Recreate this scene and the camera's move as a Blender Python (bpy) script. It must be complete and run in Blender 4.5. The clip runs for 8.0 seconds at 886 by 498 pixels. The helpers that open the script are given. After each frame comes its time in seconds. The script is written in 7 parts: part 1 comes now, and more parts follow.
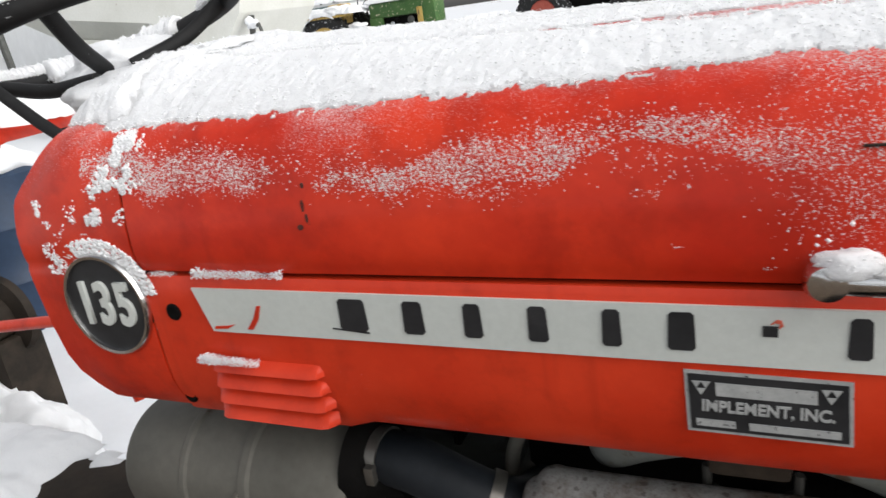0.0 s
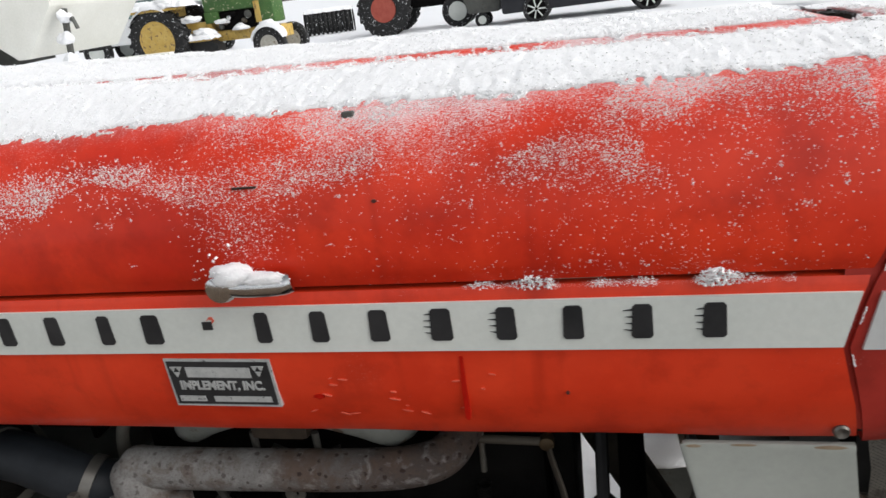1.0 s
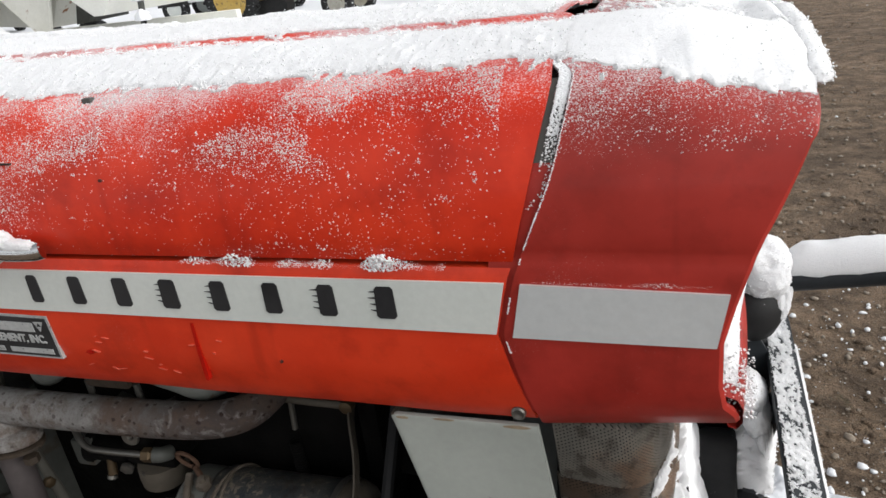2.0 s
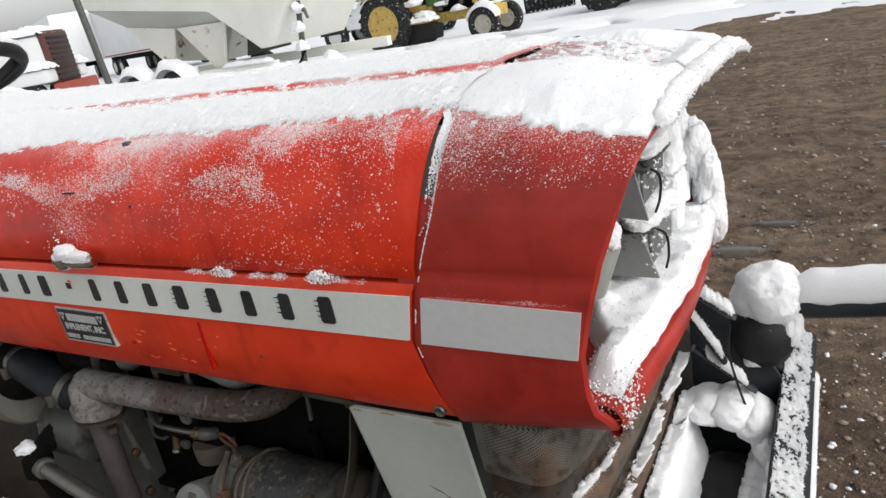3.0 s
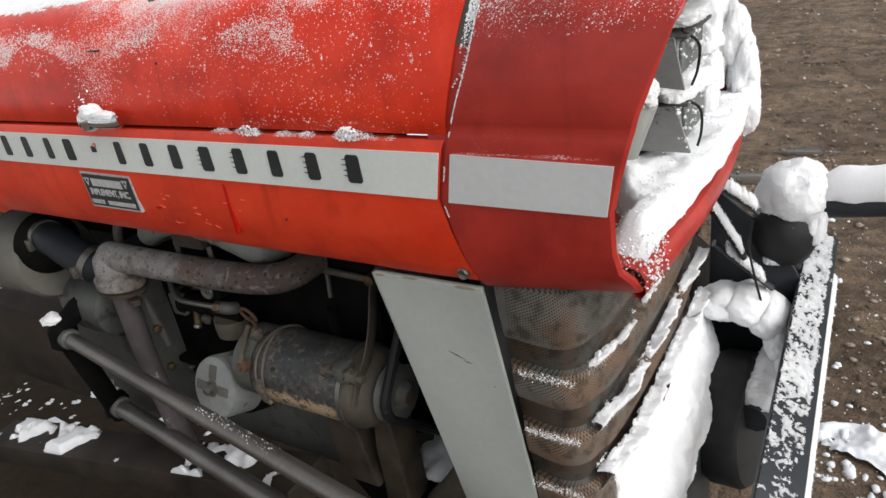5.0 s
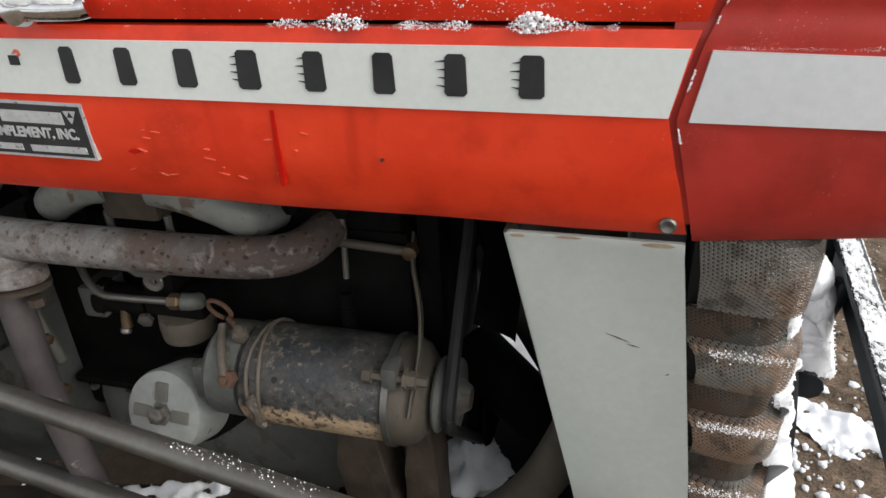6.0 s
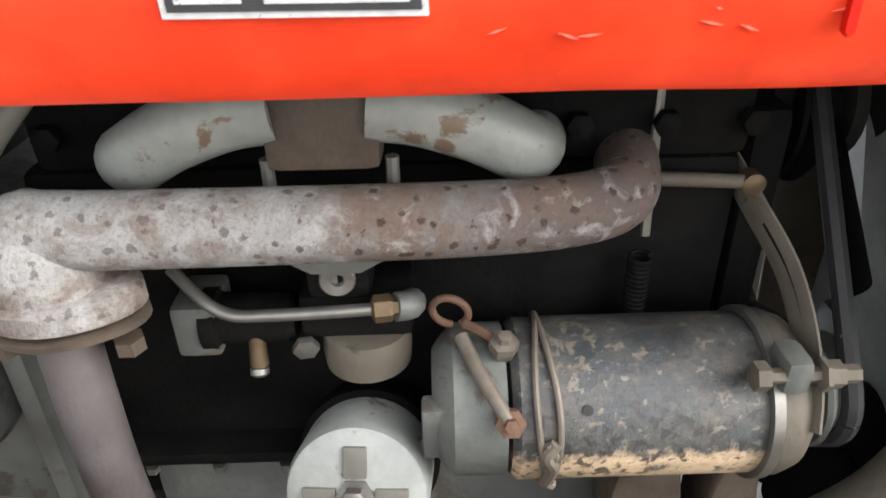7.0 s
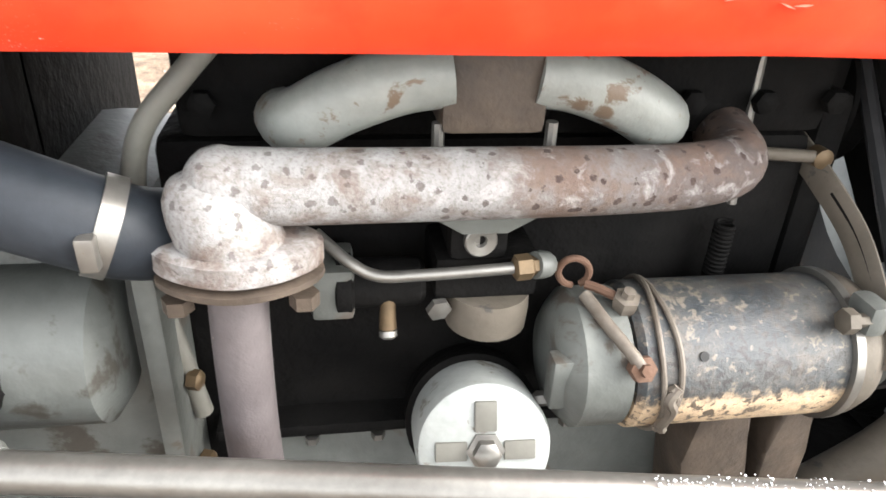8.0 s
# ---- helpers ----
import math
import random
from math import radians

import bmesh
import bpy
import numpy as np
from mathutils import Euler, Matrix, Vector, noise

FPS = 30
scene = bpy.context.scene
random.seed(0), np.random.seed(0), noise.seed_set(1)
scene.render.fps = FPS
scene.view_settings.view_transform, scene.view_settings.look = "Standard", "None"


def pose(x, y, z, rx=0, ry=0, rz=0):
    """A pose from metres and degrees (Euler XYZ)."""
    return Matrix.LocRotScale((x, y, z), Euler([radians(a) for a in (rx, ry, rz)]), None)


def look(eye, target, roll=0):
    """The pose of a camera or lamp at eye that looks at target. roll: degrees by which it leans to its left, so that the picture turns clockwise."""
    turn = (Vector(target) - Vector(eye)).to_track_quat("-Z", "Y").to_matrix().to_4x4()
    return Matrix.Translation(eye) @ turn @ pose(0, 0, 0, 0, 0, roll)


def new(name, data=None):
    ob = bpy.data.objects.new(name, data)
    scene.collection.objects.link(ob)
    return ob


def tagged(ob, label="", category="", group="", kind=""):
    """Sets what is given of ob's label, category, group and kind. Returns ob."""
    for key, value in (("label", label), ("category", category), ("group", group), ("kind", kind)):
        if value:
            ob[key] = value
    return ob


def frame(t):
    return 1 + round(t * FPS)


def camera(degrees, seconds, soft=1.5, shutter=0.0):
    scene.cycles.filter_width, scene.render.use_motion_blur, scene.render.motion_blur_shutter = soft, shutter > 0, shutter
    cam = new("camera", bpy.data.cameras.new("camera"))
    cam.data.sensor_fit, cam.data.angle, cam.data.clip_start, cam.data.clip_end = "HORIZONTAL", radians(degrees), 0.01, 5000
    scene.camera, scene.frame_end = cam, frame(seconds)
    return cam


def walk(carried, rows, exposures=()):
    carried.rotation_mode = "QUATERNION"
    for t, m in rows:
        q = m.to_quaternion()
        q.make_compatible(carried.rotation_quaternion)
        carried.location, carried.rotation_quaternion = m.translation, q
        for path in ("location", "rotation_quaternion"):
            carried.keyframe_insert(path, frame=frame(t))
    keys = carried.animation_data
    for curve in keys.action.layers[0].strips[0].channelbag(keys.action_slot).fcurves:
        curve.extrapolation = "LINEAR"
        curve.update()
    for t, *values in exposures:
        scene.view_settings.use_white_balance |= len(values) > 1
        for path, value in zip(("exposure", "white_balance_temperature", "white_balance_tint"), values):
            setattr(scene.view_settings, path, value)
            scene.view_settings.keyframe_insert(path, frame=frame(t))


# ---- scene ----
cam = camera(64.8, 8.0, 1.5, 0.1)
PATH = [
    (0, (-0.505, -0.441, 1.3), (-1.304, 1.274, 0.651), -8.4),
    (0.2, (-0.416, -0.423, 1.299), (-1.197, 1.284, 0.611), -8.5),
    (0.5, (-0.317, -0.44, 1.315), (-0.92, 1.331, 0.608), -8.5),
    (0.8, (-0.233, -0.474, 1.316), (-0.693, 1.327, 0.578), -6.3),
    (1, (-0.168, -0.477, 1.326), (-0.598, 1.341, 0.611), -7.3),
    (1.5, (0.04, -0.434, 1.325), (-0.618, 1.315, 0.613), -8.5),
    (2, (0.124, -0.441, 1.323), (-0.498, 1.287, 0.531), -7.4),
    (3.3, (0.359, -0.446, 1.334), (-0.705, 1.11, 0.666), -11.4),
    (3.5, (0.359, -0.445, 1.333), (-0.687, 1.116, 0.648), -11.3),
    (4, (0.351, -0.456, 1.325), (-0.709, 1.093, 0.637), -10.7),
    (4.5, (0.362, -0.47, 1.299), (-0.659, 1.041, 0.477), -9.1),
    (4.7, (0.358, -0.477, 1.296), (-0.674, 1.004, 0.433), -9.3),
    (5.8, (0.069, -0.459, 1.205), (-0.638, 1.165, 0.276), -4.5),
    (6, (-0.025, -0.448, 1.194), (-0.506, 1.245, 0.244), -2.7),
    (6.2, (-0.103, -0.431, 1.18), (-0.463, 1.302, 0.248), -1.7),
    (6.5, (-0.227, -0.374, 1.143), (-0.49, 1.39, 0.238), -2.0),
    (7, (-0.441, -0.275, 1.055), (-0.424, 1.451, 0.044), -1.3),
    (7.5, (-0.534, -0.279, 1.009), (-0.18, 1.394, -0.029), 3.6),
    (8, (-0.599, -0.308, 1.038), (-0.299, 1.418, 0.074), 2.8),
]
walk(cam, [(t, look(eye, target, roll)) for t, eye, target, roll in PATH],
     [(0.0, -0.08), (2.2, -0.08), (3.5, -0.24), (4.5, -0.14), (4.7, -0.1), (6.0, 0.42), (6.5, 0.68), (7.0, 2.05), (7.5, 2.8), (8.0, 2.88)])

# ---- world and sun ----
world = bpy.data.worlds.new("overcast_sky")
scene.world = world
world.use_nodes = True
wn, wl = world.node_tree.nodes, world.node_tree.links
wn.clear()
w_out, w_bg = wn.new("ShaderNodeOutputWorld"), wn.new("ShaderNodeBackground")
w_sky, w_hsv = wn.new("ShaderNodeTexSky"), wn.new("ShaderNodeHueSaturation")
w_sky.sky_type, w_sky.sun_disc = "NISHITA", False
w_sky.sun_elevation, w_sky.sun_rotation = radians(41), radians(100)
w_sky.dust_density, w_sky.air_density = 4.0, 1.0
w_hsv.inputs["Saturation"].default_value = 0.15
w_bg.inputs["Strength"].default_value = 0.185
# thick cloud: brighter overhead than at the horizon
w_co, w_sep, w_map, w_mul = wn.new("ShaderNodeTexCoord"), wn.new("ShaderNodeSeparateXYZ"), wn.new("ShaderNodeMapRange"), wn.new("ShaderNodeVectorMath")
w_mul.operation = "SCALE"
w_map.inputs[1].default_value, w_map.inputs[2].default_value = 0.0, 1.0
w_map.inputs[3].default_value, w_map.inputs[4].default_value = 1.5, 0.72
wl.new(w_co.outputs["Generated"], w_sep.inputs[0])
wl.new(w_sep.outputs["Z"], w_map.inputs[0])
wl.new(w_sky.outputs[0], w_hsv.inputs["Color"])
wl.new(w_hsv.outputs[0], w_mul.inputs[0])
wl.new(w_map.outputs[0], w_mul.inputs["Scale"])
wl.new(w_mul.outputs[0], w_bg.inputs["Color"])
wl.new(w_bg.outputs[0], w_out.inputs["Surface"])

sun = new("sun", bpy.data.lights.new("sun", "SUN"))
sun.data.energy, sun.data.angle, sun.data.color = 0.75, radians(85), (1.0, 0.99, 0.97)
sun.matrix_world = look((4.5, -0.8, 4.0), (0, 0, 0))


# ---- materials ----
def shader(name):
    m = bpy.data.materials.new(name)
    m.use_nodes = True
    n = m.node_tree.nodes
    return m, n, m.node_tree.links, n["Principled BSDF"]


def noise_tex(n, l, coord, scale, detail=4.0, rough=0.6, distort=0.0):
    t = n.new("ShaderNodeTexNoise")
    t.inputs["Scale"].default_value, t.inputs["Detail"].default_value = scale, detail
    t.inputs["Roughness"].default_value, t.inputs["Distortion"].default_value = rough, distort
    l.new(coord, t.inputs["Vector"])
    return t.outputs["Fac"]


def ramp(n, l, fac, stops):
    r = n.new("ShaderNodeValToRGB")
    e = r.color_ramp.elements
    while len(e) < len(stops):
        e.new(0.5)
    for k, (p, c) in zip(e, stops):
        k.position, k.color = p, (*c, 1) if len(c) == 3 else c
    l.new(fac, r.inputs[0])
    return r.outputs[0]


def mixed(n, l, fac, a, b):
    m = n.new("ShaderNodeMix")
    m.data_type = "RGBA"
    for slot, v in ((0, fac), (6, a), (7, b)):
        if isinstance(v, (int, float)):
            m.inputs[slot].default_value = v
        elif isinstance(v, tuple):
            m.inputs[slot].default_value = (*v, 1)
        else:
            l.new(v, m.inputs[slot])
    return m.outputs[2]


def bumped(n, l, p, height, strength, distance):
    b = n.new("ShaderNodeBump")
    b.inputs["Strength"].default_value, b.inputs["Distance"].default_value = strength, distance
    l.new(height, b.inputs["Height"])
    l.new(b.outputs[0], p.inputs["Normal"])


def surface(name, a, b, rough=0.5, metal=0.0, big=6.0, fine=120.0, bump=0.2, depth=0.001, spots=None, spot_scale=30.0,
            spot_at=0.6, coat=0.0, var=0.12, random_tone=0.0, spec=0.4):
    """Two-tone base with coarse and fine variation, an optional layer of spots, relief and uneven gloss."""
    m, n, l, p = shader(name)
    co = n.new("ShaderNodeTexCoord").outputs["Object"]
    f1, f2 = noise_tex(n, l, co, big, 5), noise_tex(n, l, co, fine, 3)
    col = mixed(n, l, ramp(n, l, f1, ((0.3, (0, 0, 0)), (0.7, (1, 1, 1)))), a, b)
    grain = ramp(n, l, f2, ((0.3, (1 - var,) * 3), (0.7, (1 + var * 0.3,) * 3)))
    mul = n.new("ShaderNodeMix")
    mul.data_type, mul.blend_type = "RGBA", "MULTIPLY"
    mul.inputs[0].default_value = 1.0
    l.new(col, mul.inputs[6]), l.new(grain, mul.inputs[7])
    col = mul.outputs[2]
    if spots:
        f3 = noise_tex(n, l, co, spot_scale, 6, 0.65, 0.4)
        col = mixed(n, l, ramp(n, l, f3, ((spot_at, (0, 0, 0)), (spot_at + 0.05, (1, 1, 1)))), col, spots)
    if random_tone:
        info = n.new("ShaderNodeObjectInfo")
        hs = n.new("ShaderNodeHueSaturation")
        mr = n.new("ShaderNodeMapRange")
        mr.inputs[3].default_value, mr.inputs[4].default_value = 1 - random_tone, 1 + random_tone
        l.new(info.outputs["Random"], mr.inputs[0]), l.new(mr.outputs[0], hs.inputs["Value"])
        l.new(col, hs.inputs["Color"])
        col = hs.outputs[0]
    l.new(col, p.inputs["Base Color"])
    rr = n.new("ShaderNodeMapRange")
    rr.inputs[3].default_value, rr.inputs[4].default_value = max(0.03, rough - 0.12), min(1, rough + 0.12)
    l.new(f1, rr.inputs[0]), l.new(rr.outputs[0], p.inputs["Roughness"])
    p.inputs["Metallic"].default_value, p.inputs["Coat Weight"].default_value = metal, coat
    p.inputs["Specular IOR Level"].default_value = spec
    if bump:
        bumped(n, l, p, f2, bump, depth)
    return m


def red_paint(name, base, faded, frost_low, frost_high):
    """Weathered tractor enamel: fading, thin frost film high on the shoulder, scratches and chips."""
    m, n, l, p = shader(name)
    geo = n.new("ShaderNodeTexCoord").outputs["Object"]
    sep = n.new("ShaderNodeSeparateXYZ")
    l.new(geo, sep.inputs[0])
    f1 = noise_tex(n, l, geo, 5, 5)
    f2 = noise_tex(n, l, geo, 45, 5, 0.7)
    col = mixed(n, l, ramp(n, l, f1, ((0.35, (0, 0, 0)), (0.68, (1, 1, 1)))), base, faded)
    # streaks that run down the panel
    st = n.new("ShaderNodeMapping")
    st.inputs["Scale"].default_value = (26, 26, 1.6)
    l.new(geo, st.inputs[0])
    f3 = noise_tex(n, l, st.outputs[0], 1.0, 3)
    col = mixed(n, l, ramp(n, l, f3, ((0.62, (0, 0, 0)), (0.75, (0.45,) * 3))), col, tuple(c * 0.62 for c in base))
    f4 = noise_tex(n, l, geo, 17, 6, 0.62)
    col = mixed(n, l, ramp(n, l, f4, ((0.36, (0.5,) * 3), (0.50, (0, 0, 0)))), col, tuple(c * 0.66 for c in base))
    col = mixed(n, l, ramp(n, l, f4, ((0.54, (0, 0, 0)), (0.70, (0.5,) * 3))), col, tuple(min(0.9, c * 1.12) for c in faded))
    chips = noise_tex(n, l, geo, 60, 8, 0.75)
    col = mixed(n, l, ramp(n, l, chips, ((0.705, (0, 0, 0)), (0.72, (1, 1, 1)))), col, (0.09, 0.035, 0.025))
    # frost film: grains that gather above a height
    mr = n.new("ShaderNodeMapRange")
    mr.inputs[1].default_value, mr.inputs[2].default_value = frost_low, frost_high
    l.new(sep.outputs["Z"], mr.inputs[0])
    grains = noise_tex(n, l, geo, 850, 3, 0.7)
    wide = noise_tex(n, l, geo, 8, 4, 0.6)
    sharp = n.new("ShaderNodeMath")
    sharp.operation = "MULTIPLY"
    l.new(grains, sharp.inputs[0])
    sharp.inputs[1].default_value = 3.0
    add = n.new("ShaderNodeMath")
    add.operation = "MULTIPLY_ADD"
    l.new(wide, add.inputs[0])
    add.inputs[1].default_value = 2.0
    l.new(sharp.outputs[0], add.inputs[2])
    amt = n.new("ShaderNodeMath")
    amt.operation = "MULTIPLY_ADD"
    l.new(mr.outputs[0], amt.inputs[0])
    amt.inputs[1].default_value = 0.85
    l.new(add.outputs[0], amt.inputs[2])
    fr = n.new("ShaderNodeMapRange")
    fr.inputs[1].default_value, fr.inputs[2].default_value = 3.2, 3.72
    fr.inputs[4].default_value = 0.8
    l.new(amt.outputs[0], fr.inputs[0])
    col = mixed(n, l, fr.outputs[0], col, (0.75, 0.76, 0.78))
    l.new(col, p.inputs["Base Color"])
    rr = n.new("ShaderNodeMapRange")
    rr.inputs[3].default_value, rr.inputs[4].default_value = 0.3, 0.6
    l.new(f2, rr.inputs[0]), l.new(rr.outputs[0], p.inputs["Roughness"])
    p.inputs["Specular IOR Level"].default_value = 0.24
    p.inputs["Coat Weight"].default_value, p.inputs["Coat Roughness"].default_value = 0.25, 0.16
    bumped(n, l, p, f2, 0.08, 0.002)
    return m


def snow_material(name, tint=(0.80, 0.81, 0.825), clear=0.0, deep=0.7):
    m, n, l, p = shader(name)
    co = n.new("ShaderNodeTexCoord").outputs["Object"]
    f1, f2 = noise_tex(n, l, co, 30, 5), noise_tex(n, l, co, 380, 5, 0.75)
    pale = mixed(n, l, f1, tint, tuple(min(0.96, c * 1.07) for c in tint))
    speck = noise_tex(n, l, co, 620, 2, 0.6)
    l.new(pale if not deep else mixed(n, l, ramp(n, l, speck, ((0.28, (0.5,) * 3), (0.44, (0, 0, 0)))), pale, (0.62, 0.64, 0.67)), p.inputs["Base Color"])
    p.inputs["Roughness"].default_value = 0.75
    p.inputs["Specular IOR Level"].default_value = 0.3
    if deep:
        bumped(n, l, p, f2, 0.5, 0.002)
    p.inputs["Subsurface Weight"].default_value = deep
    p.inputs["Subsurface Radius"].default_value = (1.0, 1.0, 1.0)
    p.inputs["Subsurface Scale"].default_value = 0.012
    if clear:
        tl, mx = n.new("ShaderNodeBsdfTransparent"), n.new("ShaderNodeMixShader")
        mx.inputs[0].default_value = clear
        l.new(p.outputs[0], mx.inputs[1]), l.new(tl.outputs[0], mx.inputs[2])
        l.new(mx.outputs[0], n["Material Output"].inputs["Surface"])
    return m


def perforated(name, web_tone=1.0, rust=0.52):
    """Perforated grille sheet: hexagonal rows of round holes, rust and dark specks on the web, all scaled by the first
    factor.
    """
    m, n, l, p = shader(name)
    co = n.new("ShaderNodeTexCoord").outputs["Object"]
    sep = n.new("ShaderNodeSeparateXYZ")
    l.new(co, sep.inputs[0])

    def calc(op, a, b=None, c=None):
        k = n.new("ShaderNodeMath")
        k.operation = op
        for i, v in enumerate((a, b, c)):
            if v is None:
                continue
            if isinstance(v, (int, float)):
                k.inputs[i].default_value = v
            else:
                l.new(v, k.inputs[i])
        return k.outputs[0]

    u = calc("ADD", sep.outputs["X"], sep.outputs["Y"])
    v = sep.outputs["Z"]
    k = 2 * math.pi / 0.0027
    a = calc("COSINE", calc("MULTIPLY", u, k))
    b = calc("COSINE", calc("MULTIPLY", calc("ADD", calc("MULTIPLY", u, 0.5), calc("MULTIPLY", v, 0.866)), k))
    c = calc("COSINE", calc("MULTIPLY", calc("SUBTRACT", calc("MULTIPLY", u, 0.5), calc("MULTIPLY", v, 0.866)), k))
    hole = calc("GREATER_THAN", calc("ADD", calc("ADD", a, b), c), -0.1)
    f1 = noise_tex(n, l, co, 14, 5)
    f2 = noise_tex(n, l, co, 60, 5)
    col = mixed(n, l, ramp(n, l, f1, ((0.38, (0, 0, 0)), (0.62, (1, 1, 1)))), tuple(web_tone * c for c in (0.30, 0.285, 0.25)), tuple(web_tone * c for c in (0.46, 0.42, 0.36)))
    col = mixed(n, l, ramp(n, l, f1, ((rust - 0.05, (0, 0, 0)), (rust + 0.06, (0.6,) * 3))), col, (0.34 * web_tone, 0.16 * web_tone, 0.07 * web_tone))
    col = mixed(n, l, ramp(n, l, f2, ((0.50, (0, 0, 0)), (0.62, (0.7,) * 3))), col, (0.10 * web_tone, 0.08 * web_tone, 0.06 * web_tone))
    l.new(col, p.inputs["Base Color"])
    p.inputs["Roughness"].default_value, p.inputs["Metallic"].default_value = 0.6, 0.35
    tr, mx = n.new("ShaderNodeBsdfTransparent"), n.new("ShaderNodeMixShader")
    l.new(hole, mx.inputs[0]), l.new(p.outputs[0], mx.inputs[1]), l.new(tr.outputs[0], mx.inputs[2])
    l.new(mx.outputs[0], n["Material Output"].inputs["Surface"])
    return m


def mud_material(name):
    m, n, l, p = shader(name)
    co = n.new("ShaderNodeTexCoord").outputs["Object"]
    f1, f2, f3 = noise_tex(n, l, co, 0.9, 6), noise_tex(n, l, co, 9, 8, 0.7), noise_tex(n, l, co, 70, 5, 0.7)
    col = mixed(n, l, f1, (0.29, 0.198, 0.128), (0.43, 0.310, 0.212))
    col = mixed(n, l, ramp(n, l, f2, ((0.42, (0, 0, 0)), (0.65, (1, 1, 1)))), col, (0.095, 0.066, 0.043))
    col = mixed(n, l, ramp(n, l, f3, ((0.55, (0, 0, 0)), (0.62, (0.85,) * 3))), col, (0.27, 0.215, 0.16))
    f4 = noise_tex(n, l, co, 260, 3, 0.7)
    col = mixed(n, l, ramp(n, l, f4, ((0.38, (0.85,) * 3), (0.5, (0, 0, 0)))), col, (0.03, 0.023, 0.017))
    lay = n.new("ShaderNodeMapping")
    lay.inputs["Scale"].default_value = (1.0, 1.5, 1.0)
    lay.inputs["Rotation"].default_value = (0, 0, 0.25)
    l.new(co, lay.inputs[0])
    track = noise_tex(n, l, lay.outputs[0], 1.4, 7, 0.68, 1.2)
    col = mixed(n, l, ramp(n, l, track, ((0.40, (0.6,) * 3), (0.52, (0, 0, 0)))), col, (0.095, 0.066, 0.044))
    col = mixed(n, l, ramp(n, l, track, ((0.56, (0, 0, 0)), (0.7, (0.6,) * 3))), col, (0.42, 0.318, 0.225))
    green = noise_tex(n, l, co, 2.2, 6, 0.7)
    col = mixed(n, l, ramp(n, l, green, ((0.64, (0, 0, 0)), (0.72, (0.5,) * 3))), col, (0.075, 0.085, 0.035))
    l.new(col, p.inputs["Base Color"])
    rr = n.new("ShaderNodeMapRange")
    rr.inputs[3].default_value, rr.inputs[4].default_value = 0.6, 0.98
    p.inputs["Specular IOR Level"].default_value = 0.25
    l.new(f1, rr.inputs[0]), l.new(rr.outputs[0], p.inputs["Roughness"])
    ad = n.new("ShaderNodeMath")
    ad.operation = "MULTIPLY_ADD"
    l.new(f2, ad.inputs[0])
    ad.inputs[1].default_value = 2.0
    l.new(f3, ad.inputs[2])
    bumped(n, l, p, ad.outputs[0], 1.0, 0.03)
    return m


RED = red_paint("red_enamel", (0.52, 0.019, 0.005), (0.73, 0.046, 0.012), 1.19, 1.246)
RED_SIDE = red_paint("red_enamel_side", (0.59, 0.031, 0.008), (0.70, 0.054, 0.017), 1.6, 2.0)
RED_RUN = surface("thick_red_paint_run", (0.38, 0.007, 0.003), (0.44, 0.010, 0.004), 0.5, 0, 30, 200, 0.05, spec=0.1)
RED_NOSE = red_paint("dull_red_enamel", (0.29, 0.021, 0.014), (0.43, 0.036, 0.026), 1.165, 1.235)
SNOW = snow_material("snow", deep=0.9)
SLUSH = snow_material("ground_snow", (0.74, 0.76, 0.79))
ICE = snow_material("ice_grains", (0.85, 0.86, 0.87), 0.0, 0.0)
FROST = snow_material("wet_frost", (0.93, 0.935, 0.94), 0.35, 0.0)
SILVER = surface("silver_decal", (0.55, 0.585, 0.555), (0.65, 0.675, 0.64), 0.45, 0.0, 4, 200, 0.05, var=0.05)
NOSE_STRIP = surface("bare_aluminium_strip", (0.64, 0.68, 0.69), (0.74, 0.77, 0.78), 0.3, 0.35, 3, 150, 0.05, var=0.05)
INK = surface("black_ink", (0.012, 0.013, 0.015), (0.03, 0.03, 0.032), 0.5, 0, 30, 300, 0.1)
CHROME = surface("chrome", (0.62, 0.63, 0.64), (0.75, 0.75, 0.75), 0.16, 1.0, 30, 200, 0.05, var=0.08)
BLACK = surface("black_rubber", (0.009, 0.009, 0.010), (0.022, 0.022, 0.022), 0.6, 0, 20, 150, 0.25, spec=0.25, spots=(0.5, 0.51, 0.52), spot_scale=85, spot_at=0.69)
HOSE = surface("dark_hose_rubber", (0.008, 0.010, 0.013), (0.018, 0.021, 0.025), 0.55, 0, 20, 150, 0.2, spec=0.2)
GREY = surface("grey_enamel", (0.285, 0.305, 0.28), (0.355, 0.375, 0.345), 0.42, 0, 4, 150, 0.05, spots=(0.16, 0.11, 0.07), spot_scale=60, spot_at=0.71, var=0.05)
CASTING = surface("grey_cast_iron", (0.0544, 0.0563, 0.0512), (0.102, 0.106, 0.096), 0.55, 0.1, 9, 70, 0.5, 0.002, spots=(0.06, 0.05, 0.04), spot_scale=18, spot_at=0.58)
CANISTER = surface("dusty_grey_paint", (0.088, 0.085, 0.072), (0.138, 0.132, 0.114), 0.6, 0.1, 6, 90, 0.2, spots=(0.08, 0.07, 0.055), spot_scale=22, spot_at=0.64)
# oily iron, taken down to near-black so its colour also carries bay shade
BLOCK = surface("oily_shade_black_iron", (0.002, 0.002, 0.002), (0.007, 0.0065, 0.006), 0.75, 0.0, 14, 60, 0.7, 0.004, spec=0.06)
# fan and inner sheet: the engine bay's shade is put into this dark colour
BAY_DARK = surface("bay_shade_dark_sheet", (0.008, 0.008, 0.008), (0.022, 0.021, 0.019), 0.75, 0, 9, 80, 0.3, spec=0.08)
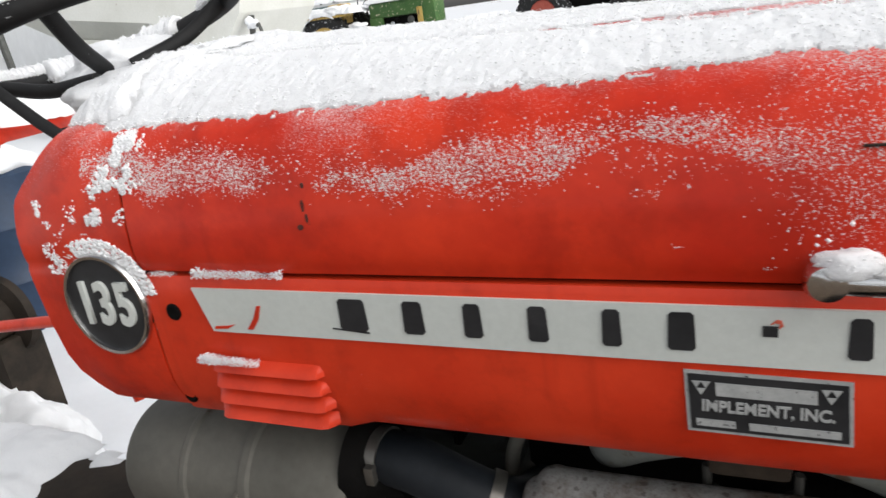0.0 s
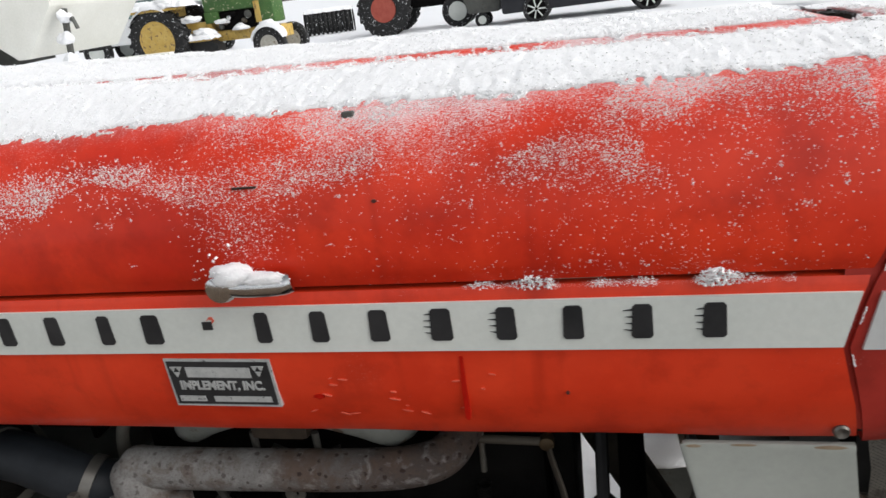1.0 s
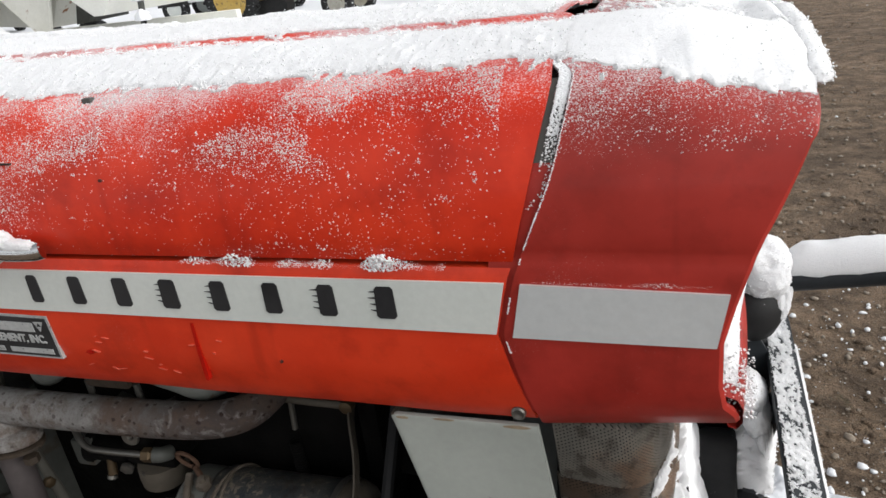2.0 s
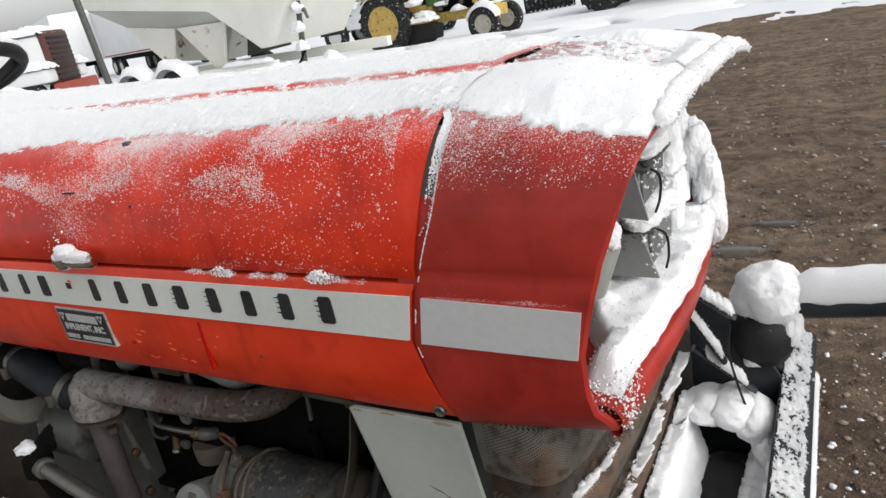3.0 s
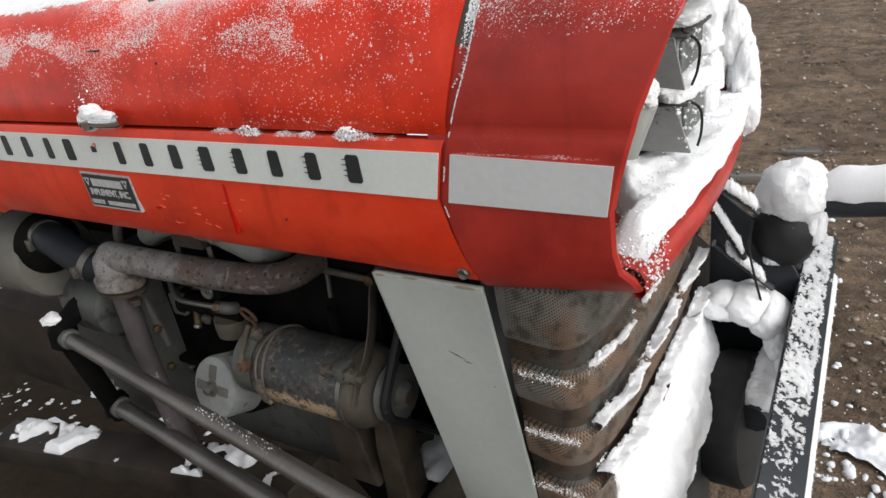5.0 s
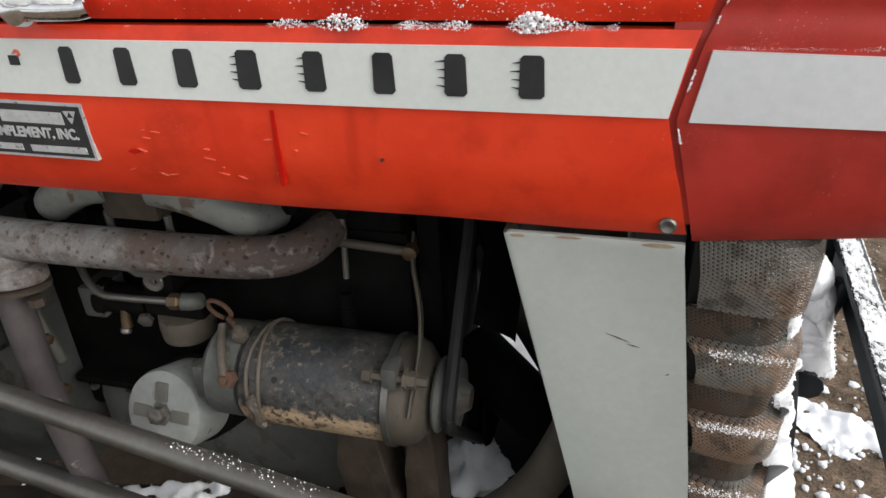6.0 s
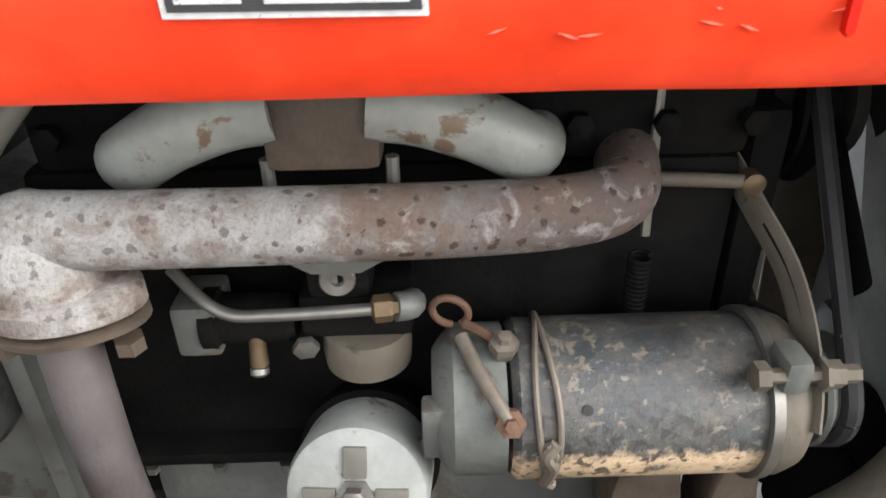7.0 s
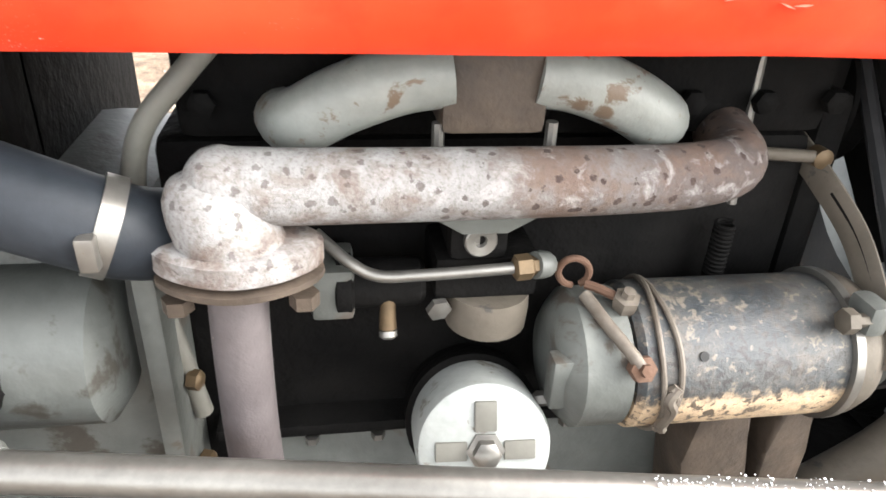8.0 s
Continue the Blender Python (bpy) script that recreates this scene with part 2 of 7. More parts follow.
def scaled_iron(name):
    """Exhaust casting burnt pale at its outlet end, browner and pitted towards the other."""
    m, n, l, p = shader(name)
    co = n.new("ShaderNodeTexCoord").outputs["Object"]
    sep = n.new("ShaderNodeSeparateXYZ")
    l.new(co, sep.inputs[0])
    f1, f2, f3 = noise_tex(n, l, co, 16, 6, 0.7), noise_tex(n, l, co, 90, 7, 0.75), noise_tex(n, l, co, 420, 3)
    ad = n.new("ShaderNodeMath")
    ad.operation = "MULTIPLY_ADD"
    l.new(f1, ad.inputs[0])
    ad.inputs[1].default_value = 0.22
    l.new(sep.outputs["X"], ad.inputs[2])
    mr = n.new("ShaderNodeMapRange")
    mr.inputs[1].default_value, mr.inputs[2].default_value = -0.47, -0.27
    l.new(ad.outputs[0], mr.inputs[0])
    col = mixed(n, l, mr.outputs[0], (0.225, 0.22, 0.212), (0.07, 0.055, 0.05))
    col = mixed(n, l, ramp(n, l, f1, ((0.47, (0, 0, 0)), (0.60, (0.8,) * 3))), col, (0.10, 0.066, 0.05))
    mott = noise_tex(n, l, co, 48, 6, 0.68, 0.6)
    col = mixed(n, l, ramp(n, l, mott, ((0.50, (0, 0, 0)), (0.62, (0.5,) * 3))), col, (0.105, 0.072, 0.053))
    col = mixed(n, l, ramp(n, l, mott, ((0.34, (0.5,) * 3), (0.45, (0, 0, 0)))), col, (0.31, 0.30, 0.288))
    vo = n.new("ShaderNodeTexVoronoi")
    vo.inputs["Scale"].default_value = 105
    vo.inputs["Randomness"].default_value = 1.0
    l.new(co, vo.inputs["Vector"])
    gap = n.new("ShaderNodeMath")
    gap.operation = "MULTIPLY_ADD"
    l.new(f2, gap.inputs[0])
    gap.inputs[1].default_value = 1.5
    l.new(vo.outputs["Distance"], gap.inputs[2])
    pits = ramp(n, l, gap.outputs[0], ((0.93, (1, 1, 1)), (1.05, (0, 0, 0))))
    some = n.new("ShaderNodeMath")
    some.operation = "MULTIPLY"
    l.new(pits, some.inputs[0])
    l.new(ramp(n, l, mr.outputs[0], ((0.0, (0.55,) * 3), (0.7, (1, 1, 1)))), some.inputs[1])
    col = mixed(n, l, some.outputs[0], col, (0.035, 0.022, 0.018))
    col = mixed(n, l, ramp(n, l, f3, ((0.3, (0.45,) * 3), (0.5, (0, 0, 0)))), col, (0.07, 0.055, 0.045))
    l.new(col, p.inputs["Base Color"])
    p.inputs["Roughness"].default_value = 0.8
    p.inputs["Specular IOR Level"].default_value = 0.25
    bumped(n, l, p, f2, 0.9, 0.004)
    return m


MANIFOLD = scaled_iron("scaled_exhaust_iron")
GREASE = surface("greasy_brown_iron", (0.024, 0.0176, 0.0128), (0.076, 0.056, 0.04), 0.6, 0.1, 25, 110, 0.5, 0.002)
RUST = surface("brown_rust", (0.06, 0.0288, 0.016), (0.12, 0.068, 0.044), 0.85, 0.1, 12, 110, 0.6, 0.002)
PIPE = surface("purple_brown_scale", (0.045, 0.037, 0.037), (0.09, 0.077, 0.076), 0.75, 0.1, 9, 90, 0.5, 0.002, spots=(0.30, 0.23, 0.18), spot_scale=26, spot_at=0.62)
def grimy(name):
    """Old black paint, its lower half caked with tan dust along a ragged line, clods of dirt above."""
    m, n, l, p = shader(name)
    co = n.new("ShaderNodeTexCoord").outputs["Object"]
    sep = n.new("ShaderNodeSeparateXYZ")
    l.new(co, sep.inputs[0])
    f1, f2, f3 = noise_tex(n, l, co, 22, 6, 0.65), noise_tex(n, l, co, 75, 7, 0.75), noise_tex(n, l, co, 300, 3)
    col = mixed(n, l, ramp(n, l, f1, ((0.35, (0, 0, 0)), (0.65, (1, 1, 1)))), (0.012, 0.017, 0.021), (0.045, 0.045, 0.042))
    col = mixed(n, l, ramp(n, l, f2, ((0.55, (0, 0, 0)), (0.72, (0.6,) * 3))), col, (0.085, 0.066, 0.05))
    ad = n.new("ShaderNodeMath")
    ad.operation = "MULTIPLY_ADD"
    l.new(f2, ad.inputs[0])
    ad.inputs[1].default_value = 0.05
    l.new(sep.outputs["Z"], ad.inputs[2])
    mr = n.new("ShaderNodeMapRange")
    mr.inputs[1].default_value, mr.inputs[2].default_value = 0.745, 0.735
    l.new(ad.outputs[0], mr.inputs[0])
    dust = mixed(n, l, f1, (0.34, 0.245, 0.15), (0.46, 0.34, 0.22))
    dust = mixed(n, l, ramp(n, l, f2, ((0.36, (1, 1, 1)), (0.42, (0, 0, 0)))), dust, (0.02, 0.018, 0.016))
    col = mixed(n, l, mr.outputs[0], col, dust)
    flake = noise_tex(n, l, co, 130, 4, 0.6, 0.4)
    wide = noise_tex(n, l, co, 16, 3, 0.5)
    fl = n.new("ShaderNodeMath")
    fl.operation = "MULTIPLY_ADD"
    l.new(wide, fl.inputs[0])
    fl.inputs[1].default_value = 0.5
    l.new(flake, fl.inputs[2])
    col = mixed(n, l, ramp(n, l, fl.outputs[0], ((0.805, (0, 0, 0)), (0.84, (0.85,) * 3))), col, (0.016, 0.013, 0.012))
    col = mixed(n, l, ramp(n, l, fl.outputs[0], ((0.59, (0.55,) * 3), (0.65, (0, 0, 0)))), col, (0.17, 0.14, 0.10))
    haze = noise_tex(n, l, co, 34, 6, 0.7, 0.8)
    col = mixed(n, l, ramp(n, l, haze, ((0.50, (0, 0, 0)), (0.72, (0.5,) * 3))), col, (0.11, 0.085, 0.06))
    l.new(col, p.inputs["Base Color"])
    rr = n.new("ShaderNodeMapRange")
    rr.inputs[3].default_value, rr.inputs[4].default_value = 0.3, 0.75
    l.new(f1, rr.inputs[0]), l.new(rr.outputs[0], p.inputs["Roughness"])
    bumped(n, l, p, f2, 0.6, 0.003)
    return m


GENERATOR = grimy("grimy_black_paint")
DUSTY = surface("dusty_tan_metal", (0.06, 0.05, 0.037), (0.11, 0.094, 0.074), 0.7, 0.2, 14, 80, 0.4, 0.002, spots=(0.05, 0.045, 0.04), spot_scale=50, spot_at=0.62)
FILTER = surface("white_filter_enamel", (0.19, 0.20, 0.19), (0.272, 0.282, 0.265), 0.5, 0, 14, 120, 0.3, spots=(0.11, 0.095, 0.075), spot_scale=34, spot_at=0.60)
GRIME = surface("brown_grime", (0.012, 0.010, 0.008), (0.045, 0.034, 0.025), 0.7, 0.0, 9, 60, 0.3, 0.002, spec=0.2)
SCUFF = surface("pale_scuffed_paint", (0.60, 0.085, 0.045), (0.66, 0.13, 0.08), 0.6, 0, 30, 200, 0.05)
HOUSING = surface("oily_grey_housing", (0.034, 0.037, 0.034), (0.085, 0.089, 0.082), 0.5, 0.1, 7, 70, 0.4, 0.002, spots=(0.03, 0.027, 0.022), spot_scale=14, spot_at=0.56)
INTAKE = surface("pale_grey_casting", (0.15, 0.158, 0.145), (0.23, 0.236, 0.215), 0.5, 0.1, 10, 90, 0.4, 0.002, spots=(0.11, 0.08, 0.055), spot_scale=38, spot_at=0.56)
STEEL = surface("worn_steel_rod", (0.13, 0.122, 0.11), (0.22, 0.212, 0.192), 0.38, 0.75, 8, 120, 0.2, spots=(0.13, 0.075, 0.045), spot_scale=40, spot_at=0.68)
BRASS = surface("dull_brass", (0.075, 0.05, 0.027), (0.125, 0.088, 0.05), 0.55, 0.6, 30, 120, 0.2)
WIRE = surface("aged_wire", (0.085, 0.068, 0.052), (0.145, 0.125, 0.102), 0.6, 0.3, 40, 200, 0.2)
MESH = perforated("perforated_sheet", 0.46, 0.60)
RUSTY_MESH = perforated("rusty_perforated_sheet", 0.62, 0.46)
# dimmed copy of the sheet, with the recess shade in its colour
RECESS_MESH = perforated("recess_shade_perforated_sheet", 0.26)
MUDDY_RUBBER = surface("muddy_rubber", (0.010, 0.010, 0.010), (0.022, 0.019, 0.016), 0.95, 0, 9, 60, 0.4, spec=0.05)
SHROUD = surface("dusty_grey_shroud", (0.09, 0.10, 0.10), (0.20, 0.21, 0.20), 0.55, 0, 9, 80, 0.3)
RUST_EDGE = surface("rust_bloom", (0.20, 0.13, 0.08), (0.32, 0.26, 0.18), 0.85, 0, 60, 300, 0.3)
CHIPPED = surface("paint_worn_to_primer", (0.12, 0.020, 0.012), (0.06, 0.022, 0.016), 0.7, 0, 60, 300, 0.2)
OLD_BLOCK = surface("weathered_wood_block", (0.16, 0.11, 0.07), (0.26, 0.19, 0.13), 0.9, 0, 12, 90, 0.4)
CORE = surface("radiator_core", (0.012, 0.012, 0.012), (0.025, 0.024, 0.022), 0.8, 0, 30, 200, 0.4)
RAIL = surface("black_painted_steel", (0.012, 0.015, 0.018), (0.034, 0.039, 0.044), 0.4, 0.1, 8, 100, 0.3, spec=0.25)
LAMP_GREY = surface("grey_lamp_paint", (0.20, 0.205, 0.205), (0.29, 0.295, 0.29), 0.5, 0.1, 9, 90, 0.2, spots=(0.05, 0.045, 0.04), spot_scale=40, spot_at=0.6)
PRINT = surface("worn_silver_print", (0.34, 0.35, 0.35), (0.46, 0.47, 0.46), 0.5, 0, 60, 300, 0.1, spots=(0.03, 0.03, 0.03), spot_scale=220, spot_at=0.62)
MUD = mud_material("wet_mud")
STONE = surface("gravel", (0.16, 0.125, 0.09), (0.38, 0.33, 0.27), 0.7, 0, 60, 200, 0.3)


# ---- building blocks ----
SHIFT = Vector((0, 0, 0))  # moves a group of parts together while it is built


def part(name, bm, material, parent=None, label="", smooth=True, recalc=True):
    bmesh.ops.translate(bm, verts=bm.verts, vec=SHIFT)
    if recalc:
        bmesh.ops.recalc_face_normals(bm, faces=bm.faces)
    me = bpy.data.meshes.new(name)
    bm.to_mesh(me)
    bm.free()
    if smooth:
        me.shade_smooth()
        me.set_sharp_from_angle(angle=radians(38))
    me.materials.append(material)
    ob = new(name, me)
    if parent:
        ob.parent = parent
    return tagged(ob, label)


def root(name, label, category, m=None, group=""):
    ob = new(name)
    ob.empty_display_size = 0.1
    if m is not None:
        ob.matrix_basis = m
    return tagged(ob, label, category, group)


def grid(rows, closed=False, bm=None):
    """A skin over rows of points."""
    bm = bm or bmesh.new()
    vs = [[bm.verts.new(p) for p in r] for r in rows]
    for a, b in zip(vs, vs[1:]):
        k = len(a)
        for i in range(k if closed else k - 1):
            j = (i + 1) % k
            bm.faces.new((a[i], a[j], b[j], b[i]))
    return bm, vs


def tube(points, radius, seg=14, bm=None, caps=True, squash=None):
    """A round bar along a bent line; radius may change from point to point."""
    bm = bm or bmesh.new()
    pts = [Vector(p) for p in points]
    rad = radius if isinstance(radius, (list, tuple)) else [radius] * len(pts)
    rows, side = [], None
    for i, p in enumerate(pts):
        d = (pts[min(i + 1, len(pts) - 1)] - pts[max(i - 1, 0)]).normalized()
        if side is None:
            side = d.cross(Vector((0, 0, 1)) if abs(d.z) < 0.9 else Vector((1, 0, 0))).normalized()
        side = (side - d * side.dot(d)).normalized()
        up = d.cross(side)
        sx, sy = squash or (1, 1)
        rows.append([p + (side * math.cos(a) * sx + up * math.sin(a) * sy) * rad[i] for a in (2 * math.pi * k / seg for k in range(seg))])
    _, vs = grid(rows, True, bm)
    if caps:
        bm.faces.new(vs[0][::-1])
        bm.faces.new(vs[-1])
    return bm


def smooth_line(points, steps=6):
    """Points of a smooth curve through the given ones."""
    p = [Vector(q) for q in points]
    p = [p[0] * 2 - p[1], *p, p[-1] * 2 - p[-2]]
    out = []
    for a, b, c, d in zip(p, p[1:], p[2:], p[3:]):
        for k in range(steps):
            t = k / steps
            out.append(0.5 * (2 * b + (c - a) * t + (2 * a - 5 * b + 4 * c - d) * t * t + (3 * b - a - 3 * c + d) * t ** 3))
    return out + [p[-2]]


def lathe(profile, origin, axis, seg=32, bm=None):
    """A turned solid: (radius, height) along axis."""
    bm = bm or bmesh.new()
    m = Matrix.Translation(origin) @ Vector(axis).to_track_quat("Z", "Y").to_matrix().to_4x4()
    rows = [[m @ Vector((max(r, 1e-4) * math.cos(a), max(r, 1e-4) * math.sin(a), h)) for a in (2 * math.pi * k / seg for k in range(seg))] for r, h in profile]
    _, vs = grid(rows, True, bm)
    bm.faces.new(vs[0][::-1])
    bm.faces.new(vs[-1])
    return bm


def box(x0, x1, y0, y1, z0, z1, bevel=0.0, bm=None, m=None):
    made = bmesh.new()
    c = [made.verts.new((x, y, z)) for x in (x0, x1) for y in (y0, y1) for z in (z0, z1)]
    for f in ((0, 1, 3, 2), (4, 6, 7, 5), (0, 4, 5, 1), (2, 3, 7, 6), (0, 2, 6, 4), (1, 5, 7, 3)):
        made.faces.new([c[i] for i in f])
    if bevel:
        bmesh.ops.bevel(made, geom=made.edges[:], offset=bevel, segments=2, affect="EDGES", profile=0.6)
    if m is not None:
        made.transform(m)
    return joined(bm, made)


def joined(bm, made):
    if bm is None:
        return made
    me = bpy.data.meshes.new("join")
    made.to_mesh(me)
    made.free()
    bm.from_mesh(me)
    bpy.data.meshes.remove(me)
    return bm


def prism(poly, plane, a, b, bevel=0.0, bm=None):
    """An outline in the plane "xz", "xy" or "yz", given thickness from a to b along the axis left over."""
    made = bmesh.new()
    put = {"xz": lambda u, v, w: (u, w, v), "xy": lambda u, v, w: (u, v, w), "yz": lambda u, v, w: (w, u, v)}[plane]
    lo, hi = [[made.verts.new(put(u, v, w)) for u, v in poly] for w in (a, b)]
    made.faces.new(lo)
    made.faces.new(hi[::-1])
    for i in range(len(poly)):
        j = (i + 1) % len(poly)
        made.faces.new((lo[i], lo[j], hi[j], hi[i]))
    if bevel:
        bmesh.ops.bevel(made, geom=made.edges[:], offset=bevel, segments=2, affect="EDGES", profile=0.6)
    return joined(bm, made)


def lettering(name, words, size, m, material, parent, depth=0.0006, label="", bold=0.0):
    cu = bpy.data.curves.new(name, "FONT")
    cu.body, cu.size, cu.extrude, cu.align_x, cu.align_y = words, size, depth, "CENTER", "CENTER"
    cu.offset = bold
    tmp = bpy.data.objects.new(name, cu)
    scene.collection.objects.link(tmp)
    me = bpy.data.meshes.new_from_object(tmp.evaluated_get(bpy.context.evaluated_depsgraph_get()))
    bpy.data.objects.remove(tmp)
    me.transform(m)
    me.materials.clear()
    me.materials.append(material)
    ob = new(name, me)
    ob.parent = parent
    return tagged(ob, label)


def nz(x, y, z=0.0, s=1.0):
    return noise.noise((x * s, y * s, z * s))


def smoothstep(a, b, v):
    t = min(1.0, max(0.0, (v - a) / (b - a)))
    return t * t * (3 - 2 * t)


OCTA = ((1, 0, 0), (-1, 0, 0), (0, 1, 0), (0, -1, 0), (0, 0, 1), (0, 0, -1))
OCTA_F = ((0, 2, 4), (2, 1, 4), (1, 3, 4), (3, 0, 4), (2, 0, 5), (1, 2, 5), (3, 1, 5), (0, 3, 5))


def nugget(verts, faces, p, r, rg):
    """One small crystal lump, appended to a mesh under construction."""
    k = len(verts)
    turn = Euler((rg.uniform(0, 6), rg.uniform(0, 6), rg.uniform(0, 6))).to_matrix()
    sx, sy, sz = (r * rg.uniform(0.6, 1.25) for _ in range(3))
    for o in OCTA:
        q = turn @ Vector((o[0] * sx, o[1] * sy, o[2] * sz))
        verts.append((p[0] + q.x, p[1] + q.y, p[2] + q.z))
    faces += [tuple(a + k for a in f) for f in OCTA_F]


def snow_sheet(name, at, thick, nu, nv, label, material=None, parent=None, grain=None):
    """Snow lying on a surface: at(u, v) gives place and normal, thick(u, v, place) the depth; bare where that is not above zero."""
    verts, deep, faces = [], [], []
    for i in range(nu + 1):
        for j in range(nv + 1):
            p, q = at(i / nu, j / nv)
            h = thick(i / nu, j / nv, p)
            deep.append(h)
            verts.append(p + q * (h if h > 0 else -0.004))
    for i in range(nu):
        for j in range(nv):
            k = (i * (nv + 1) + j, i * (nv + 1) + j + 1, (i + 1) * (nv + 1) + j + 1, (i + 1) * (nv + 1) + j)
            if max(deep[a] for a in k) > 0:
                faces.append(k)
    base_count = len(faces)
    if grain:
        rg = random.Random(len(verts))
        for k in list(faces):
            low, high = min(deep[a] for a in k), max(deep[a] for a in k)
            for _ in range(grain[0] if low <= 0.0006 else (1 if rg.random() < grain[2] else 0)):
                a, b = verts[k[0]], verts[k[2]]
                f = rg.random()
                nugget(verts, faces, [a[i] + (b[i] - a[i]) * f + rg.gauss(0, grain[1] * 0.8) for i in range(3)], grain[1] * rg.uniform(0.35, 1.15), rg)
    me = bpy.data.meshes.new(name)
    me.from_pydata(verts, [], faces)
    me.polygons.foreach_set("material_index", [int(i >= base_count) for i in range(len(faces))])
    bm = bmesh.new()
    bm.from_mesh(me)
    bmesh.ops.delete(bm, geom=[v for v in bm.verts if not v.link_faces], context="VERTS")
    bm.to_mesh(me)
    bm.free()
    me.shade_smooth()
    me.materials.append(material or SNOW)
    me.materials.append(ICE)
    ob = new(name, me)
    if parent:
        ob.parent = parent
    return tagged(ob, label, "snow", kind="stuff")


BLOB = [Vector(v).normalized() for v in ((1, 0, 0), (-1, 0, 0), (0, 1, 0), (0, -1, 0), (0, 0, 1), (0, 0, -1), (1, 1, 1), (-1, 1, 1), (1, -1, 1), (-1, -1, 1), (1, 1, -1), (-1, 1, -1), (1, -1, -1), (-1, -1, -1))]
BLOB_F = [(0, 6, 8), (0, 8, 12), (0, 12, 10), (0, 10, 6), (1, 9, 7), (1, 7, 11), (1, 11, 13), (1, 13, 9), (2, 7, 6), (2, 6, 10), (2, 10, 11), (2, 11, 7), (3, 8, 9), (3, 9, 13), (3, 13, 12), (3, 12, 8), (4, 6, 7), (4, 7, 9), (4, 9, 8), (4, 8, 6), (5, 11, 10), (5, 10, 12), (5, 12, 13), (5, 13, 11)]


def crumbs(name, spots, label, material=None, category="snow", rng=None, parent=None, flat=0.75):
    """Many small uneven lumps in one mesh: spots are (place, size)."""
    rng = rng or random.Random(5)
    verts, faces = [], []
    for p, r in spots:
        k = len(verts)
        if r < 0.0035:
            nugget(verts, faces, p, r, rng)
            continue
        sx, sy, sz = (r * rng.uniform(0.6, 1.3) for _ in range(3))
        turn = Euler((rng.uniform(0, 6), rng.uniform(0, 6), rng.uniform(0, 6))).to_matrix()
        for b in BLOB:
            q = turn @ b * rng.uniform(0.7, 1.2)
            verts.append((p[0] + q.x * sx, p[1] + q.y * sy, p[2] + q.z * sz * flat))
        faces += [(a + k, b + k, c + k) for a, b, c in BLOB_F]
    me = bpy.data.meshes.new(name)
    me.from_pydata(verts, [], faces)
    me.shade_smooth()
    me.materials.append(material or ICE)
    ob = new(name, me)
    if parent:
        ob.parent = parent
    return tagged(ob, label, category, kind="stuff")


def snow_lump(name, origin, size, seed, label, sub=5, flat_base=True, rough=0.25, crust=0.4):
    """A heap of snow with an uneven, crumbly outline."""
    bm = bmesh.new()
    bmesh.ops.create_icosphere(bm, subdivisions=sub, radius=1.0)
    rg = random.Random(seed)
    verts, faces = [], [tuple(v.index for v in f.verts) for f in bm.faces]
    for v in bm.verts:
        p = v.co.copy()
        k = 1 + rough * (0.9 * nz(p.x + seed, p.y, p.z, 1.3) + 0.38 * nz(p.x, p.y + seed, p.z, 2.9) + 0.22 * nz(p.x, p.y, p.z + seed, 6.3) + 0.14 * nz(p.x, p.y, p.z + seed, 13) + 0.09 * nz(p.x, p.y, p.z + seed, 27))
        p = p * k
        if flat_base and p.z < -0.35:
            p.z = -0.35 + 0.15 * (p.z + 0.35)
        verts.append((origin[0] + p.x * size[0], origin[1] + p.y * size[1], origin[2] + p.z * size[2]))
    bm.free()
    base_count = len(faces)
    grain = 0.0009 + 0.008 * min(size)
    if max(size) < 0.4:
        for _ in range(int(1500 * crust * min(1.0, max(size) / 0.06))):
            nugget(verts, faces, [c + rg.gauss(0, grain * 0.3) for c in verts[rg.randrange(len(bm_count(sub)))]], grain * rg.uniform(0.3, 1.0), rg)
    me = bpy.data.meshes.new(name)
    me.from_pydata(verts, [], faces)
    me.polygons.foreach_set("material_index", [int(i >= base_count) for i in range(len(faces))])
    me.shade_smooth()
    me.materials.append(SNOW)
    me.materials.append(ICE)
    return tagged(new(name, me), label, "snow", kind="stuff")


def bm_count(sub):
    """Corners of an icosphere of that many subdivisions."""
    return range(10 * 4 ** (sub - 1) + 2)


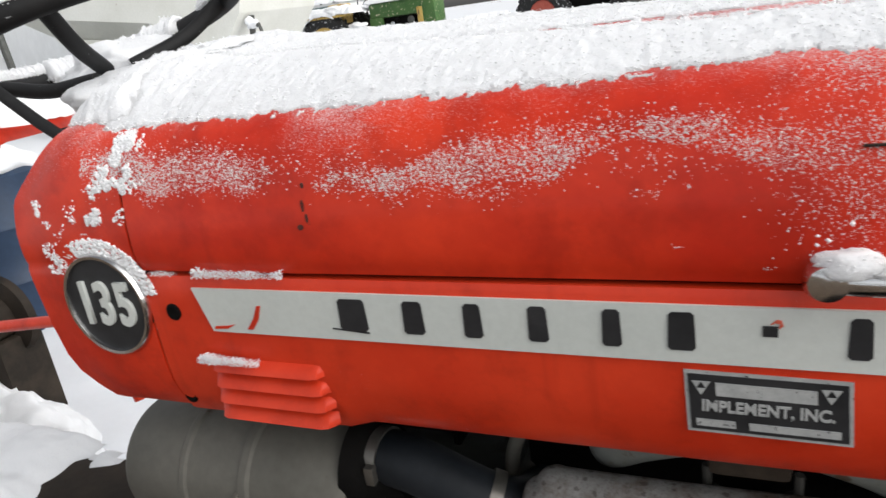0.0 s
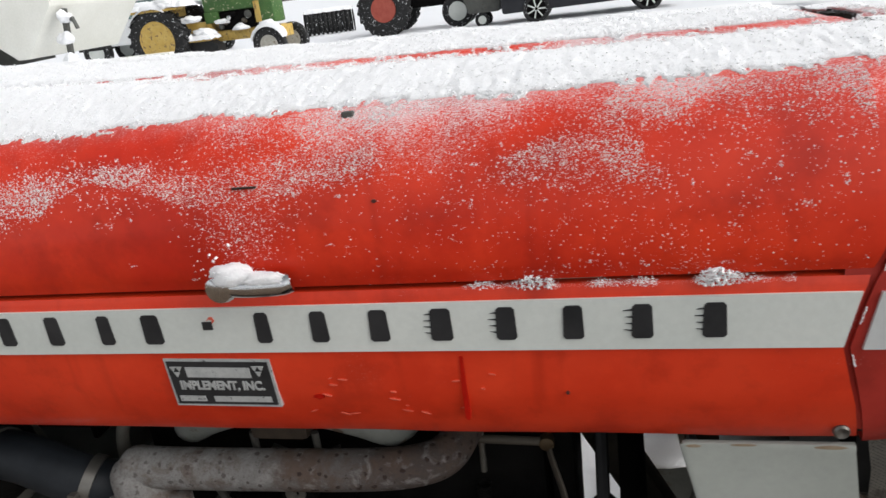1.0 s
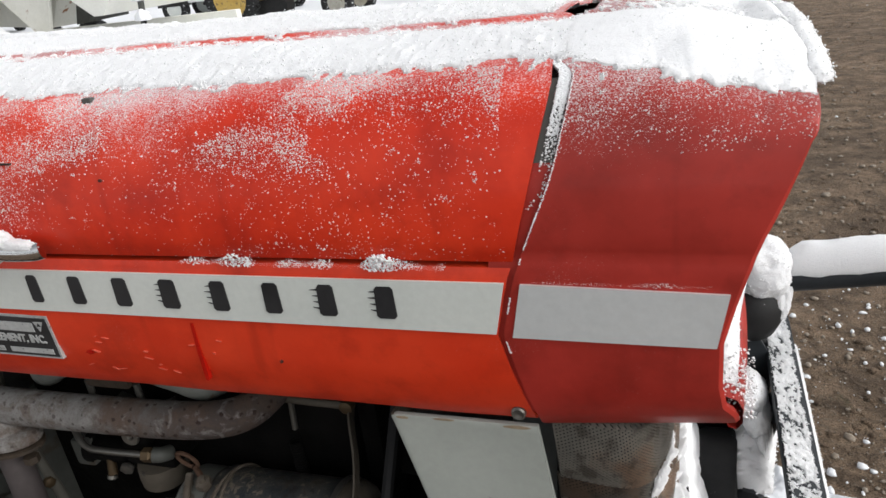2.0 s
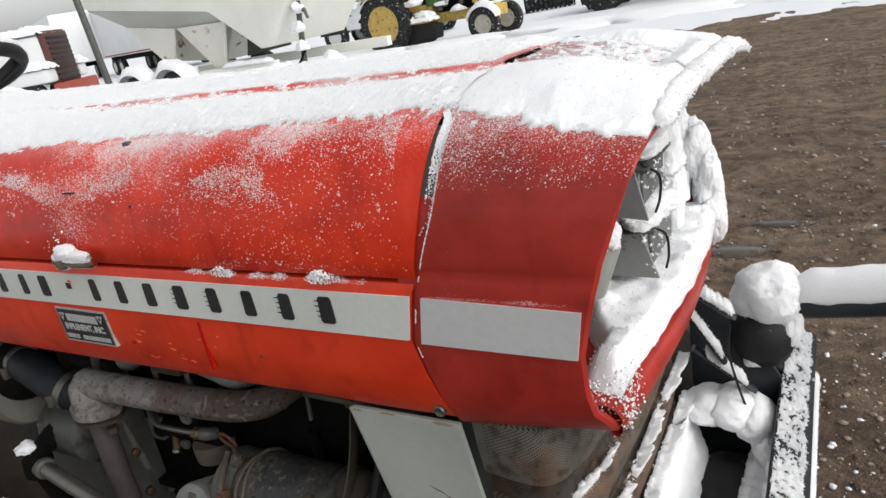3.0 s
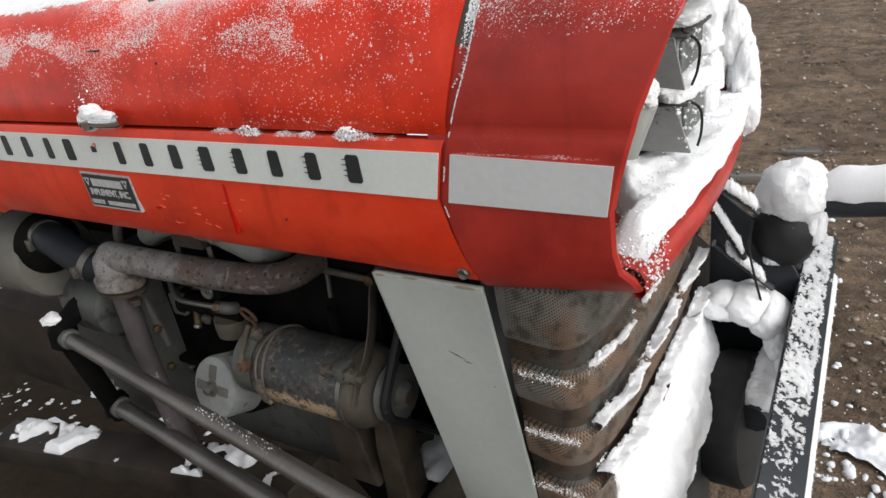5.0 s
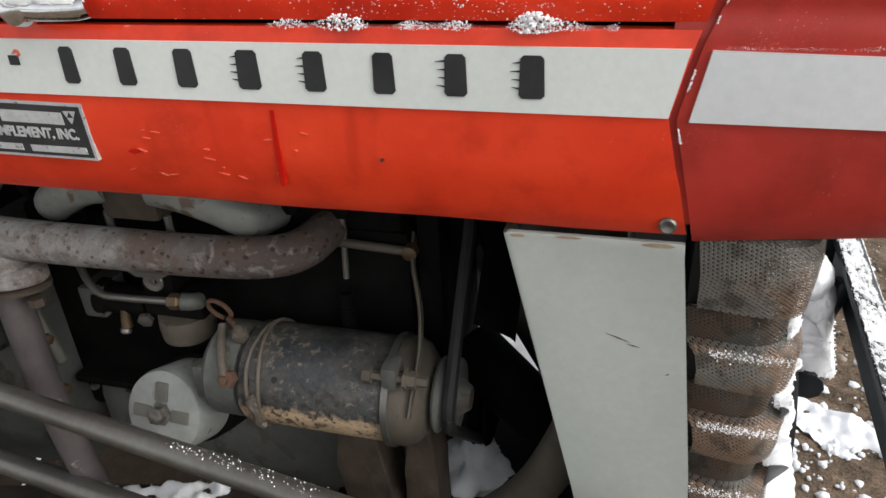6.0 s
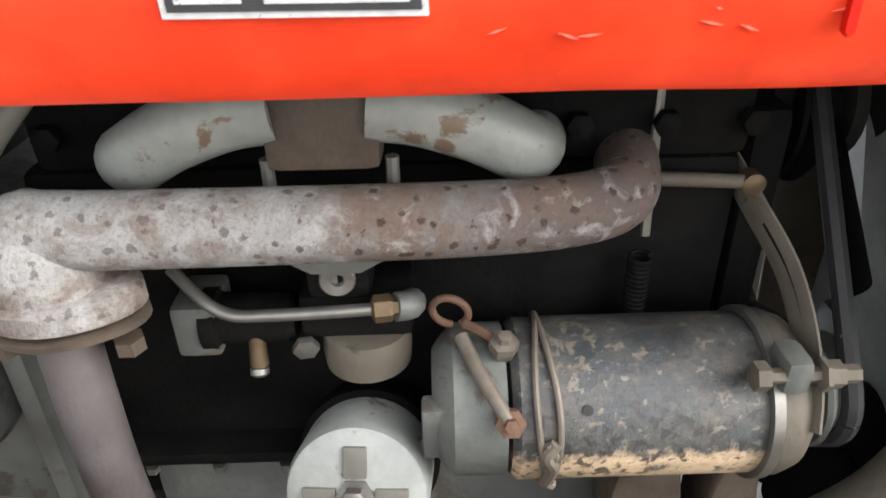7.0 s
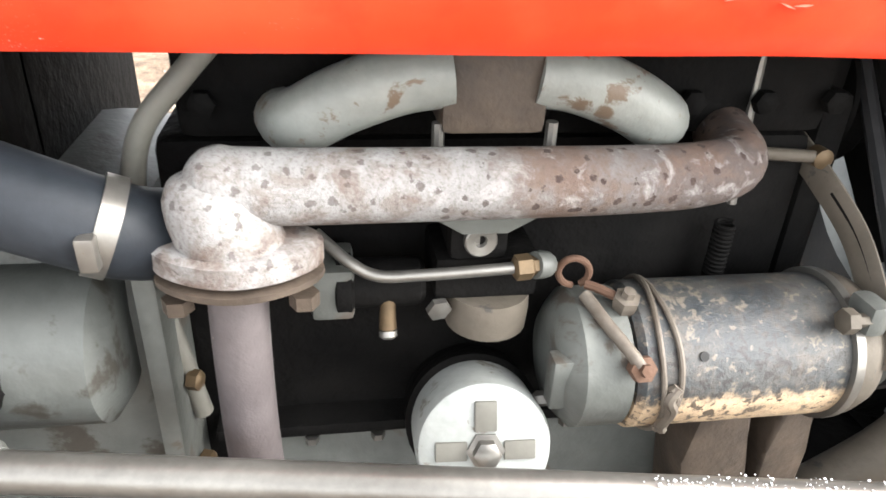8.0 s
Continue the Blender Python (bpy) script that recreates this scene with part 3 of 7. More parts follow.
def snow_on_bar(name, points, width, height, seed, label, seg=11, lump=1.0):
    """Snow lying along the top of a bar."""
    pts = smooth_line(points, 14)
    rows = []
    for i, p in enumerate(pts):
        d = (pts[min(i + 1, len(pts) - 1)] - pts[max(i - 1, 0)]).normalized()
        side = d.cross(Vector((0, 0, 1))).normalized()
        k = 1 + lump * (0.35 * nz(i * 0.17, seed) + 0.3 * nz(i * 0.6, seed, 3))
        end = min(1.0, (min(i, len(pts) - 1 - i) + 0.3) / 3)
        rows.append([p + side * math.cos(math.pi * (0.5 + (a / (seg - 1) - 0.5) * 1.25) ) * width * (0.8 + 0.2 * k) * end ** 0.5
                     + Vector((0, 0, 1)) * (max(-0.25, math.sin(math.pi * (0.5 + (a / (seg - 1) - 0.5) * 1.25))) * height * k * end + 0.12 * height * nz(i * 0.5, a * 0.9, seed))
                     for a in range(seg)])
    rg = random.Random(int(seed * 10))
    verts = [tuple(p) for r in rows for p in r]
    faces = [(i * seg + a, i * seg + a + 1, (i + 1) * seg + a + 1, (i + 1) * seg + a) for i in range(len(rows) - 1) for a in range(seg - 1)]
    base_count = len(faces)
    if height < 0.03:
        for _ in range(len(rows) * 18):
            a, b = rg.choice(rows), rg.random()
            p = a[rg.randrange(seg)] if b < 0.5 else rg.choice((a[0], a[-1], a[1], a[-2]))
            nugget(verts, faces, [c + rg.gauss(0, min(0.0012, height * 0.08)) for c in p], min(0.0016, height * rg.uniform(0.02, 0.06) + 0.0004), rg)
    me = bpy.data.meshes.new(name)
    me.from_pydata(verts, [], faces)
    me.polygons.foreach_set("material_index", [int(i >= base_count) for i in range(len(faces))])
    me.shade_smooth()
    me.materials.append(SNOW)
    me.materials.append(ICE)
    return tagged(new(name, me), label, "snow", kind="stuff")


def steps(a, b, k):
    return [a + (b - a) * i / k for i in range(k + 1)]


# ---- the ground: mud to the horizon, snow lying over most of it ----
def ground_height(x, y):
    d = math.hypot(x, y)
    return 0.012 * nz(x, y, 0, 1.7) + 0.007 * nz(x, y, 4, 7) + (0.005 * nz(x, y, 2, 19) + 0.003 * nz(x, y, 6, 44) if d < 9 else 0) + (0.05 * nz(x, y, 9, 0.25) if d > 4 else 0)


def polar(r0, r1, rings, seg, cx, cy, height):
    rows = []
    for i in range(rings + 1):
        r = r0 * (r1 / r0) ** (i / rings)
        rows.append([Vector((cx + r * math.cos(a), cy + r * math.sin(a), height(cx + r * math.cos(a), cy + r * math.sin(a)))) for a in (2 * math.pi * k / seg for k in range(seg))])
    return rows


bm, vs = grid(polar(0.15, 900, 300, 420, 0.3, 0.8, ground_height), True)
bm.faces.new(vs[0][::-1])
tagged(part("ground", bm, MUD), "brown wet muddy yard with gravel and tyre scuffs", "ground", kind="structure")


def bare(x, y):
    """1 where the yard is trodden to mud, 0 where the snow still lies."""
    w = 0.5 * nz(x, y, 2, 0.8) + 0.25 * nz(x, y, 5, 2.6)
    under = smoothstep(-2.9, -2.3, x + 0.6 * w) * (1 - smoothstep(0.7, 1.1, y + 0.5 * w)) * smoothstep(-5.0, -3.0, y + w)
    strip = smoothstep(-3.2, -0.8, x + 0.28 * (y - 4) + w) * (1 - smoothstep(10.5, 13.5, y + 2 * w))
    near = smoothstep(0.25, 0.55, math.hypot((x - 0.47) * 1.6, (y - 0.86) * 2.1) + 0.7 * w + 0.4 * nz(x, y, 11, 4.5))
    near *= smoothstep(0.5, 0.9, math.hypot(x - 0.2, y - 0.25) + 0.5 * w)
    side = smoothstep(-16.0, -12.0, y + w)
    south = (1 - smoothstep(-0.6, 0.1, y + 0.3 * w)) * side * smoothstep(-9.0, -6.0, x + w) * (0.85 + 0.5 * nz(x, y, 6, 1.1))
    return max(strip * near * side, under * (0.62 + 0.6 * nz(x, y, 6, 3.5)), south)


def ground_snow(x, y):
    b = bare(x, y)
    h = 0.032 - 0.085 * b + 0.018 * nz(x, y, 1, 1.3) + 0.02 * nz(x, y, 3, 5) + 0.014 * nz(x, y, 7, 16) + 0.009 * nz(x, y, 8, 45)
    return h


def on_polar(u, v):
    r, a = 0.2 * (800 / 0.2) ** u, 2 * math.pi * v
    x, y = 0.3 + r * math.cos(a), 0.8 + r * math.sin(a)
    return Vector((x, y, ground_height(x, y))), Vector((0, 0, 1))


snow_sheet("snow_cover", on_polar, lambda u, v, p: ground_snow(p.x, p.y), 330, 520, "patchy white snow lying over the muddy yard", SLUSH)

rng = random.Random(11)
spots, white = [], []
for _ in range(17000):
    x, y = rng.uniform(-1.5, 4.0), 0.9 + 9.5 * rng.random() ** 1.5
    if ground_snow(x, y) < 0:
        r = 0.0025 + 0.012 * rng.random() ** 4
        (spots if rng.random() < 0.988 else white).append(((x, y, ground_height(x, y) + r * 0.3), r * (1 if rng.random() < 0.97 else 2.2)))
# ragged crumbs along the edges of the snow patches
for _ in range(16000):
    x, y = rng.uniform(-2.4, 1.2), rng.uniform(-0.3, 2.3)
    if -0.010 < ground_snow(x, y) < 0.006:
        white.append(((x, y, ground_height(x, y) + 0.004), 0.003 + 0.016 * rng.random() ** 3))
crumbs("gravel", spots, "brown and grey pebbles strewn in the mud", STONE, "gravel", rng, flat=0.6)
clods = []
for _ in range(9000):
    x, y = rng.uniform(-1.2, 3.6), 1.2 + 7.5 * rng.random() ** 1.4
    if ground_snow(x, y) < 0 and nz(x, y, 3, 2.5) > -0.15:
        r = 0.004 + 0.017 * rng.random() ** 3
        clods.append(((x, y, ground_height(x, y)), r))
crumbs("mud_clods", clods, "crumbled clods of brown mud on the yard", MUD, "mud", rng, flat=0.5)
crumbs("snow_clods", white + [((rng.uniform(0.1, 1.1), 0.9 + 1.6 * rng.random() ** 1.7, 0.004), 0.002 + 0.012 * rng.random() ** 4) for _ in range(700)], "small melting snow clods scattered on the mud", SLUSH, "snow", rng)

PUDDLE, n_, l_, p_ = shader("puddle_water")
p_.inputs["Base Color"].default_value, p_.inputs["Roughness"].default_value = (0.085, 0.07, 0.055, 1), 0.22
co_ = n_.new("ShaderNodeTexCoord").outputs["Object"]
bumped(n_, l_, p_, noise_tex(n_, l_, co_, 40, 3), 0.12, 0.003)
# clods of mud break the shore
far_, add_, edge_ = n_.new("ShaderNodeVectorMath"), n_.new("ShaderNodeMath"), n_.new("ShaderNodeMapRange")
far_.operation, add_.operation = "LENGTH", "MULTIPLY_ADD"
l_.new(co_, far_.inputs[0])
l_.new(noise_tex(n_, l_, co_, 7, 8, 0.7), add_.inputs[0])
add_.inputs[1].default_value = 1.3
l_.new(far_.outputs["Value"], add_.inputs[2])
l_.new(add_.outputs[0], edge_.inputs[0])
edge_.inputs[1].default_value, edge_.inputs[2].default_value = 0.98, 1.12
dry_, mix_ = n_.new("ShaderNodeBsdfTransparent"), n_.new("ShaderNodeMixShader")
l_.new(edge_.outputs[0], mix_.inputs[0]), l_.new(p_.outputs[0], mix_.inputs[1]), l_.new(dry_.outputs[0], mix_.inputs[2])
l_.new(mix_.outputs[0], n_["Material Output"].inputs["Surface"])
for cx, cy, rx, ry in ((-0.12, 2.72, 0.34, 0.22), (0.06, 3.05, 0.34, 0.14), (0.55, 4.4, 0.4, 0.2)):
    bm = lathe([(1.0, 0), (0.999, 0.0005)], (0, 0, 0), (0, 0, 1), 40)
    pud = tagged(part("puddle", bm, PUDDLE), "shallow muddy puddle in the yard", "puddle", kind="structure")
    pud.matrix_world = Matrix.Translation((cx, cy, ground_height(cx, cy) + 0.0015)) @ Matrix.Diagonal((rx, ry, 1, 1))

# soil sheet under the engine, the tractor's shade painted into its near-black colour
UNDER_SHADE, n_, l_, p_ = shader("underbody_shade_soil")
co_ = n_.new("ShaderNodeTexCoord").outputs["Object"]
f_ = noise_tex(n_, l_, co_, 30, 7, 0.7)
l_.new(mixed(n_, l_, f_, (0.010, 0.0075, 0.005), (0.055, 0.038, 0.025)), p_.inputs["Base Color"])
p_.inputs["Roughness"].default_value = 0.9
p_.inputs["Specular IOR Level"].default_value = 0.12
bumped(n_, l_, p_, f_, 0.8, 0.02)
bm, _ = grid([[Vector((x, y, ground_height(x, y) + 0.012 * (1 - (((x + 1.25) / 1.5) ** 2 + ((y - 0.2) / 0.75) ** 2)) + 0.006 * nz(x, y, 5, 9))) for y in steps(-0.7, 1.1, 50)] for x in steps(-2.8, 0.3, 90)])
tagged(part("oil_stain", bm, UNDER_SHADE), "soil sheet painted near-black for the shade under the tractor", "ground", kind="structure")

# ---- the tractor ----
MID = 0.245
tractor = root("tractor", "old red farm tractor with grey engine parts, covered in fresh snow", "tractor")

# bonnet section, near half, from the seam over the shoulder to the middle
HALF = [(0.004, 1.1095), (0.0, 1.125), (0.0005, 1.15), (0.004, 1.178), (0.011, 1.204), (0.025, 1.2275), (0.05, 1.2405), (0.10, 1.2462), (0.165, 1.2452),
        (0.1845, 1.2448), (0.190, 1.2472), (0.198, 1.2478), (0.245, 1.2485)]
HALF_S = [(p.x, p.y) for p in smooth_line([(*q, 0) for q in HALF], 4)]


def sloped(line):
    """The tractor stands on soft ground and leans a little to its far side."""
    return [(y, z - max(0.0, y - 0.05) * 0.012) for y, z in line]


HOOD = sloped(HALF_S + [(2 * MID - y, z) for y, z in HALF_S[-2::-1]])
SIDE = [(0.028, 0.957), (0.020, 0.9555), (0.0155, 0.960), (0.0095, 0.975), (0.003, 0.995), (0.0005, 1.015), (0.0, 1.05), (0.0, 1.08), (0.0, 1.098), (0.003, 1.105), (0.012, 1.1055)]
FRONT, REAR = 0.012, -1.020


def hood_edge(z):
    """Front end of bonnet and side panel: the joint leans forward at the top and kinks at the stripe."""
    return np.interp(z, (0.955, 1.0, 1.05, 1.095, 1.11, 1.14, 1.16, 1.18, 1.2, 1.22, 1.233, 1.244, 1.251), (0.022, 0.012, 0.0, 0.010, 0.0155, 0.0235, 0.029, 0.034, 0.039, 0.044, 0.046, 0.044, 0.037))


def crown(x, y):
    """The bonnet's top rises a little towards the driver."""
    return smoothstep(0.04, 0.16, min(y, 2 * MID - y)) * (0.0125 + 0.0155 * min(1.05, max(0.0, -x)))


def hood_at(x, s):
    """Place and outward normal on the bonnet; s runs 0..1 across it."""
    k = s * (len(HOOD) - 1)
    i = min(int(k), len(HOOD) - 2)
    (y0, z0), (y1, z1) = HOOD[i], HOOD[i + 1]
    f = k - i
    d = Vector((0, y1 - y0, z1 - z0)).normalized()
    y = y0 + (y1 - y0) * f
    return Vector((x, y, z0 + (z1 - z0) * f + crown(x, y))), Vector((0, -d.z, d.y))


def shell(rows, thick=0.002):
    """Sheet metal: a skin with its back face and edges."""
    bm, _ = grid(rows)
    bmesh.ops.recalc_face_normals(bm, faces=bm.faces)
    bmesh.ops.solidify(bm, geom=bm.faces[:], thickness=thick)
    return bm


def cut_back(u, y):
    """The bonnet's front edge stands back from the nose along the air slot."""
    return 0.010 * smoothstep(0.95, 1.0, u) * smoothstep(0.184, 0.196, y) * (1 - smoothstep(0.305, 0.318, y))


hood = part("bonnet", shell([[Vector((REAR + (hood_edge(z) - REAR) * u - cut_back(u, y), y + 0.0012 * nz(u, z, 3, 6), z + crown(REAR + (hood_edge(z) - REAR) * u, y))) for y, z in HOOD] for u in steps(0, 1, 60)]), RED, tractor, "orange-red bonnet top, frosted")


# side panel with a higher edge behind the louvres
def side_row(u, flip):
    out = []
    for y, z in SIDE:
        x = REAR + (hood_edge(z) - REAR) * u
        if z < 1.0:
            z += 0.008 * smoothstep(-0.835, -0.815, x) - 0.004
            z += 0.0015 * nz(x, 0, 0, 9)
        out.append(Vector((x, 2 * MID - y if flip else y, z)))
    return out


near_side = part("side_panel", shell([side_row(u, False) for u in steps(0, 1, 80)]), RED_SIDE, tractor, "orange-red lower side panel with silver stripe")
part("side_panel", shell([side_row(u, True) for u in steps(0, 1, 40)]), RED_SIDE, tractor)

# nose cowl
NOSE = SIDE[:-2] + [(0.0, 1.11)] + HALF_S[2:]
NOSE = sloped(NOSE + [(2 * MID - y, z) for y, z in NOSE[-2::-1]])


def nose_front(y, z):
    line = ((0.95, 0.172), (0.972, 0.170), (1.0, 0.1585), (1.04, 0.154), (1.088, 0.165), (1.13, 0.1775), (1.18, 0.198), (1.2, 0.205), (1.26, 0.211))
    x = np.interp(z, [a for a, _ in line], [b for _, b in line])
    mid = 1 - abs((y - MID) / MID) ** 2.5
    if y > MID:
        x -= 0.05 * smoothstep(1.04, 1.09, z) * (1 - smoothstep(1.17, 1.2, z))
    return x + 0.002 * mid * smoothstep(1.2, 1.25, z)


def nose_at(u, y, z):
    rear = hood_edge(z) + 0.0045 + 0.0095 * smoothstep(1.10, 1.19, z) * (1 - smoothstep(1.236, 1.2425, z))
    if z > 1.23:
        rear += 0.013 * smoothstep(0.184, 0.196, y) * (1 - smoothstep(0.308, 0.322, y))
    x = rear + u * (nose_front(y, z) - rear)
    drop = max(0.0, z - 1.192) * 0.6 * max(0, u) ** 1.5
    lift = 0.016 * (1 - smoothstep(0.955, 1.0, z)) * max(0, u)
    return Vector((x, y, z - drop + lift + crown(x, y)))


rows = [[nose_at(u, y, z) for y, z in NOSE] for u in steps(0, 1, 24)]
lip = []
for (y, z), p in zip(NOSE, rows[-1]):
    inward = Vector((0, MID - p.y, 1.08 - p.z)).normalized()
    k = 1 - 0.6 * smoothstep(1.14, 1.19, p.z)
    lip.append((p + Vector((0.003 * k, 0, 0)) + inward * 0.003 * k, p + Vector((0.001, 0, 0)) + inward * 0.008 * k, p + Vector((-0.02, 0, 0)) + inward * 0.009 * k))
rows += [[q[k] for q in lip] for k in range(3)]
nose = part("nose_cowl", shell(rows, 0.0018), RED_NOSE, tractor, "dull dark red nose cowl with a deep front opening")

nose.data.materials.append(CASTING)
for f in nose.data.polygons:
    far = f.center.y > 0.33
    if f.center.z > (1.05 if far else 1.222) and (f.center.x > nose_front(f.center.y, f.center.z) - (0.03 if far else 0.004) or f.normal.z < -0.3):
        f.material_index = 1

# lower lip, shelf and inside of the nose
def bow(y, x0, x1):
    return x0 + (x1 - x0) * (1 - ((y - MID) / 0.225) ** 2)


sec = [(-0.006, -0.012), (0.0, -0.014), (0.004, -0.008), (0.004, 0.004), (0.0, 0.012), (-0.008, 0.015), (-0.07, 0.024), (-0.075, 0.018), (-0.012, 0.006)]
bm, _ = grid([[Vector((bow(y, 0.172, 0.188) + a, y, 0.978 + b)) for a, b in sec] for y in steps(0.022, 0.468, 24)], True)
part("nose_lip", bm, RED_NOSE, nose)
part("mesh_panel", shell([[Vector((0.095 + 0.012 * math.sin(z * 160), y, z)) for y in steps(0.02, 0.47, 20)] for z in steps(0.985, 1.19, 14)], 0.001), MESH, nose, "perforated sheet behind the lamps")
part("inner_cheek", tube([(0.10, 0.064, 1.185), (0.140, 0.064, 1.155), (0.158, 0.064, 1.115), (0.146, 0.064, 1.078)], [0.016, 0.018, 0.018, 0.014], 18), GREY, nose, "pale grey inner cheek")
part("inner_cheek", tube([(0.05, 0.44, 1.14), (0.10, 0.438, 1.12), (0.135, 0.436, 1.08), (0.142, 0.434, 1.04)], [0.03, 0.03, 0.026, 0.016], 16), GREY, nose)
part("radiator_core", box(0.03, 0.085, 0.04, 0.45, 0.5, 1.18, 0.004), CORE, tractor, "dark radiator core")
part("radiator_tank", box(0.025, 0.09, 0.05, 0.44, 1.15, 1.21, 0.015), BLOCK, tractor)
part("fan_shroud", prism([(y, z) for y, z in [(MID + 0.2 * math.cos(a) * (1.0 if abs(math.cos(a)) < 0.9 else 1), 0.83 + 0.2 * math.sin(a)) for a in (2 * math.pi * k / 40 for k in range(40))]], "yz", -0.012, 0.028, 0.003), SHROUD, tractor, "dusty grey fan shroud")


def lamp(y, z, tilt):
    m = Matrix.Translation((0.142, y, z)) @ Euler((0, radians(tilt), 0)).to_matrix().to_4x4() @ Matrix.Scale(0.86, 4)
    body = part("work_lamp", box(-0.05, 0.025, -0.055, 0.055, -0.022, 0.022, 0.004, m=m), LAMP_GREY, tractor, "grey sheet-metal lamp box")
    part("lens", box(0.024, 0.029, -0.048, 0.048, -0.018, 0.018, 0.003, m=m), SHROUD, body, "dark lamp lens")
    part("hood_plate", box(-0.055, 0.035, -0.058, 0.058, 0.022, 0.0255, 0.001, m=m), CASTING, body)
    part("side_plate", prism([(-0.05, -0.024), (0.036, -0.030), (0.022, 0.024), (-0.05, 0.024)], "xz", -0.0615, -0.0575), LAMP_GREY, body)
    body.children[-1].matrix_basis = m
    part("edge_flange", prism([(0.0345, -0.0305), (0.0385, -0.0305), (0.0245, 0.0248), (0.0205, 0.0248)], "xz", -0.0632, -0.0535), GREY, body, "pale folded edge")
    body.children[-1].matrix_basis = m
    part("wire", tube(smooth_line([m @ Vector(q) for q in ((0.028, -0.052, 0.03), (0.041, -0.030, 0.012), (0.040, -0.022, -0.016), (0.034, -0.018, -0.036))]), 0.0014, 6), BLACK, body, "thin black wire")
    return body


for y, z, tilt in ((0.222, 1.128, 3), (0.235, 1.060, -3)):
    lamp(y, z, tilt)

# rear cowl: seen from the side it leans back and bulges, below it is cut forward
COWL_BACK = ((0.940, -1.07), (0.944, -1.088), (0.957, -1.125), (0.985, -1.148), (1.026, -1.165), (1.10, -1.174), (1.15, -1.174), (1.182, -1.168), (1.215, -1.137), (1.246, -1.105), (1.262, -1.06), (1.285, -1.035))
COWL = SIDE[:-2] + [(0.0, 1.11)] + HALF_S[2:]
COWL = COWL + [(2 * MID - y, z) for y, z in COWL[-2::-1]]
rows = []
for u in steps(0, 1, 16):
    r = []
    for y, z in COWL:
        back = np.interp(z, [a for a, _ in COWL_BACK], [b for _, b in COWL_BACK])
        edge = smoothstep(0.6, 1.0, u)
        r.append(Vector((REAR - 0.003 + u * (back - REAR), y + (0.004 if y < MID else -0.004) * edge, z - 0.004 * edge + crown(REAR, y) * (1 - 0.3 * edge) + 0.006 * smoothstep(0.2, 0.9, u) * smoothstep(1.2, 1.25, z))))
    rows.append(r)
COWL_ROWS = rows
cowl = part("rear_cowl", shell(rows), RED, tractor, "orange-red instrument cowl")
part("dash_panel", prism([(y, z) for y, z in [(0.02, 0.96), (0.012, 1.08), (0.012, 1.19), (0.05, 1.235), (MID, 1.245), (0.44, 1.235), (0.478, 1.19), (0.478, 1.08), (0.47, 0.96)]], "yz", -1.075, -1.07), BLACK, tractor)

# round badge on the cowl
BX, BZ = -1.0735, 1.0745
badge = part("badge", lathe([(0.048, 0), (0.048, 0.006), (0.0, 0.0062)], (BX, 0.004, BZ), (0, -1, 0), 48), INK, tractor, "round black model badge with raised silver numerals")
part("badge_rim", lathe([(0.047, -0.003), (0.0532, -0.003), (0.0538, 0.006), (0.0515, 0.0095), (0.0485, 0.009), (0.0475, 0.0055)], (BX, 0.004, BZ), (0, -1, 0), 48), CHROME, badge, "chromed rim")
for k, digit in enumerate("135"):
    lettering("numeral", digit, 0.049, Matrix.Translation((BX + 0.0265 * (k - 1) + 0.002 * (k == 0), -0.0035, BZ)) @ Euler((radians(90), 0, 0)).to_matrix().to_4x4() @ Matrix.Diagonal((0.9, 1.25, 1, 1)), SILVER, badge, 0.002, "raised silver numerals", 0.0012)

# silver stripe, dark bars in place of the maker's name
part("stripe", prism([(-0.962, 1.0955), (-0.948, 1.0535), (-0.0005, 1.0515), (0.0085, 1.0945)], "xz", -0.0022, 0.001), SILVER, near_side, "silver-grey decal stripe, chipped")
stripe_nose = part("nose_strip", prism([(0.0205, 1.094), (0.012, 1.0495), (0.1545, 1.049), (0.1615, 1.0905)], "xz", -0.0024, 0.001), NOSE_STRIP, nose, "bare aluminium strip")
MARKS = [(-0.811, 0.026), (-0.7525, 0.018), (-0.7014, 0.015), (-0.651, 0.015), (-0.5977, 0.0135), (-0.554, 0.018), (-0.448, 0.0135), (-0.399, 0.015),
         (-0.3488, 0.0165), (-0.2985, 0.0178), (-0.2465, 0.016), (-0.1955, 0.0157), (-0.1453, 0.0157), (-0.0954, 0.017)]
for i, (x, w) in enumerate(MARKS):
    c = 0.0022
    z0, z1, lean = 1.0625 - 0.001 * i / 13, 1.0905 - 0.001 * i / 13, 0.0008
    shape = [(x + c, z0), (x + w - c, z0), (x + w, z0 + c), (x + w - lean, z1 - c), (x + w - c - lean, z1), (x + c + lean, z1), (x + lean, z1 - c), (x, z0 + c)]
    mark = part("decal_mark", prism(shape, "xz", -0.0032, -0.001), INK, near_side)
    # where the print has smeared
    if i in (9, 10, 12, 13):
        for k in range(4):
            z = z0 + 0.006 + 0.0058 * k
            d = 0.004 + 0.004 * abs(nz(i, k, 3, 1.7))
            part("ink_smear", prism([(x + 0.002, z - 0.0007), (x + 0.002, z + 0.0009), (x - d, z + 0.0014 - 0.0006 * k)], "xz", -0.0031, -0.001), INK, mark)
    if i == 0:
        part("ink_smear", prism([(x - 0.008, z0 + 0.0005), (x + w, z0 - 0.0022), (x + w, z0 - 0.0008), (x - 0.008, z0 + 0.0015)], "xz", -0.0031, -0.001), INK, mark)
part("decal_mark", box(-0.4958, -0.4868, -0.0032, -0.001, 1.0752, 1.0826), INK, near_side)
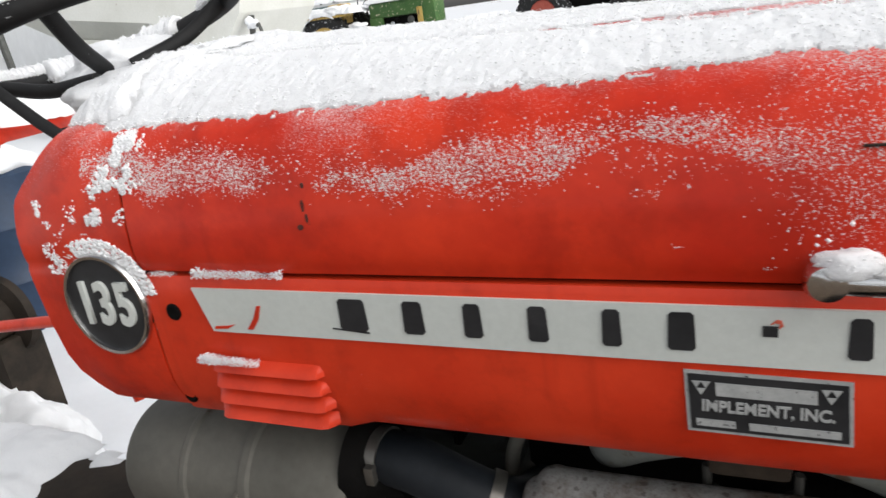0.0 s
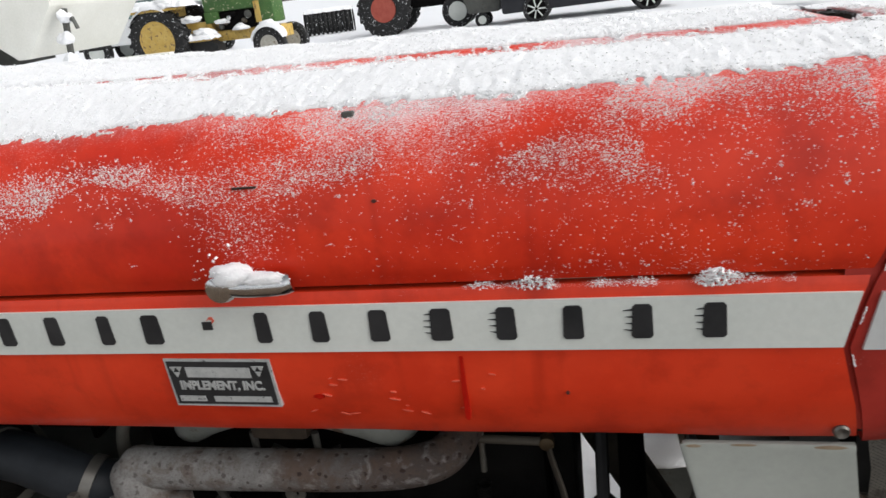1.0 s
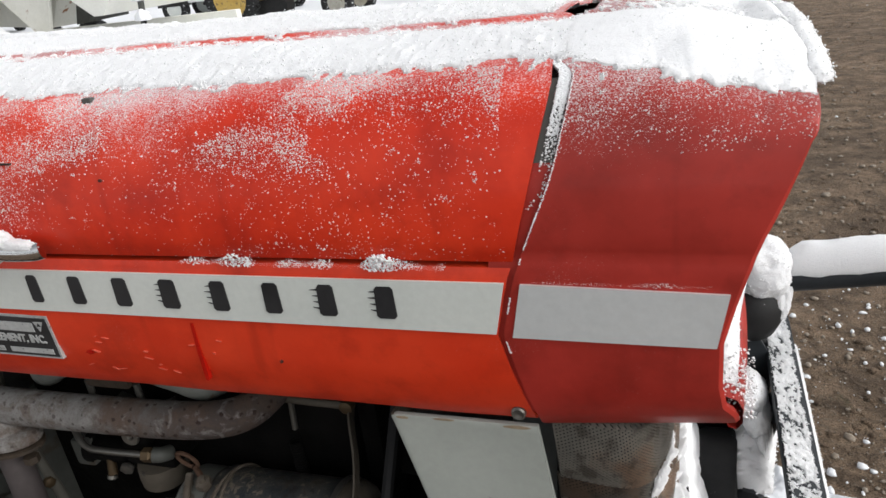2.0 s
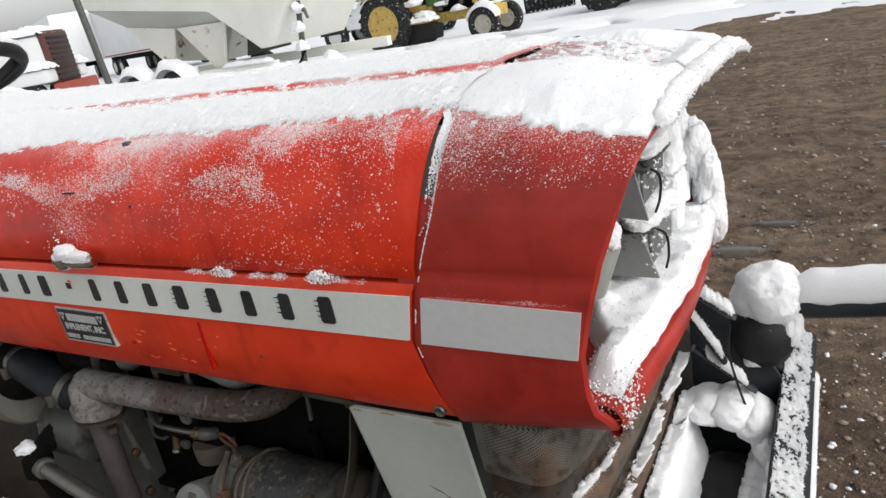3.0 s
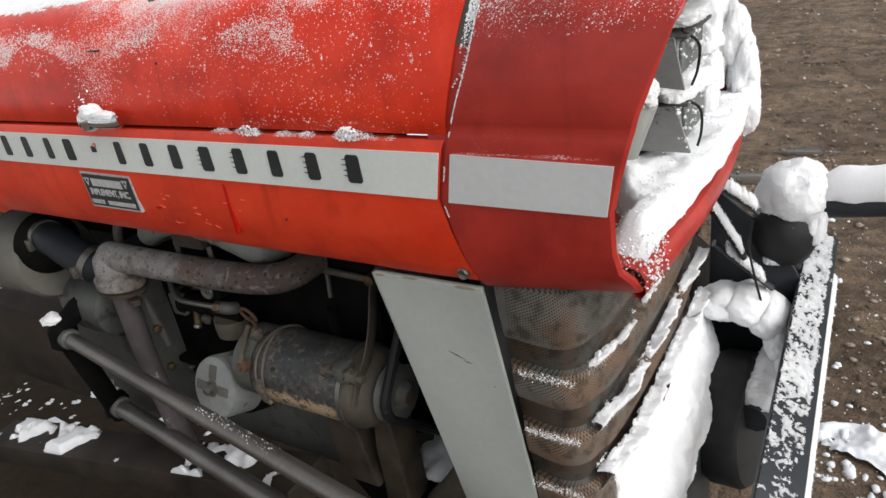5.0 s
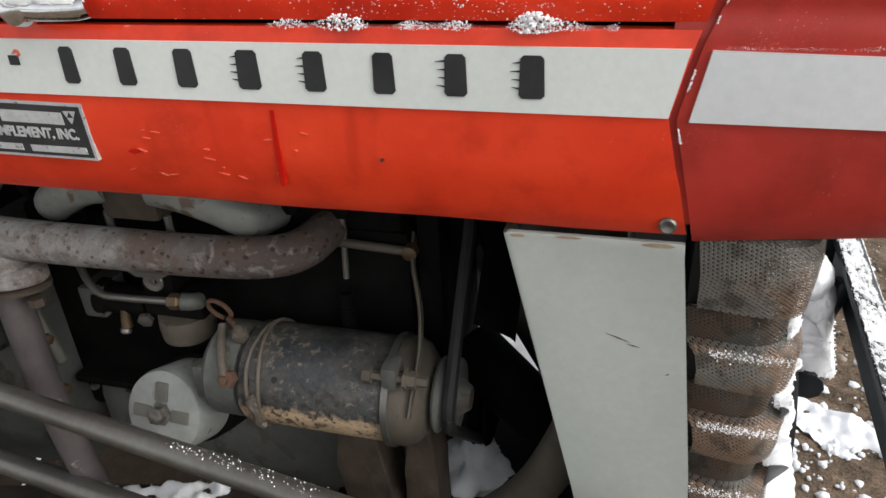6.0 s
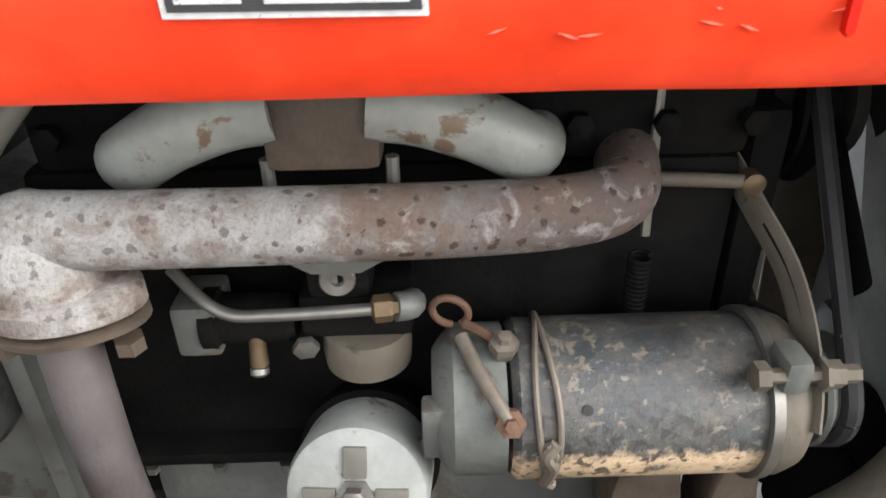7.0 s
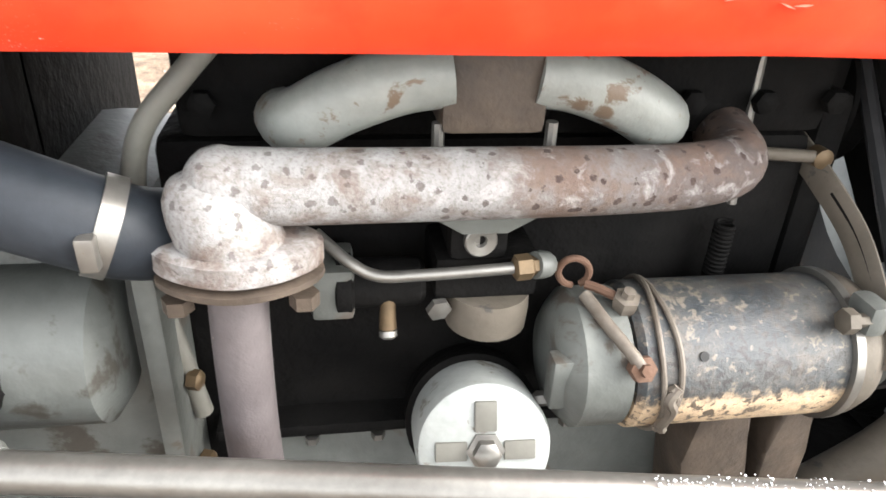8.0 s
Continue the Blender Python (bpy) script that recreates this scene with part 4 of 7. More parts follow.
part("decal_tear", prism([(-0.4915, 1.0835), (-0.4878, 1.0872), (-0.4850, 1.0868), (-0.4838, 1.0832), (-0.4865, 1.0812), (-0.4858, 1.0845), (-0.4885, 1.0852)], "xz", -0.0034, -0.001), SCUFF, near_side)
red_chip = part("decal_tear", prism([(-0.908, 1.058), (-0.902, 1.058), (-0.894, 1.068), (-0.889, 1.081), (-0.8925, 1.081), (-0.899, 1.069)], "xz", -0.0034, -0.001), RED_SIDE, near_side)
part("decal_tear", prism([(-0.945, 1.0565), (-0.93, 1.0575), (-0.921, 1.062), (-0.93, 1.06), (-0.944, 1.059)], "xz", -0.0034, -0.001), RED_SIDE, near_side)

# dealer's plate
SHIFT.x = -0.0045
plate = part("dealer_sticker", prism([(-0.540, 1.0465), (-0.538, 0.9985), (-0.437, 0.9975), (-0.439, 1.045)], "xz", -0.0010, 0.004), PRINT, near_side, "small black and silver dealer sticker")
part("sticker_field", prism([(-0.5375, 1.044), (-0.5355, 1.001), (-0.4395, 1.0), (-0.4415, 1.0425)], "xz", -0.0018, 0.002), INK, plate)
part("printed_bar", prism([(-0.520, 1.0385), (-0.5195, 1.0285), (-0.4585, 1.0275), (-0.459, 1.0375)], "xz", -0.0024, 0.001), PRINT, plate)
lettering("printed_line", "IMPLEMENT, INC.", 0.0115, Matrix.Translation((-0.493, -0.0021, 1.0195)) @ Euler((radians(90), radians(0.6), 0)).to_matrix().to_4x4() @ Matrix.Diagonal((0.92, 1.05, 1, 1)), PRINT, plate, 0.0004, "", 0.00035)
part("printed_bar", prism([(-0.5325, 1.0095), (-0.532, 1.004), (-0.507, 1.0038), (-0.5075, 1.0092)], "xz", -0.0024, 0.001), PRINT, plate)
part("printed_bar", prism([(-0.499, 1.0090), (-0.4985, 1.0035), (-0.444, 1.003), (-0.4445, 1.0085)], "xz", -0.0024, 0.001), PRINT, plate)
for x in (-0.529, -0.451):
    for dx, dz in ((0, 0.0), (-0.003, 0.0055), (0.003, 0.0055)):
        part("printed_mark", prism([(x + dx, 1.0285 + dz), (x + dx + 0.003, 1.0335 + dz), (x + dx - 0.003, 1.0335 + dz)], "xz", -0.0024, 0.001), PRINT, plate)

SHIFT.x = 0

# paint runs, chips and scratches
for k, (x, z0, z1, w) in enumerate(((-0.2775, 0.985, 1.046, 0.0025), (-0.405, 1.005, 1.009, 0.006))):
    part("paint_run", prism([(x - w * 0.5, z1), (x - w, (z0 + z1) / 2), (x - w * 0.8, z0 + 0.002), (x, z0), (x + w * 0.8, z0 + 0.002), (x + w * 0.7, (z0 + z1) / 2), (x + w * 0.6, z1)], "xz", -0.0006 + 0.010 * (z1 < 0.97), 0.004 + 0.010 * (z1 < 0.97)), RED_RUN, near_side, "darker run of thick red paint")
for x, z, w, h in ((-0.826, 1.184, 0.0016, 0.0024), (-0.8275, 1.168, 0.0014, 0.005), (-0.825, 1.158, 0.0012, 0.004), (-0.832, 1.151, 0.0026, 0.0024), (-0.33, 1.178, 0.002, 0.0015), (-0.195, 1.012, 0.0014, 0.0014)):
    y = float(np.interp(z, [q[1] for q in HALF[1:9]], [q[0] for q in HALF[1:9]]))
    part("paint_chip", prism([(x + w * math.cos(a) * (1 + 0.3 * nz(a, x, z, 2)), z + h * math.sin(a)) for a in (2 * math.pi * k / 12 for k in range(12))], "xz", y - 0.0009, y + 0.004), CHIPPED, hood if z > 1.1 else near_side)
rs = random.Random(21)
for _ in range(16):
    x, z, w, a = rs.uniform(-0.42, -0.24), rs.uniform(0.985, 1.035), rs.uniform(0.0015, 0.005), rs.uniform(-0.5, 0.3)
    dx, dz = w * math.cos(a), w * math.sin(a)
    part("scratch", prism([(x - dx, z - dz), (x, z - 0.0006), (x + dx, z + dz), (x, z + 0.0005)], "xz", -0.0012 + 0.006 * smoothstep(1.015, 0.985, z), 0.006), SCUFF, near_side)

# louvres
for i in range(4):
    z = 1.021 - 0.0165 * i
    x0, x1 = -0.963 - 0.001 * i, -0.838 + 0.0006 * i
    bm, _ = grid([[Vector((x0 + (x1 - x0) * u, 0.004 - 0.013 * s * min(1, min(u, 1 - u) * 14) ** 0.6, z + dz)) for s, dz in ((0, 0.006), (0.45, 0.003), (0.85, -0.002), (1.0, -0.0062), (0.75, -0.0072), (0.0, -0.0068))] for u in steps(0, 1, 20)])
    part("louvre", bm, RED_SIDE, near_side)

# bonnet catch: chromed lever on a knob
handle = part("bonnet_catch", lathe([(0.004, -0.002), (0.011, 0.0), (0.013, 0.006), (0.0135, 0.014), (0.011, 0.020), (0.004, 0.022)], (-0.462, 0.0, 1.119), (0, -1, 0), 20), CHROME, tractor, "chromed bonnet catch")
part("lever", tube(smooth_line([(-0.462, -0.014, 1.119), (-0.44, -0.017, 1.1185), (-0.412, -0.016, 1.119), (-0.402, -0.013, 1.1205)]), 0.007, 12, squash=(0.7, 1.1)), CHROME, handle)
for x, z, y in ((-0.992, 1.070, 0.001), (-1.012, 0.973, 0.012), (0.008, 0.971, 0.011)):
    g = 0.72 if x > -0.5 else 1.0
    part("screw", lathe([(0.0085 * g, -0.001), (0.0085 * g, 0.002), (0.0065 * g, 0.0035), (0.003 * g, 0.0025), (0.0, 0.002)], (x, y, z), (0, -1, 0), 16), STEEL if x > -0.5 else BLOCK, near_side)
part("hinge_tab", box(-0.357, -0.347, 0.037, 0.044, 1.234, 1.2405, 0.002), CASTING, hood)
part("hinge_tab", box(-0.445, -0.424, 0.005, 0.010, 1.1932, 1.1948, 0.0007), GRIME, hood)

# the dark joint between bonnet and nose, with a bright edge
for name, span, mat, tag in (("joint_flange", NOSE[3:22], RED_NOSE, "red flange behind the bonnet joint"), ("joint_flange", NOSE[21:31], CASTING, "grey flange with snow flecks"), ("joint_seal", NOSE[30:-30], BLOCK, "black rubber seal in the bonnet joint"), ("joint_flange", NOSE[-31:-3], CASTING, "")):
    part(name, shell([[Vector((x + np.interp(z, (1.0, 1.24), (0, 0.012)), y + (0.003 if y < MID else -0.003), z - 0.003)) for y, z in span] for x in (-0.008, 0.02, 0.06)], 0.001), mat, tractor, tag)

# grey support bracket beside the radiator
part("support_bracket", prism([(-0.109, 0.952), (-0.104, 0.954), (0.022, 0.954), (0.0225, 0.945), (0.050, 0.735), (0.062, 0.62), (-0.03, 0.62), (-0.048, 0.705)], "xz", 0.016, 0.021, 0.0012), GREY, tractor, "pale grey painted support bracket with rusty edges")
part("support_bracket", prism([(-0.109, 0.952), (-0.104, 0.954), (0.022, 0.954), (0.0225, 0.945), (0.050, 0.735), (0.062, 0.45), (-0.02, 0.45), (-0.03, 0.62), (-0.048, 0.705)], "xz", 0.469, 0.474, 0.0012), DUSTY, tractor, "dusty support bracket beside the radiator")
part("bracket_flange", prism([(-0.109, 0.953), (-0.048, 0.705), (-0.03, 0.62), (-0.026, 0.62), (-0.044, 0.705), (-0.104, 0.953)], "xz", 0.0165, 0.045), DUSTY, tractor)
part("shroud_side", prism([(-0.108, 0.956), (-0.049, 0.705), (-0.031, 0.55), (-0.026, 0.55), (-0.043, 0.705), (-0.102, 0.956)], "xz", 0.046, 0.27), SHROUD, tractor, "dusty grey fan shroud side")
for x, z, w, h in ((0.004, 0.9515, 0.012, 0.0016), (-0.098, 0.951, 0.006, 0.0014), (-0.060, 0.9525, 0.010, 0.0010)):
    part("rust_mark", prism([(x + w * math.cos(a) * (1 + 0.3 * nz(a, x, z, 3)), z + h * math.sin(a) * (1 + 0.3 * nz(a, z, x, 4))) for a in (2 * math.pi * k / 14 for k in range(14))], "xz", 0.0156, 0.017), RUST_EDGE, tractor)
for x, z, w, s in ((-0.018, 0.868, 0.010, -0.35), (-0.006, 0.862, 0.005, -0.2), (0.022, 0.838, 0.0015, 0.5)):
    part("scratch", prism([(x - w, z - w * s), (x, z + 0.0006), (x + w, z + w * s), (x, z - 0.0006)], "xz", 0.0157, 0.017), CHIPPED, tractor)

# lower grille: five bands of perforated sheet wrapped round the radiator
LEDGES = (0.962, 0.895, 0.860, 0.824, 0.788, 0.752, 0.716, 0.64, 0.58)
for k in range(8):
    z1, z0 = LEDGES[k], LEDGES[k + 1]
    rows = []
    for z, out in ((z1, -0.004), (z1 - 0.004, -0.008 if k % 2 else 0.006), ((z0 + z1) / 2, -0.006 if k % 2 else 0.009), (z0 + 0.004, -0.008 if k % 2 else 0.006), (z0, -0.004)):
        taper = (0.962 - z) * 0.05
        line = [(0.028 + taper * 1.8, 0.028), (0.085, 0.022), (0.106, 0.032), (0.115, 0.055), (0.122, 0.1), (0.127, MID)]
        line += [(x, 2 * MID - y) for x, y in line[-2::-1]]
        pts = smooth_line([(x, y, z) for x, y in line], 4)
        rows.append([Vector((p.x + out * (1 if 0.06 < p.y < 0.43 else 0.5), p.y - out * (1 if p.y < 0.06 else 0), p.z)) for p in pts])
    # inset bands take the dimmed copy, so their shade is painted
    part("grille_band", shell(rows, 0.001), RECESS_MESH if k % 2 else (MESH if k < 2 else RUSTY_MESH), tractor, "rusty perforated grille band")
part("grille_stud", lathe([(0.009, 0), (0.009, 0.008), (0.005, 0.010)], (0.150, 0.30, 0.90), (1, 0, 0), 14), BLACK, tractor)

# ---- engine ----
part("engine_block", box(-0.72, -0.232, 0.155, 0.36, 0.56, 0.87, 0.012), BLOCK, tractor, "oily engine block, near-black for the bay's shade")
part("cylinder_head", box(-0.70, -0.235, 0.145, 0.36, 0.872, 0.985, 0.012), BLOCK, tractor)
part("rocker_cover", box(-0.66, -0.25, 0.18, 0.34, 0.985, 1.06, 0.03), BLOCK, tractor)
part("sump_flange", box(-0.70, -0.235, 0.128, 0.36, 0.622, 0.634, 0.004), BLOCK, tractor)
part("sump", box(-0.69, -0.24, 0.14, 0.35, 0.47, 0.620, 0.03), CASTING, tractor, "grey oil sump")
for x in steps(-0.68, -0.24, 8):
    part("head_bolt", lathe([(0.009, 0), (0.009, 0.008), (0.006, 0.010)], (x, 0.1405, 0.90), (0, -1, 0), 6), BLOCK, tractor)
    part("sump_bolt", lathe([(0.006, 0), (0.006, 0.006), (0.003, 0.007)], (x, 0.136, 0.6155), (0, 0, -1), 6), STEEL, tractor)
part("front_cover", box(-0.228, -0.2, 0.16, 0.34, 0.58, 0.90, 0.012), BLOCK, tractor)

# exhaust manifold
SHIFT.x, SHIFT.z = -0.013, -0.010
line = smooth_line([(-0.6695, 0.062, 0.886), (-0.667, 0.062, 0.886), (-0.660, 0.062, 0.886), (-0.648, 0.062, 0.886), (-0.60, 0.064, 0.884), (-0.5, 0.068, 0.882), (-0.40, 0.074, 0.880), (-0.345, 0.084, 0.879), (-0.315, 0.104, 0.880), (-0.302, 0.15, 0.884)], 6)
man = part("exhaust_manifold", tube(line, [0.0235 * min(1.0, max(0.04, 1 - ((-0.648 - p.x) / 0.0218) ** 2) ** 0.5 if p.x < -0.648 else 1.0) - 0.003 * i / len(line) * (p.x > -0.648) for i, p in enumerate(line)], 22), MANIFOLD, tractor, "scaled brown and white exhaust manifold")
line = smooth_line([(-0.650, 0.066, 0.892), (-0.652, 0.062, 0.876), (-0.648, 0.058, 0.862), (-0.643, 0.056, 0.85), (-0.642, 0.055, 0.838)], 6)
part("outlet_elbow", tube(line, [0.018, 0.022, 0.025, 0.027, 0.028] + [0.029] * (len(line) - 5), 20), MANIFOLD, man)
oval = lambda z, g, cx=-0.642: [Vector((cx + (0.044 + g) * math.cos(a) * (1 + 0.10 * math.cos(2 * a)), 0.056 + (0.033 + g) * math.sin(a), z)) for a in (2 * math.pi * k / 36 for k in range(36))]
for name, zs, mt in (("manifold_flange", (0.8565, 0.854, 0.842, 0.839), MANIFOLD), ("pipe_flange", (0.8375, 0.836, 0.832, 0.830), GREASE)):
    bm, vs = grid([oval(zs[0], -0.004), oval(zs[1], 0), oval(zs[2], 0), oval(zs[3], -0.004)], True)
    bm.faces.new(vs[0]), bm.faces.new(vs[-1][::-1])
    part(name, bm, mt, man)
for x in (-0.678, -0.606):
    part("flange_nut", lathe([(0.009, 0), (0.009, 0.009), (0.006, 0.011)], (x, 0.048, 0.8235), (0, 0, -1), 6), GREASE, man)
part("down_pipe", tube(smooth_line([(-0.645, 0.055, 0.826), (-0.646, 0.054, 0.77), (-0.645, 0.052, 0.70), (-0.640, 0.052, 0.62), (-0.63, 0.056, 0.50)]), 0.0178, 20), PIPE, tractor, "purple-brown exhaust down pipe")

# intake manifold: two pale arms and a rusty clamp
for s, name in ((-1, "intake_arm"), (1, "intake_arm")):
    cx = -0.490
    line = smooth_line([(cx + s * 0.026, 0.10, 0.940), (cx + s * 0.055, 0.10, 0.936), (cx + s * 0.09, 0.105, 0.922), (cx + s * 0.118, 0.115, 0.905), (cx + s * 0.128, 0.15, 0.898)])
    part(name, tube(line, [0.021] * (len(line) - 6) + [0.0195] * 6, 18), INTAKE, tractor, "pale grey intake manifold arm")
part("intake_clamp", box(-0.523, -0.457, 0.085, 0.15, 0.905, 0.965, 0.008), GREASE, tractor, "rusty manifold clamp")
for x in (-0.523, -0.452):
    part("stud", lathe([(0.004, 0), (0.004, 0.026)], (x, 0.092, 0.912), (0, 0, -1), 8), STEEL, tractor)

# carburettor
carb = part("carburettor", box(-0.52, -0.445, 0.10, 0.16, 0.778, 0.812, 0.006), BLOCK, tractor, "dark greasy carburettor with brass fittings")
part("mount_flange", prism([(-0.530, 0.853), (-0.505, 0.838), (-0.475, 0.838), (-0.448, 0.853), (-0.448, 0.862), (-0.475, 0.848), (-0.505, 0.848), (-0.530, 0.862)], "xz", 0.085, 0.14, 0.002), CASTING, carb)
part("body", box(-0.512, -0.470, 0.095, 0.15, 0.812, 0.845, 0.008), BLOCK, carb)
part("washer", lathe([(0.005, -0.002), (0.0115, -0.002), (0.0115, 0.002), (0.0105, 0.003), (0.0045, 0.002), (0.0035, -0.001)], (-0.491, 0.094, 0.829), (0.1, -1, 0), 24), STEEL, carb, "steel washer")
part("float_bowl", lathe([(0.022, 0.0), (0.030, 0.006), (0.031, 0.02), (0.030, 0.034)], (-0.478, 0.115, 0.745), (0, 0, 1), 26), DUSTY, carb, "dusty tan float bowl")
part("throttle_body", lathe([(0.014, 0), (0.018, 0.004), (0.018, 0.05), (0.022, 0.052), (0.022, 0.062), (0.012, 0.066)], (-0.525, 0.118, 0.785), (-1, 0, 0), 20), BLOCK, carb)
part("choke_housing", box(-0.605, -0.575, 0.10, 0.145, 0.765, 0.805, 0.005), CASTING, carb)
part("idle_screw", tube([(-0.551, 0.108, 0.79), (-0.552, 0.104, 0.766), (-0.552, 0.102, 0.756)], [0.005, 0.006, 0.0065], 10), BRASS, carb, "brass idle screw")
part("drain_plug", lathe([(0.006, 0), (0.009, 0.003), (0.009, 0.008), (0.003, 0.010)], (-0.518, 0.10, 0.776), (0.2, -1, -0.2), 6), STEEL, carb)
part("screw_head", lathe([(0.0065, 0), (0.0065, 0.004), (0.004, 0.006)], (-0.552, 0.1, 0.755), (0, -0.5, -1), 12), STEEL, carb)
part("fuel_pipe", tube(smooth_line([(-0.60, 0.11, 0.83), (-0.578, 0.095, 0.815), (-0.560, 0.089, 0.8075), (-0.535, 0.086, 0.8085), (-0.50, 0.084, 0.811), (-0.465, 0.083, 0.8135)]), 0.0042, 10), STEEL, carb, "bent bright fuel pipe")
part("pipe_union", lathe([(0.006, 0), (0.009, 0.002), (0.009, 0.012), (0.007, 0.014), (0.007, 0.02)], (-0.470, 0.083, 0.813), (1, 0.1, 0.03), 6), BRASS, carb)
part("elbow", tube(smooth_line([(-0.455, 0.084, 0.814), (-0.447, 0.088, 0.812), (-0.445, 0.10, 0.806)]), 0.0095, 12), CASTING, carb)

# generator
SHIFT.x, SHIFT.z = -0.007, 0
GY, GZ, GR = 0.094, 0.718, 0.0555
gen = part("generator", lathe([(0.03, 0), (GR - 0.004, 0.003), (GR, 0.008), (GR, 0.163), (GR - 0.003, 0.167)], (-0.392, GY, GZ), (1, 0, 0), 56), GENERATOR, tractor, "grimy black generator with tan dust and a clamp band")
part("end_plate", lathe([(0.02, 0), (0.035, 0.0), (0.044, 0.006), (GR - 0.003, 0.014), (GR - 0.003, 0.048), (0.03, 0.05)], (-0.440, GY, GZ), (1, 0, 0), 40), CASTING, gen, "grey commutator end plate")
part("drive_plate", lathe([(0.04, 0), (GR + 0.001, 0.0), (GR + 0.002, 0.014), (GR - 0.003, 0.026), (0.04, 0.036), (0.02, 0.04)], (-0.226, GY, GZ), (1, 0, 0), 48), DUSTY, gen)
for dx in (0.0, 0.007):
    ring = [(-0.371 + dx + 0.004 * math.sin(a * 2 + dx * 300), GY + (GR + 0.0018) * math.cos(a), GZ + (GR + 0.0018) * math.sin(a)) for a in (2 * math.pi * k / 48 for k in range(49))]
    part("band_wire", tube(ring, 0.0022, 8, caps=False), WIRE, gen, "twisted wire clamp")
for k, (r, w) in enumerate(((0.0042, 0.003), (0.0026, -0.003))):
    a = [radians(168 + 9 * q) for q in range(6)]
    part("wire_twist", tube(smooth_line([(-0.366 + w * math.cos(2.6 * q), GY + (GR + 0.004) * math.cos(v), GZ + (GR + 0.004) * math.sin(v)) for q, v in enumerate(a)]), r, 8), WIRE, gen)
part("end_band", lathe([(GR + 0.0005, 0), (GR + 0.0042, 0.0006), (GR + 0.0042, 0.0075), (GR + 0.0005, 0.008)], (-0.2285, GY, GZ), (1, 0, 0), 56), STEEL, gen, "worn bright band round the drive end")
part("oil_hole", lathe([(0.0035, 0), (0.0035, 0.001), (0.0005, 0.001)], (-0.343, GY - GR * 0.849, GZ + GR * 0.528), (0, -0.849, 0.528), 12), CORE, gen)
for (x, y, z), mt in (((-0.393, 0.079, 0.772), WIRE), ((-0.392, 0.042, 0.745), RUST)):
    part("terminal", lathe([(0.004, -0.012), (0.009, -0.002), (0.010, 0.004), (0.0095, 0.008), (0.005, 0.009), (0.0045, 0.014), (0.001, 0.0145)], (x, y, z), (0, y - GY, z - GZ), 6), mt, gen, "corroded terminal nut")
part("lead", tube(smooth_line([(-0.392, 0.036, 0.748), (-0.400, 0.046, 0.757), (-0.411, 0.066, 0.767), (-0.420, 0.088, 0.776)]), 0.0048, 10), WIRE, gen, "frayed cloth-covered lead")
loop = [(-0.4265 + 0.0115 * math.cos(a) - 0.003 * math.sin(a), 0.098 - 0.004 * math.sin(a), 0.789 + 0.0135 * math.sin(a)) for a in (2 * math.pi * k / 24 - 1.2 for k in range(23))]
part("lead_loop", tube(loop, 0.0026, 8), RUST, gen, "rust-brown loop of cable")
part("lead", tube(smooth_line([(-0.417, 0.097, 0.779), (-0.407, 0.090, 0.778), (-0.394, 0.080, 0.775)]), 0.0035, 8), RUST, gen)
part("brush_cover", box(-0.447, -0.428, 0.055, 0.072, 0.70, 0.742, 0.003), CASTING, gen)
part("through_bolt", lathe([(0.006, 0), (0.006, 0.009), (0.0035, 0.012)], (-0.439, 0.08, 0.690), (-1, 0, 0), 6), STEEL, gen)
part("pulley", lathe([(0.02, 0), (0.038, 0.0), (0.040, 0.003), (0.031, 0.011), (0.040, 0.019), (0.038, 0.022), (0.02, 0.023), (0.012, 0.034), (0.004, 0.035)], (-0.183, GY, GZ), (1, 0, 0), 40), CASTING, gen, "grey pulley")
# slotted adjusting arm
arm = smooth_line([(-0.226, 0.175, 0.855), (-0.219, 0.145, 0.838), (-0.204, 0.112, 0.808), (-0.198, 0.085, 0.778), (-0.199, 0.060, 0.750), (-0.201, 0.047, 0.726)], 6)
part("adjusting_arm", tube(arm, 0.013, 10, squash=(0.22, 1.0)), DUSTY, tractor, "dusty slotted generator arm")
part("arm_slot", tube([p + Vector((-0.0005, -0.0028, 0.0016)) for p in arm[8:22]], 0.0038, 8, squash=(0.4, 1.0)), BLOCK, tractor)
part("arm_bolt", lathe([(0.005, -0.046), (0.0095, -0.044), (0.0095, -0.036), (0.005, -0.035), (0.005, -0.004), (0.011, -0.003), (0.011, 0.0), (0.009, 0.001), (0.009, 0.009), (0.006, 0.010), (0.006, 0.020)], (-0.200, 0.048, 0.770), (1, 0, 0), 6), DUSTY, tractor)
part("arm_lug", box(-0.227, -0.209, 0.042, 0.070, 0.757, 0.783, 0.007), CASTING, gen)
part("mounting_foot", prism([(-0.30, 0.672), (-0.26, 0.675), (-0.25, 0.60), (-0.235, 0.53), (-0.30, 0.53), (-0.31, 0.60)], "xz", 0.085, 0.14, 0.006), GREASE, tractor, "greasy generator foot")
part("mounting_foot", prism([(-0.222, 0.672), (-0.195, 0.672), (-0.190, 0.60), (-0.187, 0.50), (-0.232, 0.50), (-0.228, 0.60)], "xz", 0.09, 0.14, 0.006), GREASE, tractor)

# fan belt, fan and crank pulley
SHIFT.x = 0
pul = [((GY, GZ), 0.034), ((MID, 0.875), 0.055), ((MID, 0.60), 0.06)]
hull = [(c[0] + r * math.cos(a), c[1] + r * math.sin(a)) for c, r in pul for a in (2 * math.pi * k / 30 for k in range(30))]
hull.sort()


def turn_of(o, a, b):
    return (a[0] - o[0]) * (b[1] - o[1]) - (a[1] - o[1]) * (b[0] - o[0])


